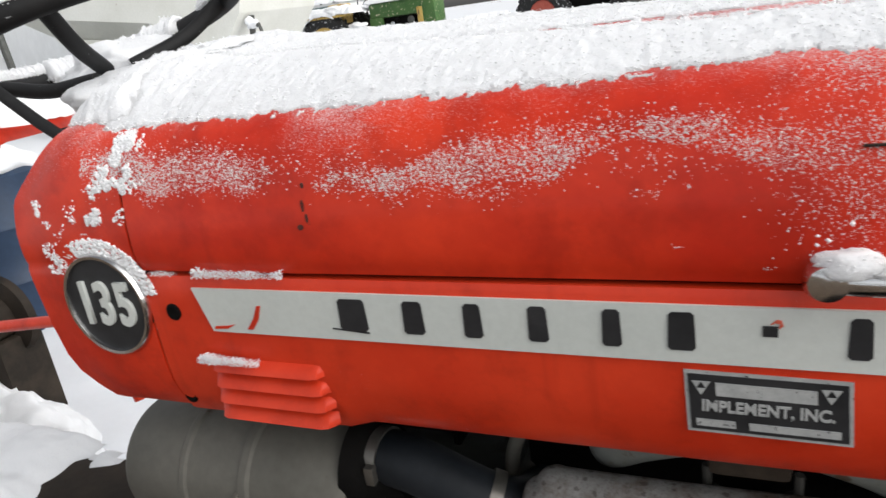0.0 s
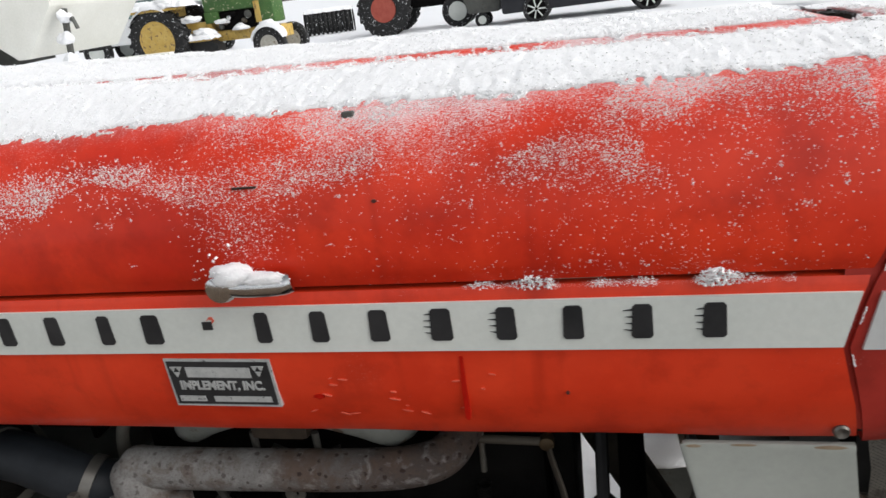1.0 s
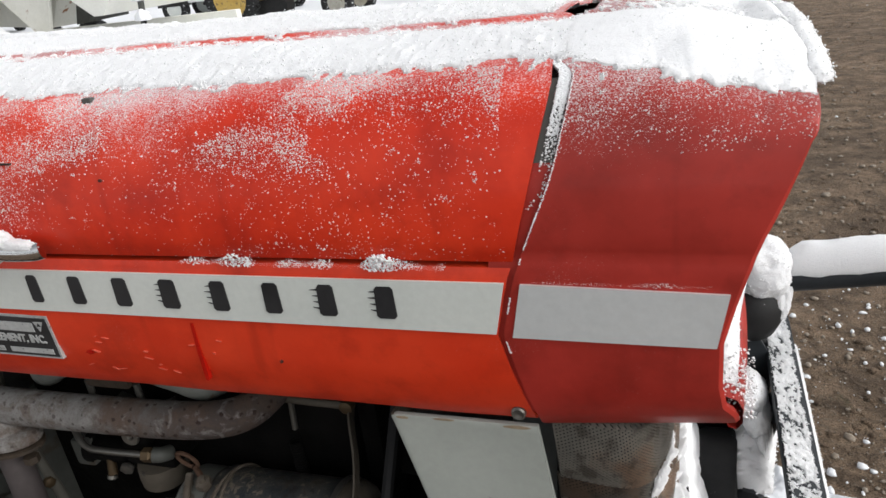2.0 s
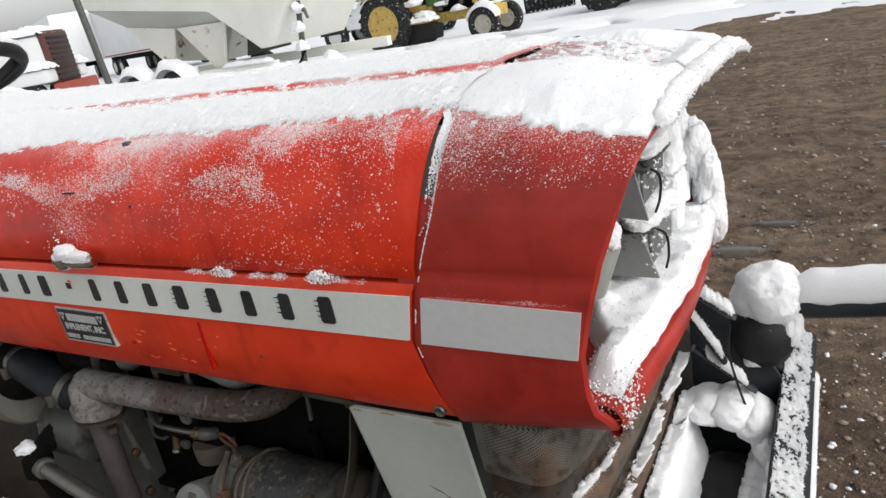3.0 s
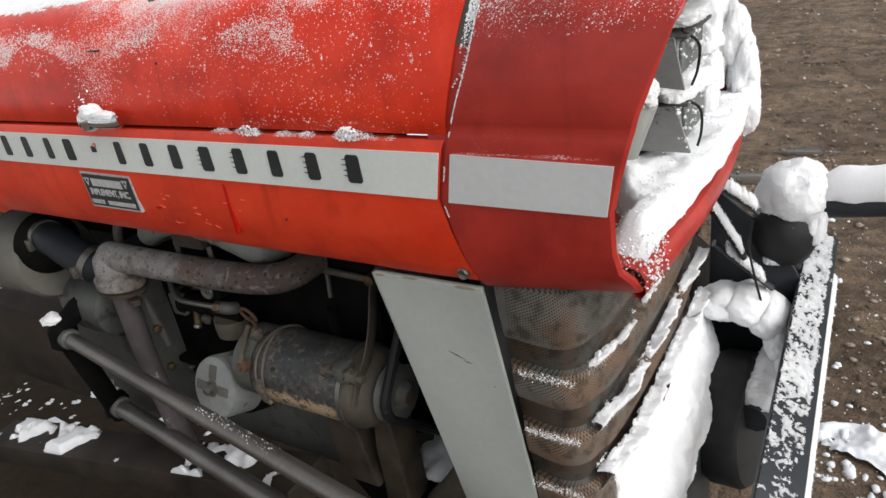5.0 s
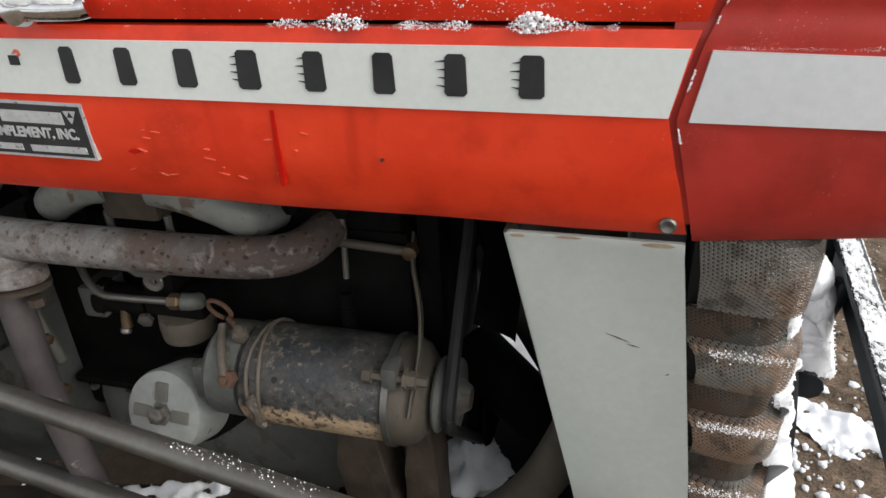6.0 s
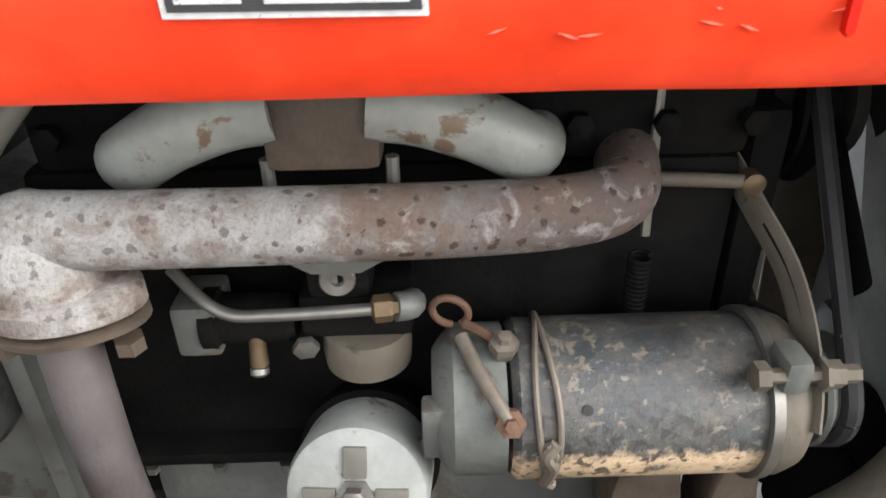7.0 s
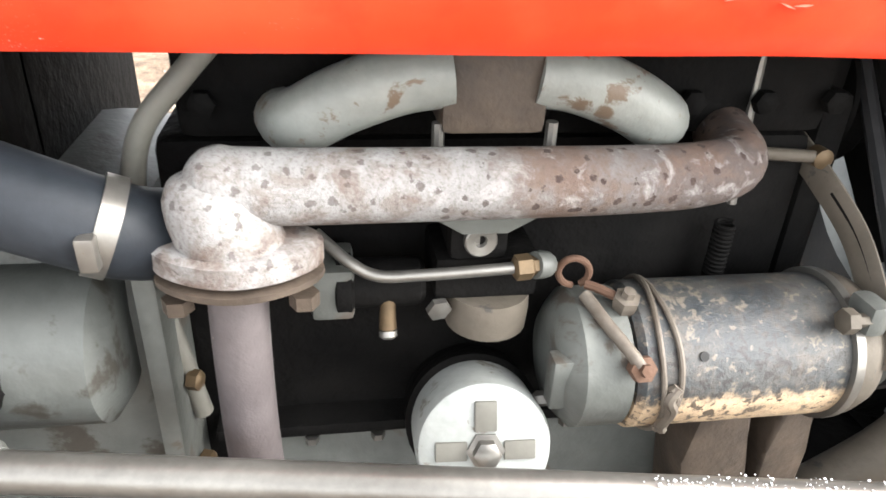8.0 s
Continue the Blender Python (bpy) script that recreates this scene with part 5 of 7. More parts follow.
lower, upper = [], []
for chain, pts in ((lower, hull), (upper, hull[::-1])):
    for q in pts:
        while len(chain) > 1 and turn_of(chain[-2], chain[-1], q) <= 0:
            chain.pop()
        chain.append(q)
ring = [(-0.172, y, z) for y, z in lower[:-1] + upper[:-1]]
part("fan_belt", tube(ring + [ring[0]], 0.007, 8, caps=False), BLACK, tractor, "black fan belt")
part("fan_pulley", lathe([(0.02, 0), (0.06, 0), (0.062, 0.003), (0.05, 0.011), (0.062, 0.019), (0.06, 0.022), (0.03, 0.03), (0.03, 0.05)], (-0.183, MID, 0.875), (1, 0, 0), 40), BLOCK, tractor)
part("crank_pulley", lathe([(0.02, 0), (0.066, 0), (0.068, 0.003), (0.055, 0.011), (0.068, 0.019), (0.066, 0.022), (0.03, 0.03)], (-0.183, MID, 0.60), (1, 0, 0), 40), BLOCK, tractor)
fan = part("fan_hub", lathe([(0.03, 0), (0.045, 0.002), (0.045, 0.012), (0.02, 0.014)], (-0.14, MID, 0.875), (1, 0, 0), 24), BAY_DARK, tractor)
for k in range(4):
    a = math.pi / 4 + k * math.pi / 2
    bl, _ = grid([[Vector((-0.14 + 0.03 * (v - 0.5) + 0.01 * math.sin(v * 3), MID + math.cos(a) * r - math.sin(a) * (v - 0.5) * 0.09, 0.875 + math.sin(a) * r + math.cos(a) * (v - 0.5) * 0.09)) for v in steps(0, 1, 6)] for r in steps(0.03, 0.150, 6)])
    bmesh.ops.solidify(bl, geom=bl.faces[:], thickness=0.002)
    part("fan_blade", bl, BAY_DARK, fan)
part("water_pump", box(-0.201, -0.183, 0.2, 0.29, 0.83, 0.94, 0.006), BLOCK, tractor)
part("radiator_hose", tube(smooth_line([(-0.19, 0.225, 0.965), (-0.14, 0.215, 1.0), (-0.06, 0.2, 1.05), (0.03, 0.2, 1.10)]), 0.024, 16), HOSE, tractor)
part("radiator_hose", tube(smooth_line([(-0.19, 0.25, 0.665), (-0.14, 0.215, 0.645), (-0.08, 0.21, 0.59), (0.035, 0.22, 0.53)]), 0.036, 20), BLOCK, tractor, "black lower radiator hose")
part("shroud_stay", box(-0.03, -0.012, 0.06, 0.43, 0.51, 0.53, 0.004), BLOCK, tractor)

# governor rod and spring in front of the block
SHIFT.z = -0.010
part("governor_rod", tube([(-0.315, 0.14, 0.872), (-0.27, 0.143, 0.868), (-0.229, 0.148, 0.863)], 0.005, 10), DUSTY, tractor)
part("rod_knuckle", lathe([(0.004, -0.008), (0.008, -0.006), (0.008, 0.006), (0.004, 0.008)], (-0.229, 0.148, 0.863), (0, 1, 0), 12), BRASS, tractor)
part("vertical_rod", tube(smooth_line([(-0.299, 0.150, 1.0), (-0.299, 0.146, 0.91), (-0.299, 0.138, 0.83)]), 0.0035, 8), STEEL, tractor)
coil = [(-0.301 + 0.007 * math.cos(a), 0.136 + 0.007 * math.sin(a), 0.815 - 0.0006 * a) for a in (k * 0.5 for k in range(220))]
part("spring", tube(coil, 0.0016, 6), BLOCK, tractor, "coil return spring")

# oil filter
SHIFT.z = 0
FO, FA = Vector((-0.5, 0.046, 0.676)), Vector((0.06, 1, -0.42)).normalized()
FM = Matrix.Translation(FO) @ Euler((radians(-22.8), 0, radians(-3))).to_matrix().to_4x4()
filt = part("oil_filter", lathe([(0.042, 0.085), (0.0495, 0.080), (0.0495, 0.010), (0.0475, 0.003), (0.042, 0.0), (0.0, -0.0015)][::-1], FO, FA, 48), FILTER, tractor, "white cylindrical oil filter")
part("centre_bolt", lathe([(0.014, 0.0), (0.014, 0.003), (0.010, 0.004), (0.010, 0.012), (0.007, 0.014)], FO, -FA, 6), STEEL, filt, "steel centre bolt")
part("cap_rib", box(-0.008, 0.008, -0.003, 0.002, 0.014, 0.036, 0.0015, m=FM), CANISTER, filt)
part("cap_rib", box(-0.036, -0.013, -0.003, 0.002, -0.007, 0.007, 0.0015, m=FM), CANISTER, filt)
part("cap_rib", box(0.013, 0.036, -0.003, 0.002, -0.007, 0.007, 0.0015, m=FM), CANISTER, filt)
part("filter_head", lathe([(0.047, 0), (0.054, 0.006), (0.054, 0.03), (0.05, 0.08)], FO + FA * 0.055, FA, 36), BLOCK, filt)

# air cleaner, hose and the housing behind
can = part("air_cleaner", lathe([(0.05, 0), (0.068, 0.002), (0.073, 0.010), (0.073, 0.085), (0.0755, 0.088), (0.0755, 0.094), (0.073, 0.097), (0.073, 0.165), (0.0765, 0.168), (0.0765, 0.177), (0.073, 0.18), (0.073, 0.285), (0.068, 0.292), (0.04, 0.296)], (-1.155, 0.082, 0.838), (1, 0, 0), 48), CANISTER, tractor, "dusty grey air cleaner canister with clamp bands")
part("strap_buckle", box(-0.99, -0.985, 0.003, 0.02, 0.80, 0.86, 0.002), CANISTER, can)
part("neck", lathe([(0.055, 0), (0.05, 0.02), (0.034, 0.04), (0.03, 0.055)], (-0.869, 0.075, 0.868), (1, 0, 0), 28), BLOCK, can)
hose = part("intake_hose", tube(smooth_line([(-0.850, 0.068, 0.886), (-0.80, 0.060, 0.884), (-0.757, 0.058, 0.868), (-0.722, 0.064, 0.850), (-0.700, 0.085, 0.836), (-0.69, 0.12, 0.825)]), 0.0275, 22), HOSE, tractor, "black rubber intake hose with worm clamps")
for x, z, y, d in ((-0.838, 0.886, 0.066, (1, -0.1, 0)), (-0.727, 0.853, 0.063, (1, 0.2, -0.45))):
    part("hose_clamp", lathe([(0.0275, -0.006), (0.0298, -0.006), (0.0298, 0.006), (0.0275, 0.006)], (x, y, z), d, 36), STEEL, hose, "slotted steel hose clamp")
    part("clamp_screw", box(x - 0.005, x + 0.005, y - 0.036, y - 0.026, z - 0.010, z + 0.010, 0.002), STEEL, hose)
part("breather_pipe", tube(smooth_line([(-0.655, 0.13, 0.955), (-0.684, 0.118, 0.925), (-0.713, 0.115, 0.89), (-0.7235, 0.115, 0.845), (-0.7215, 0.117, 0.78), (-0.705, 0.125, 0.66)]), 0.0075, 12), CANISTER, tractor, "grey curved breather pipe")
part("clutch_housing", box(-1.02, -0.715, 0.10, 0.40, 0.46, 0.835, 0.07), HOUSING, tractor, "pale grey clutch housing")
part("starter_bulge", lathe([(0.03, 0), (0.05, 0.006), (0.055, 0.02), (0.055, 0.11), (0.04, 0.12)], (-0.86, 0.10, 0.75), (1, 0, 0), 32), HOUSING, tractor)
part("housing_rib", box(-0.728, -0.712, 0.085, 0.40, 0.48, 0.83, 0.006), CASTING, tractor)
for z in (0.78, 0.70, 0.62, 0.54):
    part("housing_bolt", lathe([(0.008, 0), (0.008, 0.008), (0.005, 0.010)], (-0.709, 0.115, z), (1, -0.3, 0), 6), BRASS, tractor)
# two added dark sheets that stop light and view through the open bay
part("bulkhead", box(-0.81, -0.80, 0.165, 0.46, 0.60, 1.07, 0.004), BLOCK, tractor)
part("inner_liner", box(-1.02, -0.80, 0.185, 0.195, 0.83, 1.07, 0.003), BAY_DARK, tractor, "added dark sheet that closes the engine bay")
part("gearbox", box(-3.1, -1.04, 0.16, 0.33, 0.36, 0.60, 0.05), GRIME, tractor, "muddy brown gearbox and rear housing")
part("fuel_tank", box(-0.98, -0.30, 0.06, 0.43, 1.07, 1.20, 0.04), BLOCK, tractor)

# steering: drag links, arm, front axle
for (p, q, r) in (((-0.83, 0.021, 0.7204), (0.02, -0.098, 0.7045), 0.0125), ((-0.86, 0.070, 0.525), (0.02, -0.090, 0.600), 0.0155)):
    link = part("drag_link", tube([p, q], r, 18), STEEL, tractor, "worn bare steel drag link")
    part("ball_joint", lathe([(0.012, -0.025), (0.022, -0.018), (0.024, 0.01), (0.018, 0.022), (0.008, 0.026)], p, (0, 0.2, 1), 18), BLOCK, link)
    part("end_collar", lathe([(r + 0.004, 0), (r + 0.005, 0.03), (r + 0.001, 0.034)], p, Vector(q) - Vector(p), 18), CASTING, link)
part("steering_arm", tube([(-0.86, 0.070, 0.50), (-0.83, 0.021, 0.735), (-0.80, 0.09, 0.78)], [0.018, 0.02, 0.024], 12), BLOCK, tractor)
SIDE_BEAM = Matrix.Translation((-0.66, 0.055, 0.475)) @ Euler((0, radians(-12), radians(1.5))).to_matrix().to_4x4()
part("side_beam", box(-0.75, 0.30, -0.045, 0.045, -0.05, 0.0, 0.006, m=SIDE_BEAM), GRIME, tractor, "grimy side beam under the engine with broken snow")
part("front_axle", box(-0.20, -0.10, -0.32, 0.72, 0.33, 0.41, 0.012), CASTING, tractor, "grey front axle beam")
part("axle_support", prism([(-0.35, 0.50), (-0.02, 0.50), (0.10, 0.46), (0.12, 0.36), (-0.1, 0.34), (-0.3, 0.44)], "xz", 0.12, 0.37, 0.012), BLOCK, tractor)
for y0 in (0.33, 0.38):
    part("radius_brace", tube([(-0.20, y0, 0.78), (-0.03, y0 + 0.03, 0.44)], 0.022, 12, squash=(0.35, 1)), DUSTY, tractor, "dusty flat steel brace")
part("radius_brace", tube(smooth_line([(-0.035, 0.10, 0.75), (-0.058, 0.10, 0.67), (-0.095, 0.10, 0.59), (-0.16, 0.12, 0.50)]), 0.024, 16), DUSTY, tractor, "dusty bent pipe below the fan")


TYRE = [MUDDY_RUBBER]


def tyre_wheel(name, r, w, rim_r, rim_mat, parent, m, lugs=0, label=""):
    """A wheel with a rounded tyre, tread bars, dished rim, hub and nuts; axis along y."""
    prof = [(rim_r * 0.98, -w * 0.40), (rim_r * 1.06, -w * 0.47), (r * 0.84, -w * 0.52), (r * 0.93, -w * 0.47), (r * 0.97, -w * 0.36), (r * 0.98, 0), (r * 0.97, w * 0.36), (r * 0.93, w * 0.47), (r * 0.84, w * 0.52), (rim_r * 1.06, w * 0.47), (rim_r * 0.98, w * 0.40)]
    hub = new(name)
    hub.empty_display_size = 0.1
    hub.parent, hub.matrix_basis = parent, m
    tagged(hub, label)
    tb = lathe(prof, (0, 0, 0), (0, 1, 0), 44)
    part("tyre", tb, TYRE[0], hub, "black rubber tyre")
    if lugs:
        tr = bmesh.new()
        for k in range(lugs):
            for side in (-1, 1):
                a = 2 * math.pi * (k + 0.5 * (side > 0)) / lugs
                mm = Euler((0, a, 0)).to_matrix().to_4x4() @ Matrix.Translation((0, side * w * 0.24, r * 0.985)) @ Euler((0, 0, side * 0.6)).to_matrix().to_4x4()
                box(-r * 0.035, r * 0.035, -w * 0.27, w * 0.27, -r * 0.05, r * 0.03, 0, tr, mm)
        part("tread", tr, TYRE[0], hub, smooth=False)
    rp = [(rim_r, -w * 0.42), (rim_r * 0.98, -w * 0.45), (rim_r * 0.93, -w * 0.40), (rim_r * 0.9, -w * 0.22), (rim_r * 0.55, -w * 0.12), (rim_r * 0.38, -w * 0.2), (rim_r * 0.2, -w * 0.24), (rim_r * 0.18, -w * 0.34), (0.001, -w * 0.35), (0.001, w * 0.2), (rim_r * 0.6, w * 0.2), (rim_r * 0.95, w * 0.42), (rim_r, w * 0.42)]
    part("rim", lathe(rp, (0, 0, 0), (0, 1, 0), 36), rim_mat, hub)
    nb = bmesh.new()
    for k in range(6):
        a = 2 * math.pi * k / 6
        lathe([(rim_r * 0.05, 0), (rim_r * 0.05, rim_r * 0.06), (rim_r * 0.03, rim_r * 0.08)], (rim_r * 0.42 * math.cos(a), -w * 0.17, rim_r * 0.42 * math.sin(a)), (0, -1, 0), 6, nb)
    part("wheel_nuts", nb, STEEL, hub)
    return hub


tyre_wheel("front_wheel", 0.36, 0.16, 0.21, CASTING, tractor, pose(-0.19, 0.80, 0.345), 0, "front wheel with ribbed tyre")
tyre_wheel("front_wheel", 0.36, 0.16, 0.21, CASTING, tractor, pose(-0.19, -0.40, 0.345), 0, "front wheel with ribbed tyre")
for y in (1.22, -0.73):
    bm, _ = grid([[Vector((-3.1 + r * math.cos(a), y + s, 0.55 + r * math.sin(a))) for r, s in ((0.63, -0.19), (0.70, -0.19), (0.707, -0.17), (0.71, 0.0), (0.707, 0.17), (0.70, 0.19))] for a in steps(radians(50), radians(130), 16)])
    bmesh.ops.solidify(bm, geom=bm.faces[:], thickness=0.003)
    part("fender", bm, RED_SIDE, tractor, "red rear fender")
part("rear_axle", tube([(-2.75, -0.45, 0.55), (-2.75, 0.94, 0.55)], 0.07, 16), GRIME, tractor)
for y, d in ((0.90, 1), (-0.41, -1)):
    part("axle_hub", lathe([(0.07, 0), (0.13, 0.006), (0.135, 0.03), (0.11, 0.04), (0.06, 0.05), (0.02, 0.075)], (-2.75, y, 0.55), (0, d, 0), 28), GRIME, tractor, "bare brown axle hub")
    part("fender_stay", tube([(-2.80, y, 0.55), (-3.0, y + d * 0.12, 0.9), (-3.08, y + d * 0.30, 1.25)], 0.025, 10), GRIME, tractor)
    part("axle_block", box(-2.81, -2.69, y - 0.08, y + 0.08, 0.0, 0.485, 0.01), GRIME, tractor, "dark oily wooden block under the axle")
part("step_bar", tube([(-2.15, 0.5, 0.74), (-1.75, 0.5, 0.79), (-1.70, 0.49, 0.60)], 0.014, 10), RED_SIDE, tractor, "red step bar")

# steering wheel
sw = new("steering_wheel")
sw.parent, sw.matrix_basis = tractor, pose(-1.323, 0.300, 1.332, 0, -16, 0)
tagged(sw, "black steering wheel with three spokes")
ring = [(0.205 * math.cos(a), 0.205 * math.sin(a), 0) for a in (2 * math.pi * k / 56 for k in range(57))]
part("rim", tube(ring, 0.0155, 12, caps=False), BLACK, sw)
for k in range(3):
    a = radians(65 + 120 * k)
    part("spoke", tube(smooth_line([(0.03 * math.cos(a), 0.03 * math.sin(a), -0.055), (0.12 * math.cos(a), 0.12 * math.sin(a), -0.036), (0.2 * math.cos(a), 0.196 * math.sin(a), 0)]), 0.011, 10), BLACK, sw)
part("hub", lathe([(0.02, -0.10), (0.04, -0.095), (0.042, -0.072), (0.03, -0.062), (0.005, -0.06)], (0, 0, 0), (0, 0, 1), 20), BLACK, sw)
part("throttle_lever", tube([(-1.31, 0.118, 1.290), (-1.294, 0.12, 1.277), (-1.245, 0.12, 1.240), (-1.17, 0.122, 1.19)], 0.0075, 10), BLACK, tractor, "black throttle lever")
part("steering_column", tube([(-1.30, 0.300, 1.24), (-1.12, 0.300, 0.95)], 0.025, 14), BLACK, tractor)

# bumper rail, stays, lamp and pipe ahead of the nose
def rail_at(y, v, lift=0.0):
    """On the rail's face: v runs from its inner edge to the outer, lower one."""
    a, b = Vector((0.2572 - 0.0035 * y, y, 0.6566 + 0.1888 * y)), Vector((0.3063 - 0.0204 * y, y, 0.6268 + 0.211 * y))
    n = (b - a).cross(Vector((0, -1, 0))).normalized()
    return a + (b - a) * v + (n if n.z > 0 else -n) * lift


def rail_strip(v0, v1, up, down, y0=-0.12, y1=0.605):
    bm, vs = grid([[rail_at(y, v0, up), rail_at(y, v1, up), rail_at(y, v1, down), rail_at(y, v0, down)] for y in steps(y0, y1, 12)], True)
    bm.faces.new(vs[0][::-1]), bm.faces.new(vs[-1])
    bmesh.ops.recalc_face_normals(bm, faces=bm.faces)
    bmesh.ops.bevel(bm, geom=[e for e in bm.edges if e.calc_face_angle(0) > 0.7], offset=0.0015, segments=2, affect="EDGES")
    return bm


part("bumper_rail", rail_strip(0.0, 1.0, 0.0, -0.008), RAIL, tractor, "black steel bumper rail dusted with snow")
part("bumper_flange", rail_strip(0.94, 1.04, -0.0085, -0.06), RAIL, tractor)
part("lower_rail", tube([(0.224, 0.34, 0.598), (0.232, 0.40, 0.60), (0.26, 0.54, 0.61)], 0.02, 10), RAIL, tractor)
part("bumper_stay", tube([(0.10, 0.40, 0.42), (0.22, 0.42, 0.55), (0.268, 0.44, 0.70)], 0.014, 10), RAIL, tractor)
part("cable", tube(smooth_line([(0.200, 0.42, 0.86), (0.197, 0.42, 0.83), (0.199, 0.42, 0.805), (0.218, 0.42, 0.731), (0.246, 0.42, 0.669)]), 0.0017, 8), BLACK, tractor)
part("belt_drum", lathe([(0.02, 0), (0.095, 0.004), (0.10, 0.012), (0.10, 0.05), (0.094, 0.058), (0.03, 0.06)], (0.165, 0.40, 0.545), (1, -0.1, 0.1), 36), BLACK, tractor, "round black drum before the grille")
part("front_bolster", box(0.0, 0.165, 0.09, 0.40, 0.30, 0.59, 0.03), RAIL, tractor)
for p, q in (((0.143, 0.42, 0.913), (0.205, 0.43, 0.867)), ((0.143, 0.42, 0.878), (0.190, 0.43, 0.798)), ((0.150, 0.43, 0.815), (0.225, 0.45, 0.745))):
    part("lamp_brace", tube([p, q], 0.009, 10, squash=(1.0, 0.5)), RAIL, tractor, "flat steel brace crusted with snow")
part("lamp_plate", prism([(0.135, 0.60), (0.262, 0.60), (0.262, 0.735), (0.225, 0.80), (0.135, 0.88)], "xz", 0.482, 0.49, 0.002), RAIL, tractor, "black steel plate behind the lamp braces")
lamp_cup = part("side_lamp", lathe([(0.010, -0.062), (0.014, -0.050), (0.030, -0.042), (0.041, -0.022), (0.045, 0.0), (0.042, 0.018), (0.03, 0.034), (0.01, 0.04)], (0.229, 0.500, 0.812), (-0.15, -0.1, 1), 26), BLACK, tractor, "black cup-shaped lamp capped with snow")
part("lamp_stalk", tube([(0.238, 0.506, 0.76), (0.262, 0.51, 0.735)], 0.008, 10), BLACK, lamp_cup)
part("boom_pipe", tube([(0.245, 0.507, 0.848), (1.9, 0.50, 1.035)], 0.019, 16), RAIL, tractor, "long black pipe topped with snow")
part("boom_leg", tube([(1.75, 0.50, 1.01), (1.78, 0.50, 0.0)], 0.02, 12), RAIL, tractor)


# ---- snow lying on the tractor ----
def hood_snow(u, v, p):
    x, s = p.x, v
    y = min(p.y, 2 * MID - p.y) if p.y > MID else p.y
    low = 0.030 - 0.008 * smoothstep(-0.3, -0.95, x) + 0.009 * nz(x, 0, 3, 7) + 0.003 * nz(x, p.y, 0, 30)
    shoulder = smoothstep(low, low + 0.06, y)
    crease = 1 - min(1.0, 0.75 + 0.9 * nz(x, p.y, 12, 26)) * math.exp(-((y - 0.189) / 0.007) ** 2) * smoothstep(-0.95, -0.65, x)
    thin = 1 - 0.84 * smoothstep(0.10, 0.17, y) * smoothstep(-0.9, -0.5, x)
    deep = 0.0056 + 0.005 * smoothstep(-0.5, -0.95, x) + 0.010 * smoothstep(-0.97, -1.06, x)
    heap = (0.008 + 0.004 * smoothstep(0.0, -0.25, x)) * math.exp(-((p.y - 0.335) / 0.08) ** 2)
    ragged = 0.55 * nz(x, p.y, 1, 60) + 0.6 * nz(x, p.y, 2, 130) + 0.4 * nz(x, p.y, 3, 230)
    slot = 1 - smoothstep(0.180, 0.192, p.y) * (1 - smoothstep(0.308, 0.32, p.y)) * smoothstep(0.022, 0.029, x)
    if slot < 0.3:
        return -0.01
    h = deep * slot * shoulder * thin * crease * (1 + 0.25 * nz(x, p.y, 5, 12)) + 0.0020 * ragged * slot - 0.0016
    h += heap * (1 + 0.3 * nz(x, p.y, 6, 14) + 0.15 * nz(x, p.y, 6, 60)) * smoothstep(0.04, 0.0, x) * slot
    flat = smoothstep(0.18, 0.196, y) * smoothstep(-0.75, -0.45, x)
    h += flat * (0.0007 * slot * crease + 0.0012 * nz(x, p.y, 9, 420)) * (1 - smoothstep(0.2, 1.0, heap / 0.012))
    if p.x > 0.03 and y < 0.040:
        h -= 0.02
    return h


def on_hood(u, v):
    return hood_at(REAR - 0.035 + u * (0.087 - REAR), 0.12 + 0.76 * v)


snow_sheet("bonnet_snow", on_hood, hood_snow, 800, 230, "fresh snow lying along the bonnet top", grain=(3, 0.0009, 0.3))


def on_nose(u, v):
    k = v * (len(NOSE) - 1)
    i = min(int(k), len(NOSE) - 2)
    y0, z0, y1, z1 = *NOSE[i], *NOSE[i + 1]
    f = k - i
    y, z = y0 + (y1 - y0) * f, z0 + (z1 - z0) * f
    p = nose_at(u, y, z)
    q = Vector((0, -(z1 - z0), y1 - y0)).normalized()
    return p, (q + Vector((0.25 * smoothstep(0.8, 1.0, u), 0, 0))).normalized()


def nose_snow(u, v, p):
    y = min(p.y, 2 * MID - p.y)
    low = 0.026 + 0.010 * nz(p.x, 0, 3, 20) + 0.008 * nz(p.x, p.y, 0, 40)
    if y < 0.022:
        return -0.01
    h = 0.015 * (0.25 * smoothstep(low, low + 0.02, y) + 0.75 * smoothstep(low + 0.01, low + 0.07, y)) * (1 + 0.22 * nz(p.x, p.y, 5, 18)) * (0.25 + 0.75 * smoothstep(0.0, 0.55, u)) * (1 - 0.35 * smoothstep(0.93, 1.0, u))
    middle = smoothstep(0.150, 0.185, y + 0.012 * nz(p.x, p.y, 7, 25)) * (1 - smoothstep(0.78, 0.95, u)) * (1 - smoothstep(0.33, 0.36, p.y))
    edge = 1 - smoothstep(low + 0.005, low + 0.04, y)
    h = h * (1 - 0.86 * middle) * (1 - smoothstep(0.180, 0.192, y) * (1 - smoothstep(0.02, 0.06, u)))
    rough = 0.22 + 0.8 * max(middle, edge)
    return h + rough * (0.0020 * nz(p.x, p.y, 1, 70) + 0.0024 * nz(p.x, p.y, 2, 130) + 0.0011 * nz(p.x, p.y, 4, 260)) - 0.0016 - 0.0006 * edge + 0.0004 * middle


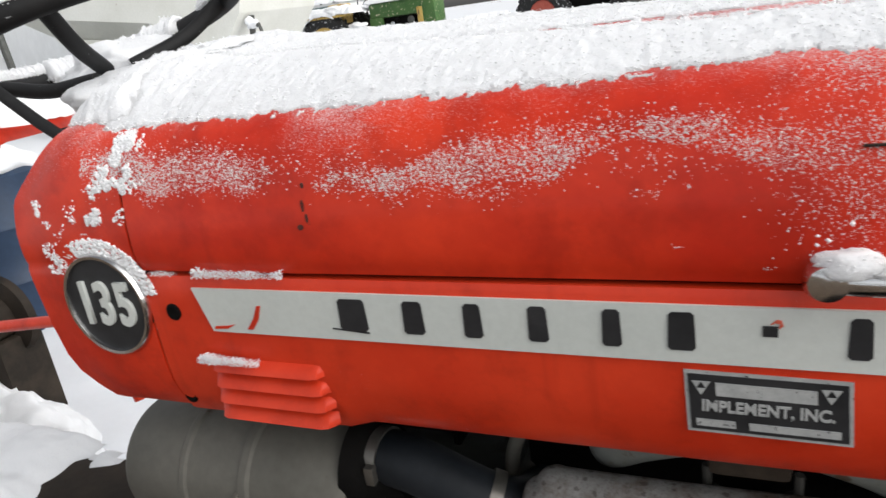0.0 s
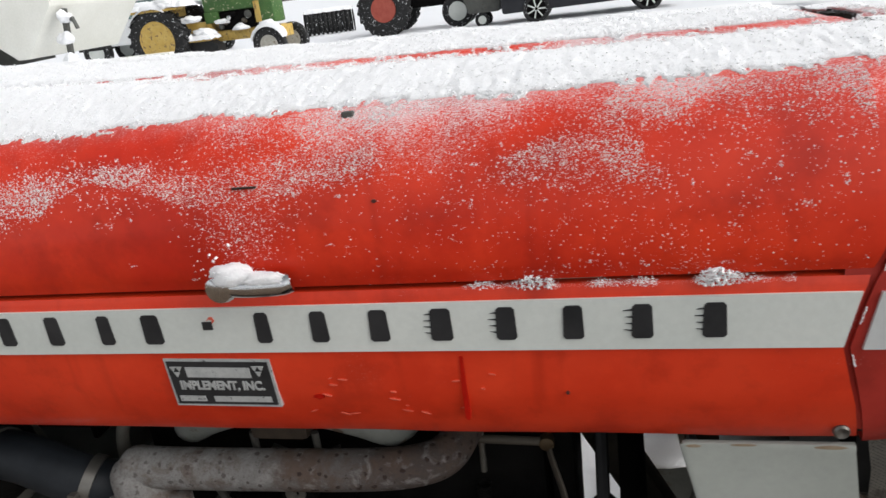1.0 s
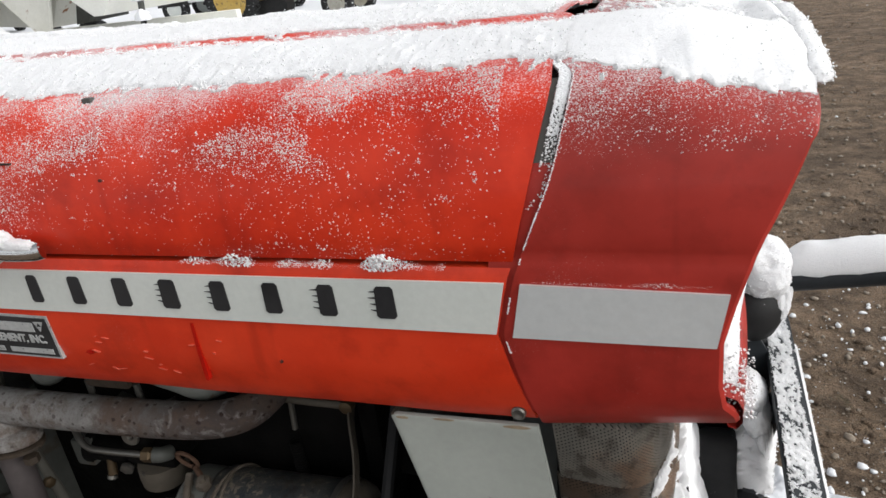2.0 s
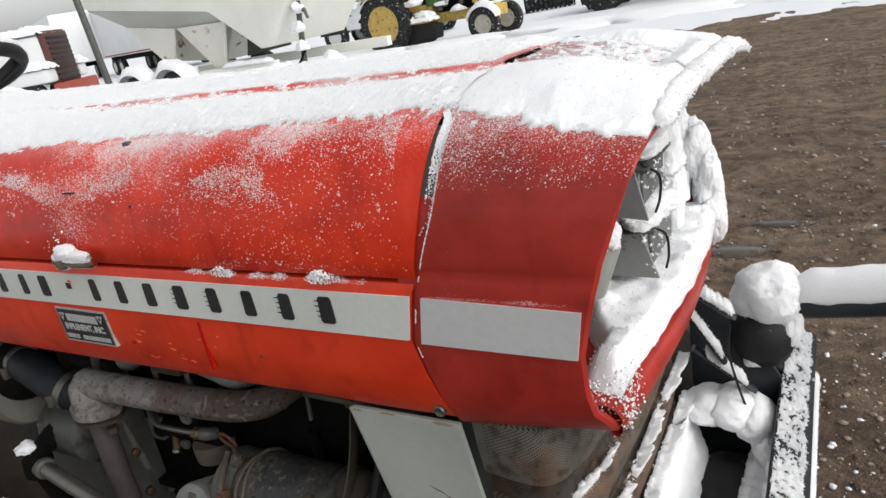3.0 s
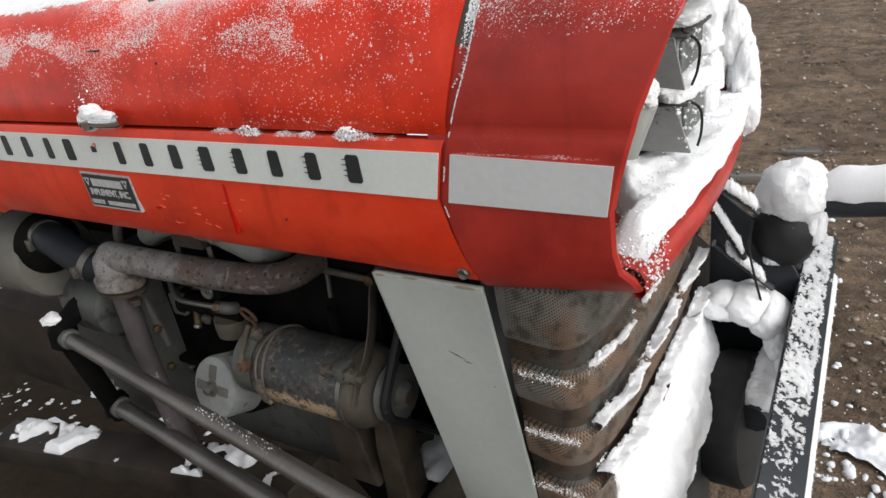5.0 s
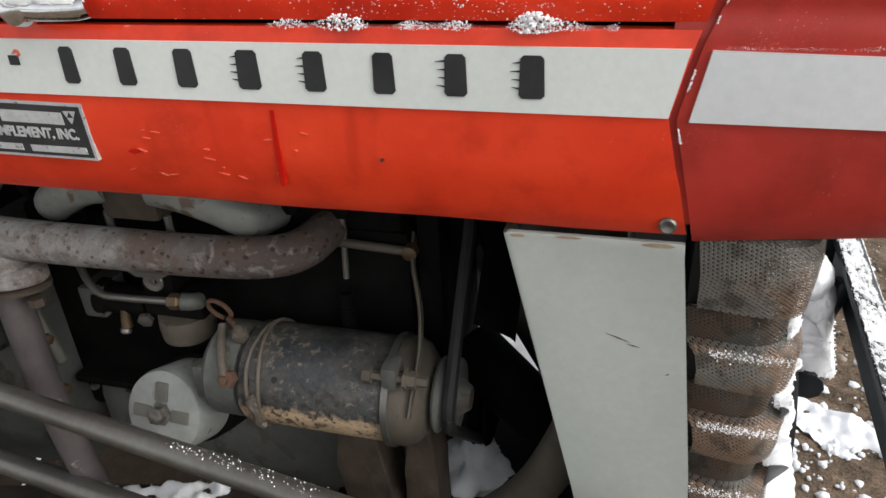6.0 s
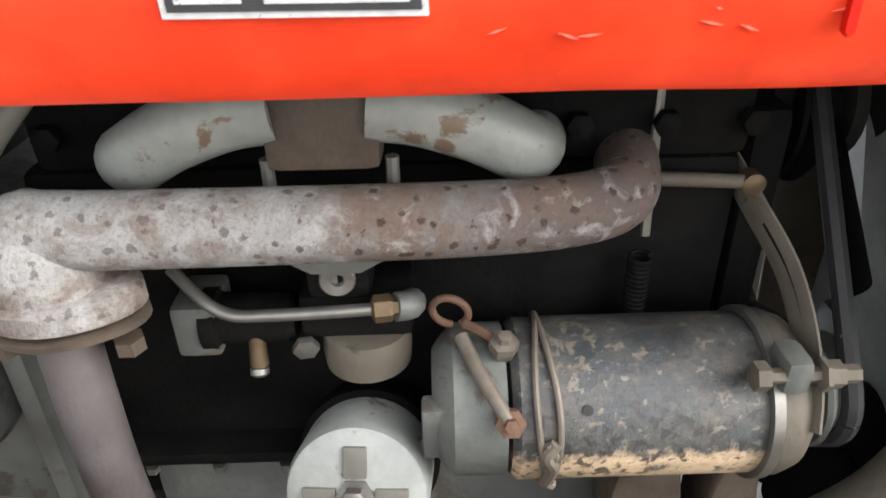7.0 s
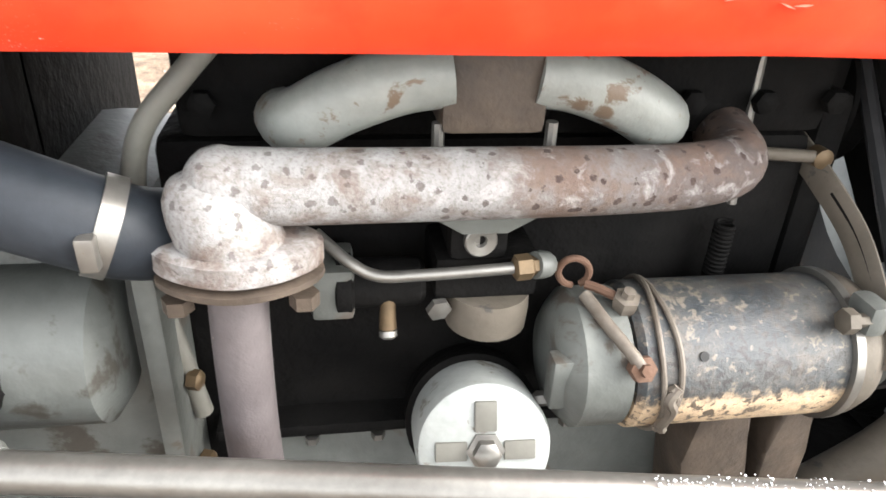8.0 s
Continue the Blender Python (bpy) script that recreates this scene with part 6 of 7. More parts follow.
snow_sheet("nose_snow", on_nose, nose_snow, 150, 340, "thick snow capping the nose cowl", grain=(2, 0.0007, 0.12))

edge = [on_nose(1.0, v)[0] for v in steps(0, 1, 160)]
edge = [p + Vector((0.002 + 0.006 * smoothstep(0.1, 0.28, p.y), 0, 0.001)) for p in edge if 0.030 < p.y < 0.462 and p.z > 1.19]
snow_on_bar("visor_snow", edge[5::6] + edge[-1:], 0.011, 0.010, 6, "snow hanging over the visor edge")

# crumbs along the nose's rear edge and in the joint
rng = random.Random(8)
pts = []
for _ in range(1300):
    z = rng.uniform(1.0, 1.237)
    y = float(np.interp(z, [q[1] for q in NOSE[3:40]], [q[0] for q in NOSE[3:40]]))
    if z < 1.12 and nz(z, 0, 0, 60) < 0.1:
        continue
    pts.append(((nose_at(0, y, z).x + rng.gauss(0.0006, 0.0003), y - 0.0004, z), rng.uniform(0.0002, 0.0006)))
for _ in range(4200):
    z = rng.uniform(1.15, 1.240) if rng.random() < 0.4 else rng.uniform(1.2, 1.241)
    y = float(np.interp(z, [q[1] for q in NOSE[3:40]], [q[0] for q in NOSE[3:40]]))
    off = rng.uniform(0.001, 0.009)
    if rng.random() < 0.05 + 0.7 * smoothstep(1.185, 1.225, z) + 0.9 * nz(z, off * 3, 0, 45):
        pts.append(((nose_at(0, y, z).x - off, y + 0.0025, z), rng.uniform(0.0004, 0.0011)))
crumbs("joint_snow", pts, "thin line of snow along the bonnet joint", ICE, "snow", rng)

# loose grains on the shoulder and flank
rng = random.Random(3)
spots = []
lo_s, hi_s = 0.0, 0.25
for _ in range(210000):
    x, s = rng.uniform(REAR - 0.05, FRONT), rng.uniform(lo_s, hi_s)
    p, q = hood_at(x, s)
    band = math.exp(-((p.z - 1.198 - 0.014 * nz(x, 1, 0, 5)) / 0.013) ** 2) * smoothstep(0.1, -0.45, x)
    clump = 2.4 * smoothstep(-0.12, 0.22, nz(x, p.z * 2, 0, 8) + 0.14 * smoothstep(-0.5, -0.65, x)) * (0.22 + smoothstep(-0.1, 0.3, nz(x, p.z * 1.5, 3, 30)))
    k = 1.9 * (0.95 * band + smoothstep(1.205, 1.24, p.z) ** 2 * 1.2 * smoothstep(-0.5, -0.15, x)) * (0.04 + clump)
    k += 0.55 * smoothstep(-0.25, 0.0, x) * smoothstep(1.19, 1.235, p.z) * (0.3 + max(0, nz(x, p.z, 6, 40)))
    k += 0.5 * math.exp(-((x + 0.44) / 0.03) ** 2) * smoothstep(1.12, 1.17, p.z)
    k += 0.07 * smoothstep(-0.45, -0.25, x) * (0.4 + max(0, nz(x, p.z, 4, 25)))
    if rng.random() < k * 0.95:
        spots.append((p + q * 0.0002, (0.00025 + 0.0006 * rng.random() ** 3) * (1 + 0.25 * smoothstep(-0.4, -0.6, x))))
# larger clusters of wet crystals
for _ in range(110):
    x, s = rng.uniform(-0.62, FRONT), rng.uniform(0.02, 0.2)
    o, q = hood_at(x, s)
    if rng.random() > 0.25 + 0.75 * smoothstep(1.13, 1.21, o.z):
        continue
    wide = rng.uniform(0.0008, 0.003)
    for _ in range(rng.randrange(4, 22)):
        p, q = hood_at(min(FRONT, x + rng.gauss(0, wide)), max(0, s + rng.gauss(0, wide * 1.2)))
        spots.append((p + q * 0.0001, 0.00025 + 0.0006 * rng.random() ** 2))
for _ in range(30000):
    k = rng.uniform(0.19, 0.30)
    u = rng.random()
    p, q = on_nose(u, k)
    if p.z > 1.12 and rng.random() < 0.9 * smoothstep(1.165, 1.235, p.z) ** 1.6 * (0.2 + max(0, nz(p.x, p.z, 2, 12) + 0.2) + max(0, nz(p.x, p.z, 2, 50))):
        spots.append((p + q * 0.0001, 0.0002 + 0.0006 * rng.random() ** 4))
crumbs("frost_grains", spots, "scattered ice grains clinging to the red paint", FROST, "snow", rng)


def seam_row(name, x0, x1, z, y, count, size, label, fine=0.6):
    pts = []
    for _ in range(count * 2):
        x = rng.uniform(x0, x1)
        k = 0.12 + max(0, 1.9 * nz(x, 7, 0, 30) + 0.35)
        if rng.random() > 2.2 * k:
            continue
        pts.append(((x, y + rng.uniform(-0.5, 0.3) * size, z + rng.uniform(-0.3, 1.0) * size * k), size * rng.uniform(0.04, 0.17) * k))
    return crumbs(name, pts, label, ICE, "snow", rng)


seam_row("seam_snow", -0.205, -0.035, 1.106, -0.001, 1100, 0.009, "crusted snow along the bonnet seam")
seam_row("seam_snow", -0.29, -0.205, 1.106, 0.0, 260, 0.006, "crusted snow along the bonnet seam")
seam_row("seam_snow", -0.955, -0.86, 1.108, -0.001, 800, 0.010, "crusted snow along the bonnet seam")
seam_row("seam_snow", -1.005, -0.975, 1.108, -0.002, 200, 0.007, "crusted snow along the bonnet seam")
seam_row("seam_snow", 0.028, 0.15, 1.095, -0.001, 260, 0.003, "crusted snow on the nose strip")
seam_row("louvre_snow", -0.968, -0.90, 1.026, -0.008, 900, 0.010, "crusted snow on the top louvre")
# lumps on the joint of the rear cowl and down to the badge
pts = []
for _ in range(5200):
    t = rng.random() ** 1.4
    z = 1.24 - 0.085 * t
    x = REAR + 0.004 + rng.gauss(0, 0.006 + 0.012 * t) - 0.05 * t * t
    if nz(x, z, 8, 60) + 0.5 * nz(x, z, 2, 140) < -0.02 + 0.2 * t:
        continue
    y = np.interp(z, [q[1] for q in HALF[1:9]], [q[0] for q in HALF[1:9]])
    pts.append(((x, y - 0.001, z), 0.0006 + 0.002 * rng.random() ** 2))
for _ in range(3500):
    x, z = rng.uniform(-1.14, -1.05), rng.uniform(1.105, 1.2)
    if nz(x, z, 3, 22) + 0.6 * nz(x, z, 4, 80) > 0.08 and z < 1.17 - 0.5 * (x + 1.1):
        y = np.interp(z, [q[1] for q in HALF[1:9]], [q[0] for q in HALF[1:9]])
        pts.append(((x, y + 0.001, z), 0.0006 + 0.002 * rng.random() ** 2))
for _ in range(900):
    a = rng.uniform(0.2, 2.0)
    r = 0.054 + rng.uniform(-0.004, 0.014)
    pts.append(((BX + r * math.cos(a), 0.0, BZ + r * math.sin(a)), 0.001 + 0.0022 * rng.random() ** 2))
crumbs("cowl_snow", pts, "wet snow clinging to the cowl and badge rim", ICE, "snow", rng)
snow_lump("catch_snow", (-0.452, -0.013, 1.127), (0.022, 0.010, 0.012), 2, "small cap of snow on the bonnet catch", 4)
snow_lump("catch_snow", (-0.425, -0.015, 1.1255), (0.022, 0.007, 0.006), 5, "small cap of snow on the bonnet catch", 4)
crumbs("catch_crust", [((-0.462 + rng.gauss(0, 0.012), -0.012 + rng.gauss(0, 0.006), 1.132 + abs(rng.gauss(0, 0.006))), 0.0006 + 0.0012 * rng.random() ** 2) for _ in range(16)], "snow crumbs on the bonnet catch", ICE, "snow", rng)


# snow in the nose opening
def on_shelf(u, v):
    y = 0.035 + 0.42 * v
    return Vector((0.095 + u * (bow(y, 0.170, 0.184) + 0.012 * smoothstep(0.12, 0.25, y) - 0.095), y, 0.996 - 0.006 * u)), Vector((0.1, 0, 1)).normalized()


snow_sheet("shelf_snow", on_shelf, lambda u, v, p: (0.034 + 0.014 * nz(p.x, p.y, 0, 14) + 0.004 * nz(p.x, p.y, 2, 60)) * smoothstep(0.0 + 0.42 * (1 - smoothstep(0.1, 0.3, v)), 0.25 + 0.45 * (1 - smoothstep(0.1, 0.3, v)), u) * (1 - (0.8 - 0.45 * smoothstep(0.2, 0.5, v)) * smoothstep(0.85, 1, u)) * smoothstep(0, 0.06, v) * (1 - smoothstep(0.94, 1, v)) + 0.004 * nz(p.x, p.y, 5, 50), 40, 150, "snow heaped in the nose opening", grain=(3, 0.0011, 0.35))
crumbs("nose_edge_snow", [((0.165 + rng.uniform(-0.02, 0.02), 0.02 + rng.random() * 0.05, 0.972 + rng.uniform(0, 0.04)), 0.0005 + 0.0013 * rng.random() ** 2) for _ in range(900)], "snow crumbs on the nose lip", ICE, "snow", rng)
for k, (o, s) in enumerate((((0.145, 0.23, 1.156), (0.03, 0.055, 0.007)), ((0.15, 0.24, 1.089), (0.03, 0.055, 0.010)), ((0.15, 0.34, 1.12), (0.020, 0.04, 0.05)), ((0.135, 0.42, 1.06), (0.020, 0.030, 0.07)), ((0.16, 0.32, 1.06), (0.012, 0.02, 0.05)), ((0.168, 0.060, 1.128), (0.010, 0.014, 0.018)))):
    snow_lump("lamp_snow", o, s, k * 3 + 1, "snow packed on the lamp boxes", 5, rough=0.4, crust=0.8)

for k, (o, s) in enumerate((((0.140, 0.450, 1.120), (0.018, 0.026, 0.036)), ((0.162, 0.452, 1.090), (0.018, 0.027, 0.042)), ((0.175, 0.452, 1.050), (0.018, 0.028, 0.046)), ((0.180, 0.450, 1.005), (0.018, 0.030, 0.038)))):
    snow_lump("cheek_snow", o, s, k * 7 + 60, "snow plastered on the far edge of the nose opening", 5, False, 0.3, 1.0)
crumbs("lens_snow", [((0.168 + rng.uniform(-0.006, 0.004), 0.175 + 0.10 * rng.random(), zc + rng.uniform(-0.022, 0.024)), 0.0007 + 0.0024 * rng.random() ** 2) for zc in (1.128, 1.060) for _ in range(110)], "flecks of snow on the lamp fronts", ICE, "snow", rng)

# ridges of snow on the grille bands
def on_ridge(k, zc, w):
    def at(u, v):
        y = 0.045 + 0.40 * u
        return Vector((0.127 + 0.002 * k - 0.014 * smoothstep(0.12, 0.045, y), y, zc + w * (2 * v - 1))), Vector((0.75, 0, 0.66))
    return at


for k, (z, w, h, gap) in enumerate(((0.861, 0.010, 0.010, 0.10), (0.789, 0.014, 0.017, -0.12), (0.722, 0.020, 0.024, -0.25))):
    snow_sheet("grille_snow", on_ridge(k, z, w), lambda u, v, p, k=k, h=h, gap=gap: h * math.exp(-((v - 0.42) / 0.24) ** 2) * smoothstep(gap - 0.15, gap + 0.2, nz(p.y, k, 4, 20) + 0.5 * nz(p.y, p.z, 7, 70)) * (1 + 0.4 * nz(p.y, p.z, 2, 45)) + 0.0022 * nz(p.y, p.z, 5, 130) + 0.0018 * nz(p.y, p.z, 9, 300) - 0.0016,
               260, 26, "broken ridge of snow on the grille", grain=(2, 0.0008, 0.1))


def on_apron(u, v):
    z = 0.725 - 0.17 * v
    return Vector((0.132 + 0.030 * v - 0.012 * smoothstep(0.15, 0.0, u), 0.060 + 0.40 * u, z)), Vector((1, 0, 0.25)).normalized()


snow_sheet("apron_snow", on_apron, lambda u, v, p: (0.016 + 0.012 * v + 0.007 * nz(p.y, p.z, 0, 16) + 0.004 * nz(p.y, p.z, 3, 50) + 0.0025 * nz(p.y, p.z, 3, 140)) * min(1, min(u, 1 - u) * 12) - 0.004 - 0.02 * smoothstep(0.75, 1.0, v), 120, 70, "snow plastered on the lower grille", grain=(2, 0.0014, 0.0))
crumbs("grille_crumbs", [((0.05 + 0.06 * rng.random(), 0.014 + rng.uniform(0, 0.006), rng.choice((0.862, 0.790, 0.790, 0.718)) + rng.gauss(0, 0.0022)), 0.0002 + 0.0007 * rng.random() ** 2) for _ in range(1300) if nz(_, 0, 0, 0.37) > -0.5], "crumbs of snow on the grille", ICE, "snow", rng)
for k, (o, s) in enumerate((((0.13, 0.06, 0.63), (0.03, 0.03, 0.03)), ((0.222, 0.50, 0.775), (0.020, 0.03, 0.020)))):
    snow_lump("front_snow", o, s, k * 5 + 2, "snow packed before the grille", 5, rough=0.22, crust=0.2)

snow_on_bar("lower_rail_snow", [(0.226, 0.345, 0.612), (0.232, 0.40, 0.618), (0.255, 0.52, 0.63)], 0.030, 0.028, 6, "thick snow along the lower rail")
for k, (p, q) in enumerate((((0.146, 0.42, 0.920), (0.203, 0.43, 0.876)), ((0.146, 0.42, 0.884), (0.188, 0.43, 0.808)), ((0.165, 0.432, 0.81), (0.215, 0.447, 0.76)))):
    snow_on_bar("brace_snow", [Vector(p).lerp(Vector(q), f) for f in steps(0, 1, 5)], 0.011, 0.010, k + 31, "snow crusted on the lamp brace")
for k, (o, s) in enumerate((((0.165, 0.44, 0.720), (0.034, 0.045, 0.022)), ((0.196, 0.44, 0.721), (0.036, 0.045, 0.026)), ((0.222, 0.44, 0.706), (0.030, 0.045, 0.030)), ((0.240, 0.44, 0.676), (0.020, 0.040, 0.038)), ((0.248, 0.43, 0.635), (0.014, 0.040, 0.040)))):
    snow_lump("bank_snow", o, s, k * 3 + 140, "smooth bank of snow between the grille and the rail", 5, False, 0.16, 0.25)

# bumper rail, lamp, pipe, rods, steering wheel
def on_rail(u, v):
    return rail_at(-0.11 + 0.71 * u, 0.03 + 0.94 * v), Vector((0.4, 0, 0.9)).normalized()


snow_sheet("rail_snow", on_rail, lambda u, v, p: 0.0018 * nz(p.x, p.y, 0, 14) + 0.0018 * nz(p.x, p.y, 3, 70) + 0.0022 * nz(p.x, p.y, 8, 230) - 0.0006 + 0.0014 * smoothstep(0.3, 0.7, u) - 0.003 * smoothstep(0.80, 0.92, v), 420, 70, "broken film of snow on the bumper rail", grain=(2, 0.0009, 0.15))
snow_on_bar("rail_edge_snow", [rail_at(y, 1.10, -0.012) for y in steps(-0.05, 0.54, 8)], 0.006, 0.008, 3, "snow along the rail flange")
snow_lump("lamp_cap_snow", (0.238, 0.505, 0.868), (0.047, 0.045, 0.044), 4, "thick cap of snow on the lamp", 5, False, 0.17, 1.5)
snow_lump("lamp_cap_snow", (0.264, 0.505, 0.832), (0.018, 0.030, 0.050), 7, "snow packed against the lamp", 5, False, 0.25, 1.2)
snow_on_bar("pipe_snow", [(0.255 + 0.16 * k, 0.507 - 0.0007 * k, 0.867 + 0.0181 * k) for k in range(11)], 0.022, 0.034, 9, "snow lying on the boom pipe", lump=0.3)
crumbs("link_snow", [((x + rng.gauss(0, 0.004), -0.0956 - 0.14 * x + rng.gauss(0, 0.0035), 0.7165 - 0.0187 * x + rng.uniform(-0.001, 0.002)), 0.0004 + 0.0009 * rng.random() ** 2) for x in (-0.42 + 0.16 * rng.random() for _ in range(200))], "snow crumbs on the drag link", ICE, "snow", rng)
for k, (o, s) in enumerate((((-0.84, 0.018, 0.752), (0.018, 0.016, 0.010)), ((-0.87, 0.065, 0.560), (0.022, 0.02, 0.014)), ((-0.07, 0.715, 0.44), (0.13, 0.035, 0.13)), ((-0.2, 0.62, 0.42), (0.08, 0.14, 0.03)), ((-1.05, 0.02, 0.80), (0.06, 0.03, 0.03)))):
    snow_lump("axle_snow", o, s, k * 4 + 3, "snow lying on the axle and steering arm", 4, rough=0.5)
snow_sheet("beam_snow", lambda u, v: (SIDE_BEAM @ Vector((-0.74 + 1.0 * u, -0.042 + 0.084 * v, 0.001)), Vector((0, 0, 1))),
           lambda u, v, p: 0.022 * smoothstep(0.10, 0.45, nz(p.x, p.y, 4, 9) + 0.35 * nz(p.x, p.y, 6, 40)) * min(1, min(v, 1 - v) * 9) ** 0.5 + 0.004 * nz(p.x, p.y, 3, 60) - 0.003,
           260, 30, "broken clumps of snow on the side beam", grain=(1, 0.0011, 0.2))
snow_lump("axle_top_snow", (-0.185, 0.20, 0.508), (0.042, 0.05, 0.028), 71, "clump of snow on the axle support", 4, rough=0.6)
swm = pose(-1.323, 0.300, 1.332, 0, -16, 0)
for k, (a0, a1) in enumerate(((-95, -20), (20, 84), (160, 195), (215, 260))):
    snow_on_bar("wheel_snow", [swm @ Vector((0.205 * math.cos(radians(a)), 0.205 * math.sin(radians(a)), 0.012)) for a in steps(a0, a1, 8)], 0.013, 0.014, k + 2, "snow on the steering wheel rim")


snow_on_bar("rim_heap", [swm @ Vector((0.20 * math.cos(radians(a)), 0.205 * math.sin(radians(a)), 0.0)) for a in steps(98, 165, 8)], 0.034, 0.026, 41, "snow heaped over the steering wheel rim", lump=0.7)
snow_lump("rim_heap", swm @ Vector((-0.06, 0.09, -0.045)), (0.10, 0.09, 0.05), 44, "snow heaped inside the steering wheel", 5, False, 0.25)


def on_cowl(u, v):
    a = u * (len(COWL_ROWS) - 1)
    b = (0.27 + 0.46 * v) * (len(COWL) - 1)
    i, j = min(int(a), len(COWL_ROWS) - 2), min(int(b), len(COWL) - 2)
    f, g = a - i, b - j
    p = (COWL_ROWS[i][j] * (1 - g) + COWL_ROWS[i][j + 1] * g) * (1 - f) + (COWL_ROWS[i + 1][j] * (1 - g) + COWL_ROWS[i + 1][j + 1] * g) * f
    return p, Vector((-0.15, -0.2 if p.y < 0.08 else 0.0, 1)).normalized()


snow_sheet("cowl_top_snow", on_cowl, lambda u, v, p: 0.030 * smoothstep(0.03, 0.08, min(p.y, 2 * MID - p.y) + 0.012 * nz(p.x, p.y, 0, 30)) * (1 - 0.5 * u) * (0.55 + 0.45 * smoothstep(0.0, 0.35, u)) * (1 + 0.25 * nz(p.x, p.y, 2, 14)) + 0.003 * nz(p.x, p.y, 5, 60) + 0.002 * nz(p.x, p.y, 5, 150) - 0.003, 70, 140, "pillow of snow on the instrument cowl", grain=(3, 0.0011, 0.2))
snow_lump("canister_snow", (-0.925, 0.036, 0.842), (0.034, 0.022, 0.020), 55, "lump of snow beside the air cleaner", 4, rough=0.4)
for k in range(9):
    a = 0.7 * k
    stem = [(-1.62 - 0.03 * k, 0.36 + 0.02 * math.sin(a), 0.40), (-1.66 - 0.025 * k + 0.05 * math.sin(a), 0.35, 0.50 + 0.02 * math.cos(a)), (-1.60 - 0.02 * k + 0.10 * math.cos(a), 0.33, 0.53 + 0.03 * math.sin(2 * a))]
    tagged(part("dead_stem", tube(smooth_line(stem, 5), 0.0035, 6), OLD_BLOCK), "dry tan weed stem caught behind the engine", "weed", group="dead stems")
snow_lump("axle_heap", (-2.72, 0.74, 0.05), (0.34, 0.16, 0.30), 15, "heap of snow below the rear axle", 5, rough=0.4)
snow_lump("hub_snow", (-1.235, 0.28, 1.248), (0.085, 0.10, 0.036), 12, "snow heaped round the steering column", 5, False, 0.2)
for y in (1.22, -0.73):
    bmr = [[(-3.1 + 0.71 * math.cos(a)), y + 0.03, 0.55 + 0.71 * math.sin(a)] for a in steps(radians(54), radians(126), 8)]
    snow_on_bar("fender_snow", bmr, 0.19, 0.04, 5 + y, "snow on the rear fender")


def on_box(x0, x1, y0, y1, z):
    return lambda u, v: (Vector((x0 + (x1 - x0) * u, y0 + (y1 - y0) * v, z)), Vector((0, 0, 1)))


snow_sheet("gearbox_snow", on_box(-2.9, -1.08, 0.14, 0.35, 0.598), lambda u, v, p: 0.03 * min(1, min(v, 1 - v) * 8) ** 0.5 + 0.03 * nz(p.x, p.y, 0, 9) + 0.008 * nz(p.x, p.y, 3, 40) - 0.05 * smoothstep(-1.75, -1.55, p.x + 0.15 * nz(p.x, p.y, 4, 12)), 90, 40, "snow lying on the gearbox top")


# ---- the yard behind: parked machinery under snow ----
YELLOW = surface("yellow_enamel", (0.48, 0.31, 0.06), (0.60, 0.43, 0.14), 0.55, 0, 6, 60, 0.2, spots=(0.16, 0.10, 0.05), spot_scale=11, spot_at=0.57)
SNOWY_RUBBER = surface("snow_caked_rubber", (0.012, 0.012, 0.013), (0.03, 0.03, 0.03), 0.7, 0, 20, 150, 0.3, spots=(0.75, 0.77, 0.8), spot_scale=16, spot_at=0.61, spec=0.2)
TYRE[0] = SNOWY_RUBBER
GREEN = surface("green_enamel", (0.035, 0.10, 0.025), (0.07, 0.15, 0.04), 0.45, 0, 3, 40, 0.2, spots=(0.55, 0.5, 0.35), spot_scale=14, spot_at=0.6)
DUSTY_RIM = surface("weathered_pale_rim", (0.30, 0.29, 0.25), (0.46, 0.45, 0.40), 0.6, 0, 9, 60, 0.3, spots=(0.12, 0.08, 0.05), spot_scale=10, spot_at=0.58)
WHITE = surface("white_vehicle_paint", (0.66, 0.67, 0.67), (0.75, 0.76, 0.76), 0.35, 0, 1.5, 40, 0.03, var=0.05)
HOPPER = surface("off_white_hopper_paint", (0.66, 0.66, 0.60), (0.76, 0.76, 0.71), 0.5, 0, 1.2, 30, 0.05, spots=(0.22, 0.09, 0.03), spot_scale=3.5, spot_at=0.69, var=0.06)
RUSTY_HOPPER = surface("rust_stained_hopper_paint", (0.62, 0.61, 0.54), (0.72, 0.71, 0.65), 0.5, 0, 1.2, 30, 0.05, spots=(0.25, 0.10, 0.03), spot_scale=2.6, spot_at=0.60, var=0.06)
OLDRED = surface("faded_red_rim", (0.30, 0.05, 0.035), (0.38, 0.09, 0.06), 0.55, 0, 8, 60, 0.2)
MAROON = surface("maroon_grille", (0.075, 0.025, 0.02), (0.12, 0.045, 0.035), 0.5, 0, 5, 40, 0.2)
ORANGE = surface("faded_orange_paint", (0.42, 0.14, 0.06), (0.52, 0.2, 0.10), 0.5, 0, 2, 30, 0.1)
DARKCAR = surface("dark_car_paint", (0.012, 0.013, 0.017), (0.022, 0.023, 0.028), 0.2, 0.2, 3, 40, 0.02)
GLASS = surface("dim_window_glass", (0.10, 0.16, 0.16), (0.16, 0.23, 0.22), 0.08, 0.0, 2, 20, 0)
DARKBLUE = surface("dark_blue_drum_paint", (0.012, 0.028, 0.06), (0.022, 0.045, 0.09), 0.5, 0, 4, 40, 0.1)
BLUE = surface("blue_drum", (0.03, 0.10, 0.30), (0.05, 0.14, 0.36), 0.45, 0, 4, 40, 0.1)


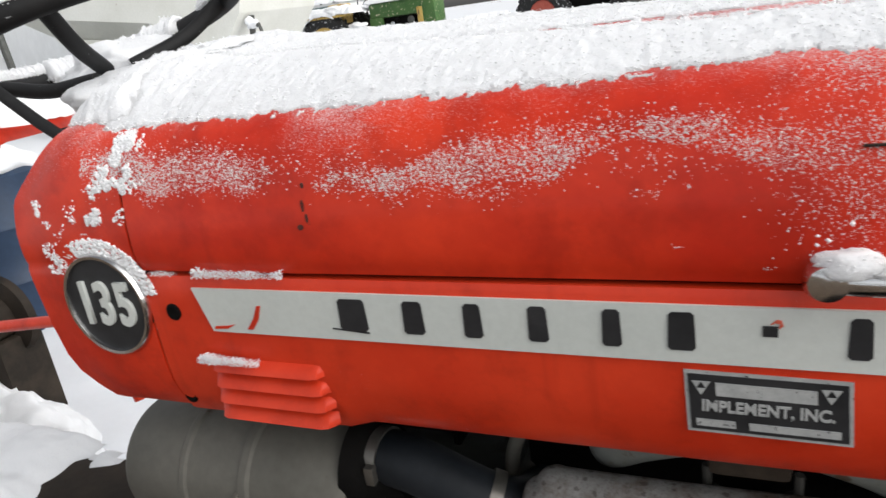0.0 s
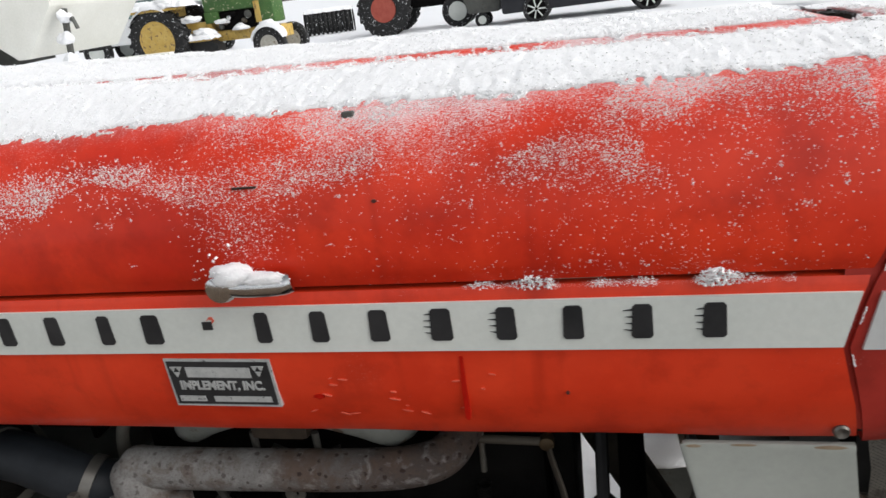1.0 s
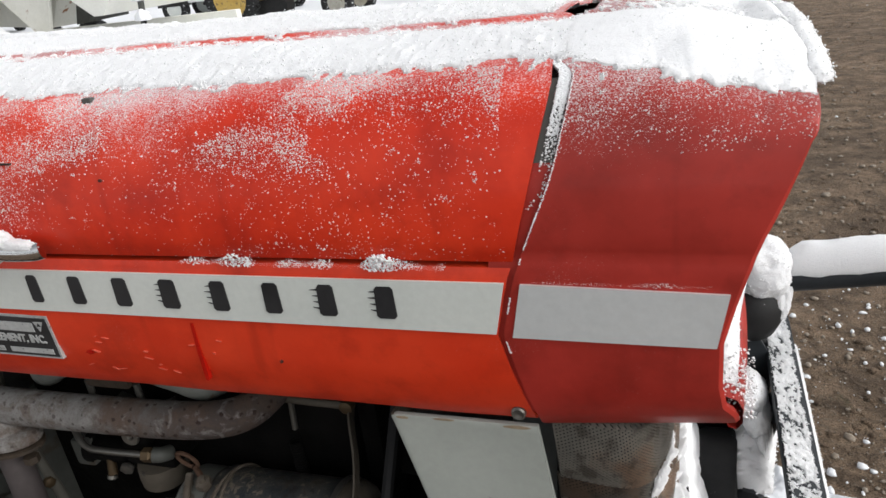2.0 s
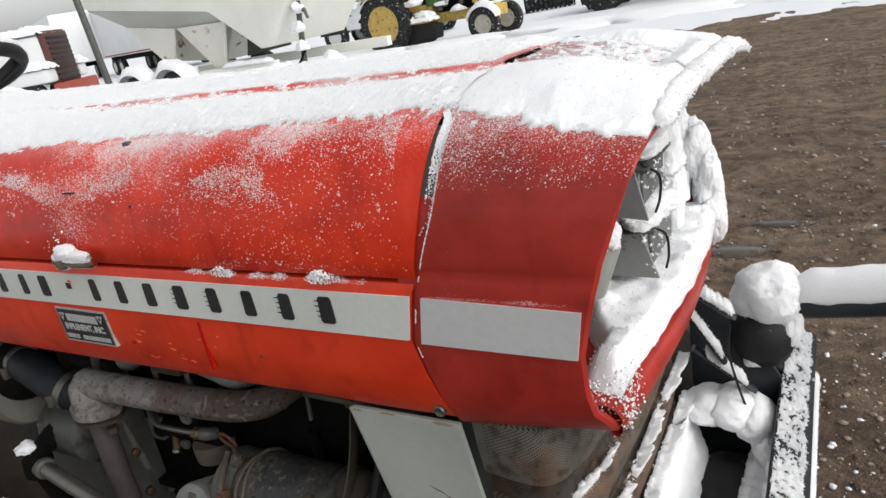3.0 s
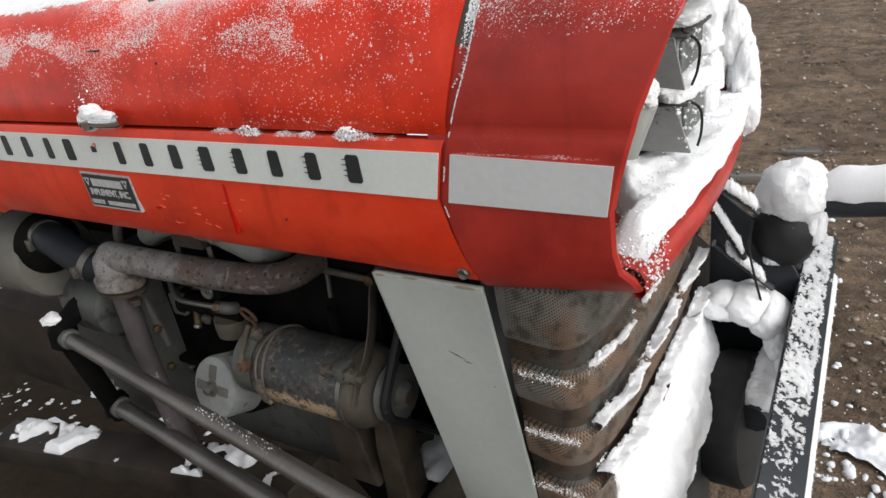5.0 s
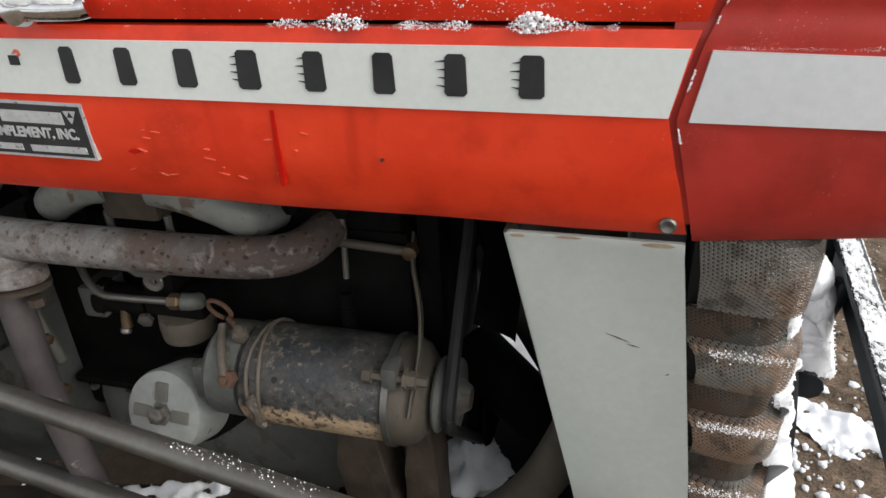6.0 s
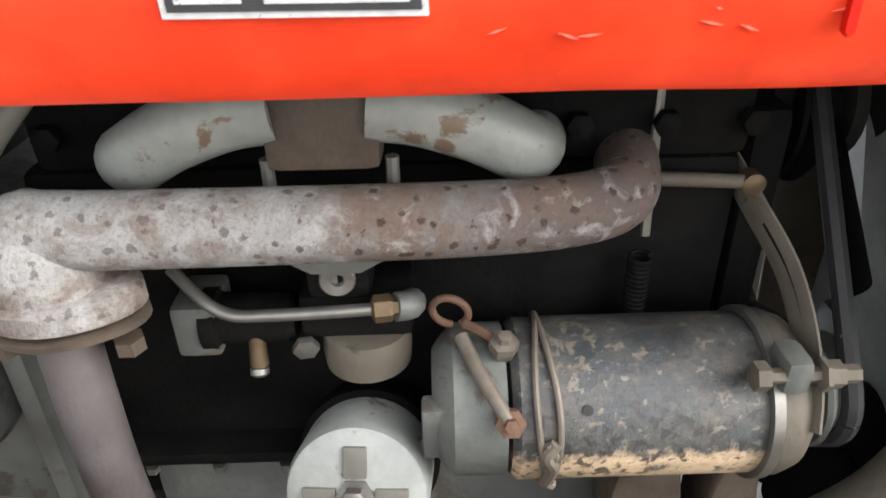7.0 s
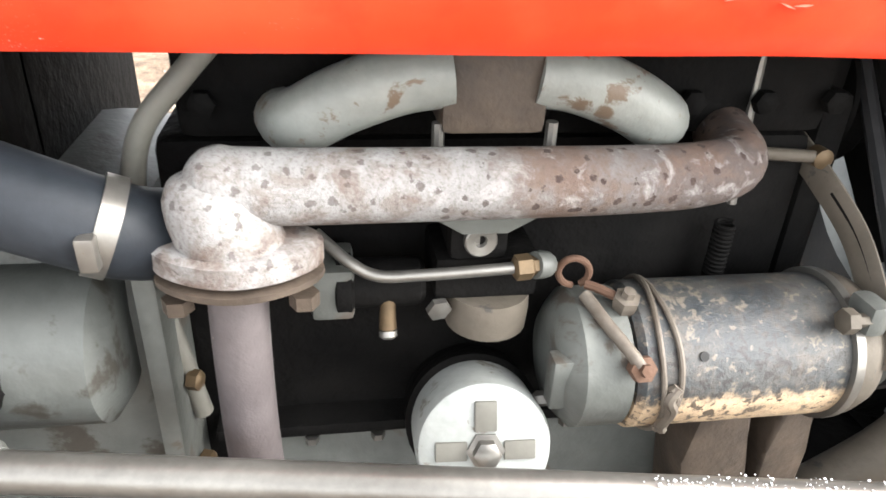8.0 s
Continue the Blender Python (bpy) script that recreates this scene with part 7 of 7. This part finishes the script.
def cap(name, parent_m, x0, x1, y0, y1, z, h, seed, label):
    """A bed of snow on a flat top, drooping at its edges."""
    def at(u, v):
        return parent_m @ Vector((x0 + (x1 - x0) * u, y0 + (y1 - y0) * v, z)), Vector((0, 0, 1))

    def deep(u, v, p):
        e = min(1, min(u, 1 - u) * 9, min(v, 1 - v) * 7)
        return h * e ** 0.5 * (1 + 0.35 * nz(p.x, p.y, seed, 2.2)) + h * 0.35 * nz(p.x, p.y, seed, 9) - 0.004
    return snow_sheet(name, at, deep, 60, 30, label)


def arch_snow(name, m, r, w, seed, label, a0=25, a1=155, depth=0.10):
    def at(u, v):
        a = radians(a0 + (a1 - a0) * u)
        q = Vector((math.cos(a), 0, math.sin(a)))
        return m @ Vector((q.x * r, (v - 0.5) * w, q.z * r)), m.to_3x3() @ q

    def deep(u, v, p):
        e = min(1, min(u, 1 - u) * 7, min(v, 1 - v) * 5)
        return depth * e ** 0.6 * (1 + 0.4 * nz(p.x, p.y, seed, 5) + 0.2 * nz(p.x, p.z, seed, 16)) - 0.003
    return snow_sheet(name, at, deep, 36, 14, label)


# green and yellow tractor
GM = pose(-10.44, 16.62, 0, 0, 0, -2)
gt = root("parked_tractor", "old green and yellow tractor parked under snow", "tractor", GM)
tyre_wheel("rear_wheel", 0.78, 0.40, 0.48, YELLOW, gt, pose(0, -0.75, 0.74), 20, "rear wheel with yellow rim")
tyre_wheel("rear_wheel", 0.78, 0.40, 0.48, YELLOW, gt, pose(0, 0.75, 0.74), 20, "rear wheel with yellow rim")
tyre_wheel("front_wheel", 0.43, 0.2, 0.23, DUSTY_RIM, gt, pose(2.9, -0.75, 0.38), 0, "front wheel with pale rim")
tyre_wheel("front_wheel", 0.43, 0.2, 0.23, DUSTY_RIM, gt, pose(2.85, 0.68, 0.38), 0, "front wheel with pale rim")
part("chassis", box(0.3, 3.0, -0.18, 0.18, 0.55, 0.80, 0.03), YELLOW, gt)
part("rear_axle", tube([(0, -0.6, 0.74), (0, 0.6, 0.74)], 0.14, 12), YELLOW, gt)
part("front_axle", tube([(2.65, -0.62, 0.42), (2.65, 0.62, 0.42)], 0.06, 10), YELLOW, gt)
part("gearbox", box(-0.3, 1.2, -0.28, 0.28, 0.62, 1.05, 0.05), YELLOW, gt)
part("engine", box(1.35, 2.35, -0.22, 0.22, 0.80, 1.24, 0.03), BLOCK, gt)
for k in range(7):
    part("engine_fitting", lathe([(0.03, 0), (0.06, 0.02), (0.06, 0.10), (0.03, 0.12)], (1.45 + 0.13 * k, -0.23, 0.88 + 0.09 * (k * 5 % 4)), (0, -1, 0.2), 10), (CASTING, DUSTY, CHROME, BLOCK)[k % 4], gt)
part("bonnet", box(1.05, 2.85, -0.3, 0.3, 1.24, 1.62, 0.08), GREEN, gt, "green bonnet")
part("side_panel", box(1.05, 1.42, -0.31, 0.31, 1.0, 1.26, 0.02), GREEN, gt)
part("nose", box(2.5, 2.92, -0.31, 0.31, 0.86, 1.55, 0.05), GREEN, gt, "green and yellow nose")
part("nose_stripe", box(2.42, 2.58, -0.32, 0.32, 0.90, 1.40, 0.02), YELLOW, gt)
part("lamp", lathe([(0.05, 0), (0.09, 0.02), (0.09, 0.06), (0.02, 0.08)], (2.25, -0.30, 1.12), (0, -1, 0), 18), CASTING, gt)
part("weight_bracket", box(2.75, 3.05, -0.35, 0.35, 0.50, 0.78, 0.02), YELLOW, gt)
part("fender", box(-0.55, 0.75, -0.95, -0.55, 1.42, 1.48, 0.02), YELLOW, gt)
part("step", box(0.75, 1.3, -0.75, -0.3, 0.62, 0.66, 0.01), YELLOW, gt)
part("tool_linkage", prism([(0.5, 0.12), (1.45, 0.2), (1.5, 0.5), (1.1, 0.72), (0.6, 0.66)], "xz", -0.72, -0.34, 0.03), BLACK, gt, "black linkage under the step")
part("seat", box(-0.2, 0.25, -0.25, 0.25, 1.25, 1.75, 0.06), YELLOW, gt)
part("steering_wheel", tube([(0.75 + 0.2 * math.cos(a) * 0.5, 0.2 * math.sin(a), 1.8 + 0.2 * math.cos(a)) for a in (2 * math.pi * k / 24 for k in range(25))], 0.015, 8, caps=False), BLACK, gt)
cap("tractor_snow", GM, 0.95, 2.95, -0.36, 0.36, 1.62, 0.14, 1, "deep snow on the parked tractor's bonnet")
cap("tractor_snow", GM, -0.7, 0.95, -0.98, 0.9, 1.48, 0.18, 2, "deep snow on the parked tractor's fenders")
cap("tractor_snow", GM, 0.7, 1.4, -0.8, -0.28, 0.66, 0.10, 3, "deep snow on the parked tractor's step")
for x, y, z, r, w in ((0, -0.75, 0.74, 0.76, 0.46), (2.9, -0.75, 0.38, 0.42, 0.26)):
    arch_snow("wheel_cap_snow", GM @ pose(x, y, z), r, w, x + 2, "snow cap on the wheel", 20 if x else 60, 165 if x else 150, 0.10)

for k, (x, y, z, s) in enumerate(((-0.35, -0.72, 1.52, 0.26), (0.35, -0.7, 1.52, 0.3), (0.85, -0.62, 1.12, 0.2), (1.05, -0.5, 0.80, 0.22), (1.5, -0.3, 1.0, 0.14), (2.0, -0.35, 0.82, 0.16), (2.7, -0.3, 0.82, 0.2), (0.6, -0.6, 0.72, 0.2))):
    snow_lump("tractor_snow_lump", GM @ Vector((x, y, z)), (s * 1.25, s * 0.8, s * 0.6), k + 90, "lump of snow on the parked tractor", 4, True, 0.45)

# white pickup truck
PM = pose(-15.25, 20.6, 0, 0, 0, 2)
pk = root("pickup_truck", "white pickup truck parked under snow", "truck", PM)
outline = [(-2.2, 0.62), (-2.2, 1.15), (-2.1, 1.25), (0.9, 1.28), (1.2, 1.30), (1.75, 1.9), (3.0, 1.9), (3.4, 1.3), (4.3, 1.2), (4.4, 0.6)]
part("body", prism(outline, "xz", -0.95, 0.95, 0.05), WHITE, pk)
for x in (0.05, 3.4):
    arch = [(x + 0.58 * math.cos(a), 0.55 + 0.58 * math.sin(a)) for a in steps(0, math.pi, 16)]
    part("wheel_arch", prism(arch, "xz", -0.962, -0.80), CORE, pk)
    tyre_wheel("wheel", 0.47, 0.27, 0.26, SILVER, pk, pose(x, -0.84, 0.46), 0, "dark tyre on a pale steel rim")
    tyre_wheel("wheel", 0.47, 0.27, 0.26, SILVER, pk, pose(x, 0.84, 0.46), 0, "dark tyre on a pale steel rim")
    arch_snow("wheel_snow_cap", PM @ pose(x, -0.86, 0.46), 0.46, 0.3, x, "snow on the truck wheel", 30, 110, 0.06)
part("side_window", prism([(1.3, 1.34), (1.8, 1.82), (2.9, 1.82), (3.2, 1.34)], "xz", -0.965, -0.94), GLASS, pk)
part("bumper", box(-2.35, -2.2, -0.9, 0.9, 0.55, 0.75, 0.03), CHROME, pk)
part("trim_line", box(-2.15, 0.9, -0.965, -0.95, 1.05, 1.10, 0.004), CASTING, pk)
cap("truck_snow", PM, -2.2, 1.2, -1.0, 1.0, 1.26, 0.18, 4, "snow on the truck's bed")
cap("truck_snow", PM, 1.6, 3.1, -0.98, 0.98, 1.9, 0.15, 5, "snow on the truck's roof")
cap("truck_snow", PM, 3.3, 4.4, -0.95, 0.95, 1.25, 0.13, 6, "snow on the truck's bonnet")

# jack post and drawbar beside the hopper
jk = root("jack_post", "snow-crusted trailer jack post with drawbar", "jack", pose(-7.75, 9.25, 0))
part("post", tube([(-0.24, 0, 0), (0, 0, 1.6)], 0.05, 10), CASTING, jk)
part("crank", tube([(0, 0, 1.4), (0.18, -0.1, 1.45), (0.22, -0.1, 1.3)], 0.03, 8), CASTING, jk)
part("drawbar", tube([(-2.4, -0.3, 0.40), (0.1, -0.1, 0.34)], 0.05, 10), CASTING, jk)
part("chain", tube(smooth_line([(-0.5, -0.2, 0.5), (-0.25, -0.1, 0.55), (0, 0, 0.9)]), 0.02, 6), BLOCK, jk)
snow_on_bar("drawbar_snow", [(-10.05, 8.95, 0.44), (-8.75, 9.1, 0.39), (-7.7, 9.15, 0.36)], 0.07, 0.08, 4, "snow on the drawbar")
for k, z in enumerate((0.5, 0.85, 1.15, 1.45)):
    snow_lump("jack_snow", (-7.99 + 0.15 * z + 0.05 * (k % 2), 9.2, z), (0.11, 0.10, 0.12), k + 20, "snow clinging to the jack post", 3, rough=0.6)

# grain hopper trailer
HM = pose(-9.6, 10.1, 0, 0, 0, 0)
hp = root("hopper_trailer", "off-white grain hopper trailer with rust stains, snow on its fenders", "trailer", HM)
part("upper_box", prism([(-3.25, 2.18), (0.0, 1.73), (1.02, 0.95), (1.22, 0.95), (1.82, 1.65), (2.2, 2.7), (2.2, 3.4), (-3.6, 3.4)], "xz", -1.1, 1.1, 0.015), HOPPER, hp)
bm, _ = grid([[Vector((-3.25, -1.09, 2.18)), Vector((-1.6, -1.09, 1.95)), Vector((0.0, -1.09, 1.73))], [Vector((-2.58, -0.82, 1.74)), Vector((-1.25, -0.82, 1.56)), Vector((0.08, -0.82, 1.51))]])
bmesh.ops.solidify(bm, geom=bm.faces[:], thickness=0.012)
part("sloping_floor", bm, HOPPER, hp)
part("discharge_chute", prism([(-2.45, 1.72), (-0.1, 1.5), (-0.5, 0.82), (-1.9, 0.95)], "xz", -0.45, 0.75, 0.02), RUSTY_HOPPER, hp)
for poly in ([(-2.58, 1.735), (-1.25, 1.555), (-1.52, 0.86), (-1.63, 0.86)], [(-1.20, 1.55), (0.06, 1.505), (-0.19, 0.72), (-0.42, 0.72)]):
    part("side_gusset", prism(poly, "xz", -0.85, -0.82), RUSTY_HOPPER, hp, "tapering side gusset with a rusty foot")
part("corner_post", tube([(0.09, -0.84, 1.74), (0.07, -0.84, 1.5), (-0.20, -0.84, 0.70)], 0.035, 6), RUSTY_HOPPER, hp)
# dark iron on this brace paints the shade behind the pale cone
part("cross_brace", prism([(0.10, 1.46), (1.0, 0.95), (1.0, 0.90), (-0.12, 0.82)], "xz", -0.30, -0.27), CASTING, hp, "brace behind the cone, its shade put into a dark colour")
part("frame_rail", box(-2.9, 1.2, -1.06, -0.9, 0.54, 0.72, 0.02), HOPPER, hp)
part("frame_rail", box(-2.9, 2.3, 0.9, 1.06, 0.54, 0.72, 0.02), HOPPER, hp)
for x in (-2.30, -1.18):
    tyre_wheel("wheel", 0.42, 0.25, 0.22, SILVER, hp, pose(x, -1.2, 0.41), 0, "trailer wheel")
    tyre_wheel("wheel", 0.42, 0.25, 0.22, SILVER, hp, pose(x, 1.2, 0.41), 0, "trailer wheel")
    arch_snow("fender_cap_snow", HM @ pose(x, -1.22, 0.41), 0.47, 0.36, x, "snow on the trailer fender", 5, 175, 0.14)
for x in (-2.6, -1.3):
    part("box_seam", box(x - 0.02, x + 0.02, -1.112, -1.095, 2.25, 3.35, 0.004), HOPPER, hp)
part("latch", box(-2.0, -1.96, -1.13, -1.09, 2.35, 2.5, 0.005), BLOCK, hp)
snow_on_bar("rail_top_snow", [(-9.7, 9.1, 0.73), (-9.1, 9.1, 0.73), (-8.45, 9.1, 0.72)], 0.10, 0.07, 2, "snow on the trailer rail")

for k in range(6):
    snow_lump("hitch_snow", (-8.9 + 0.34 * k, 9.0 + 0.1 * (k % 2), 0.22), (0.34, 0.28, 0.26 + 0.08 * (k % 3)), k + 130, "snow drifted over the trailer hitch", 4, rough=0.4)

# highway truck with a maroon grille
TM = pose(-22.4, 11.8, 0, 0, 0, 30)
tk = root("old_truck", "old orange and white truck with a maroon grille under snow", "truck", TM)
part("cab", box(-2.2, 0.2, -1.1, 1.1, 0.9, 4.0, 0.12), WHITE, tk)
part("cab_stripe", box(-2.1, 0.25, -1.12, -1.09, 1.9, 2.25, 0.01), ORANGE, tk, "faded orange stripe")
part("cab_window", prism([(-1.9, 2.3), (-0.1, 2.3), (-0.25, 3.4), (-1.8, 3.4)], "xz", -1.13, -1.09), GLASS, tk)
part("windscreen", box(0.18, 0.24, -0.95, 0.95, 2.3, 3.4, 0.01), GLASS, tk)
part("bonnet", box(0.2, 2.3, -0.75, 0.75, 1.0, 2.2, 0.15), WHITE, tk)
part("grille_frame", box(2.25, 2.45, -0.72, 0.72, 0.75, 2.3, 0.08), MAROON, tk, "maroon slatted grille")
for k in range(9):
    part("grille_slat", box(2.44, 2.50, -0.6, 0.6, 0.85 + 0.15 * k, 0.92 + 0.15 * k, 0.01), RAIL, tk)
part("fender", box(1.0, 2.5, -1.2, -0.7, 0.85, 1.25, 0.12), WHITE, tk)
part("fender", box(1.0, 2.5, 0.7, 1.2, 0.85, 1.25, 0.12), WHITE, tk)
part("bumper", box(2.5, 2.7, -1.2, 1.2, 0.45, 0.8, 0.04), OLDRED, tk)
for y in (-1.0, 1.0):
    tyre_wheel("wheel", 0.5, 0.28, 0.28, SILVER, tk, pose(1.7, y, 0.49), 0, "truck wheel")
    tyre_wheel("wheel", 0.5, 0.28, 0.28, SILVER, tk, pose(-1.4, y, 0.49), 0, "truck wheel")
cap("old_truck_snow", TM, 0.2, 2.45, -0.8, 0.8, 2.22, 0.22, 7, "snow on the old truck's bonnet")
cap("old_truck_snow", TM, 0.95, 2.6, -1.25, -0.65, 1.25, 0.2, 8, "snow on the old truck's fender")
cap("old_truck_snow", TM, 0.95, 2.6, 0.65, 1.25, 1.25, 0.2, 9, "snow on the old truck's fender")
ps = root("leaning_beam", "grey steel beam leaning among the parked trucks", "beam", pose(-18.5, 13.0, 0))
part("beam", tube([(0, 0, 0), (-0.4, 0, 5.0)], 0.10, 8), CASTING, ps)

# trailers far behind, white
for k, (x, y, w, h, a) in enumerate(((-33, 27, 12, 3.9, -20), (-46, 30, 14, 4.0, -25))):
    bt = root("box_trailer", "long white box trailer parked far behind", "trailer", pose(x, y, 0, 0, 0, a))
    part("box", box(-w / 2, w / 2, -1.25, 1.25, 1.1, h, 0.03), WHITE, bt)
    part("underframe", box(-w / 2 + 0.5, w / 2 - 0.5, -1.0, 1.0, 0.85, 1.1, 0.02), BLOCK, bt)
    part("marker_strip", box(-w / 2 + 0.3, w / 2 - 0.3, -1.262, -1.25, 1.15, 1.22, 0.002), OLDRED, bt)
    for dx in (-w / 2 + 1.2, -w / 2 + 2.4, w / 2 - 2.5):
        for y in (-1.0, 1.0):
            tyre_wheel("wheel", 0.5, 0.3, 0.28, SILVER, bt, pose(dx, y, 0.49), 0, "trailer wheel")

# tractor with red rims
RM = pose(-5.85, 20.75, 0, 0, 0, 3)
rt = root("parked_tractor", "dark tractor with red wheel rims parked under snow", "tractor", RM)
for y in (-0.8, 0.8):
    tyre_wheel("rear_wheel", 0.76, 0.42, 0.36, OLDRED, rt, pose(0, y, 0.74), 20, "rear wheel with red rim")
    tyre_wheel("front_wheel", 0.46, 0.24, 0.26, SILVER, rt, pose(2.1, y, 0.46), 0, "front wheel")
    arch_snow("wheel_cap_snow", RM @ pose(0, y, 0.74), 0.72, 0.46, y + 7, "snow cap on the wheel", 40, 140, 0.08)
part("chassis", box(-0.4, 2.6, -0.3, 0.3, 0.65, 1.1, 0.04), BLOCK, rt)
part("axle", tube([(0, -0.7, 0.74), (0, 0.7, 0.74)], 0.12, 12), BLOCK, rt)
part("front_axle", tube([(2.1, -0.75, 0.46), (2.1, 0.75, 0.46)], 0.08, 10), BLOCK, rt)
part("front_support", box(1.9, 2.3, -0.2, 0.2, 0.42, 0.7, 0.02), BLOCK, rt)
part("bonnet", box(0.9, 2.7, -0.33, 0.33, 1.1, 1.65, 0.08), OLDRED, rt)
cap("tractor_snow", RM, 0.8, 2.8, -0.4, 0.4, 1.65, 0.16, 12, "deep snow on the parked tractor's bonnet")

# corrugated roll, cart, dark car
CMX = pose(-9.1, 24.4, 0, 0, 0, 16)
cr = root("corrugated_roll", "black ribbed roller half buried in snow", "roller", CMX)
pts = [(-0.8 + 1.6 * k / 60, 0, 0.42) for k in range(61)]
part("drum", tube(pts, [0.36 + 0.06 * (k % 6 < 3) for k in range(61)], 20), SNOWY_RUBBER, cr)
for x in (-0.84, 0.84):
    part("end_disc", lathe([(0.42, 0), (0.42, 0.03), (0.05, 0.05)], (x, 0, 0.42), (math.copysign(1, x), 0, 0), 24), BLOCK, cr)
cap("roller_snow", CMX, -0.9, 0.9, -0.3, 0.34, 0.76, 0.12, 15, "snow on the ribbed roller")
ct = root("yard_cart", "small grey cart half covered with snow", "cart", pose(-2.9, 19.4, 0))
part("tub", prism([(-0.5, 0.85), (0.6, 0.85), (0.45, 0.38), (-0.35, 0.38)], "xz", -0.4, 0.4, 0.03), CASTING, ct)
tyre_wheel("wheel", 0.2, 0.1, 0.11, SILVER, ct, pose(0, -0.35, 0.2), 0, "cart wheel")
tyre_wheel("wheel", 0.2, 0.1, 0.11, SILVER, ct, pose(0, 0.35, 0.2), 0, "cart wheel")
part("handle", tube([(0.5, 0, 0.7), (1.1, 0, 0.9)], 0.03, 8), CASTING, ct)
cap("cart_snow", pose(-2.9, 19.4, 0), -0.55, 0.6, -0.42, 0.42, 0.85, 0.12, 16, "snow heaped on the cart")
DM = pose(-1.4, 19.4, 0)
dc = root("parked_car", "dark car with alloy wheels parked under snow", "car", DM)
part("body", prism([(-0.9, 0.30), (-0.95, 0.75), (-0.6, 1.0), (0.6, 1.05), (1.2, 1.5), (2.9, 1.5), (3.5, 1.0), (3.6, 0.35)], "xz", -0.88, 0.88, 0.06), DARKCAR, dc)
part("side_window", prism([(0.9, 1.08), (1.3, 1.42), (2.8, 1.42), (3.2, 1.08)], "xz", -0.90, -0.87), GLASS, dc)
for x in (-0.02, 2.75):
    for y in (-0.8, 0.8):
        wh = tyre_wheel("wheel", 0.36, 0.22, 0.25, BLOCK, dc, pose(x, y, 0.355), 0, "alloy wheel")
        for k in range(7):
            a = 2 * math.pi * k / 7
            part("spoke", tube([(0.04 * math.cos(a), -0.10, 0.04 * math.sin(a)), (0.235 * math.cos(a), -0.09, 0.235 * math.sin(a))], 0.02, 6), SILVER, wh)
cap("car_snow", DM, -0.95, 0.7, -0.9, 0.9, 1.02, 0.12, 17, "snow on the dark car's bonnet")
cap("car_snow", DM, 1.15, 2.95, -0.85, 0.85, 1.5, 0.14, 18, "snow on the dark car's roof")

# blue drums
bd = root("blue_drum", "dark blue steel drum standing in the snow", "drum", pose(-4.1, 1.85, 0.0))
part("shell", lathe([(0.26, 0), (0.28, 0.02), (0.28, 0.27), (0.295, 0.29), (0.28, 0.31), (0.28, 0.55), (0.295, 0.57), (0.28, 0.59), (0.28, 0.82), (0.25, 0.84)], (0, 0, 0), (0, 0, 1), 28), DARKBLUE, bd)
snow_lump("drum_snow", (-4.1, 1.85, 0.86), (0.27, 0.27, 0.10), 33, "cap of snow on the drum", 4)
bd = root("blue_drum", "blue plastic drum standing in snow", "drum", pose(-21.6, 11.0, 0.0))
part("shell", lathe([(0.26, 0), (0.28, 0.02), (0.28, 0.3), (0.295, 0.32), (0.28, 0.34), (0.28, 0.6), (0.295, 0.62), (0.28, 0.64), (0.28, 0.86), (0.25, 0.88)], (0, 0, 0), (0, 0, 1), 28), BLUE, bd)
# bank of snow with brush beyond the machines
for k in range(14):
    snow_lump("snow_bank", (-16 + 2.6 * k, 15.2 + 1.3 * nz(k, 0, 0, 2), 0.02), (1.8, 0.9, 0.16), k + 40, "low bank of ploughed snow", 3, rough=0.4)
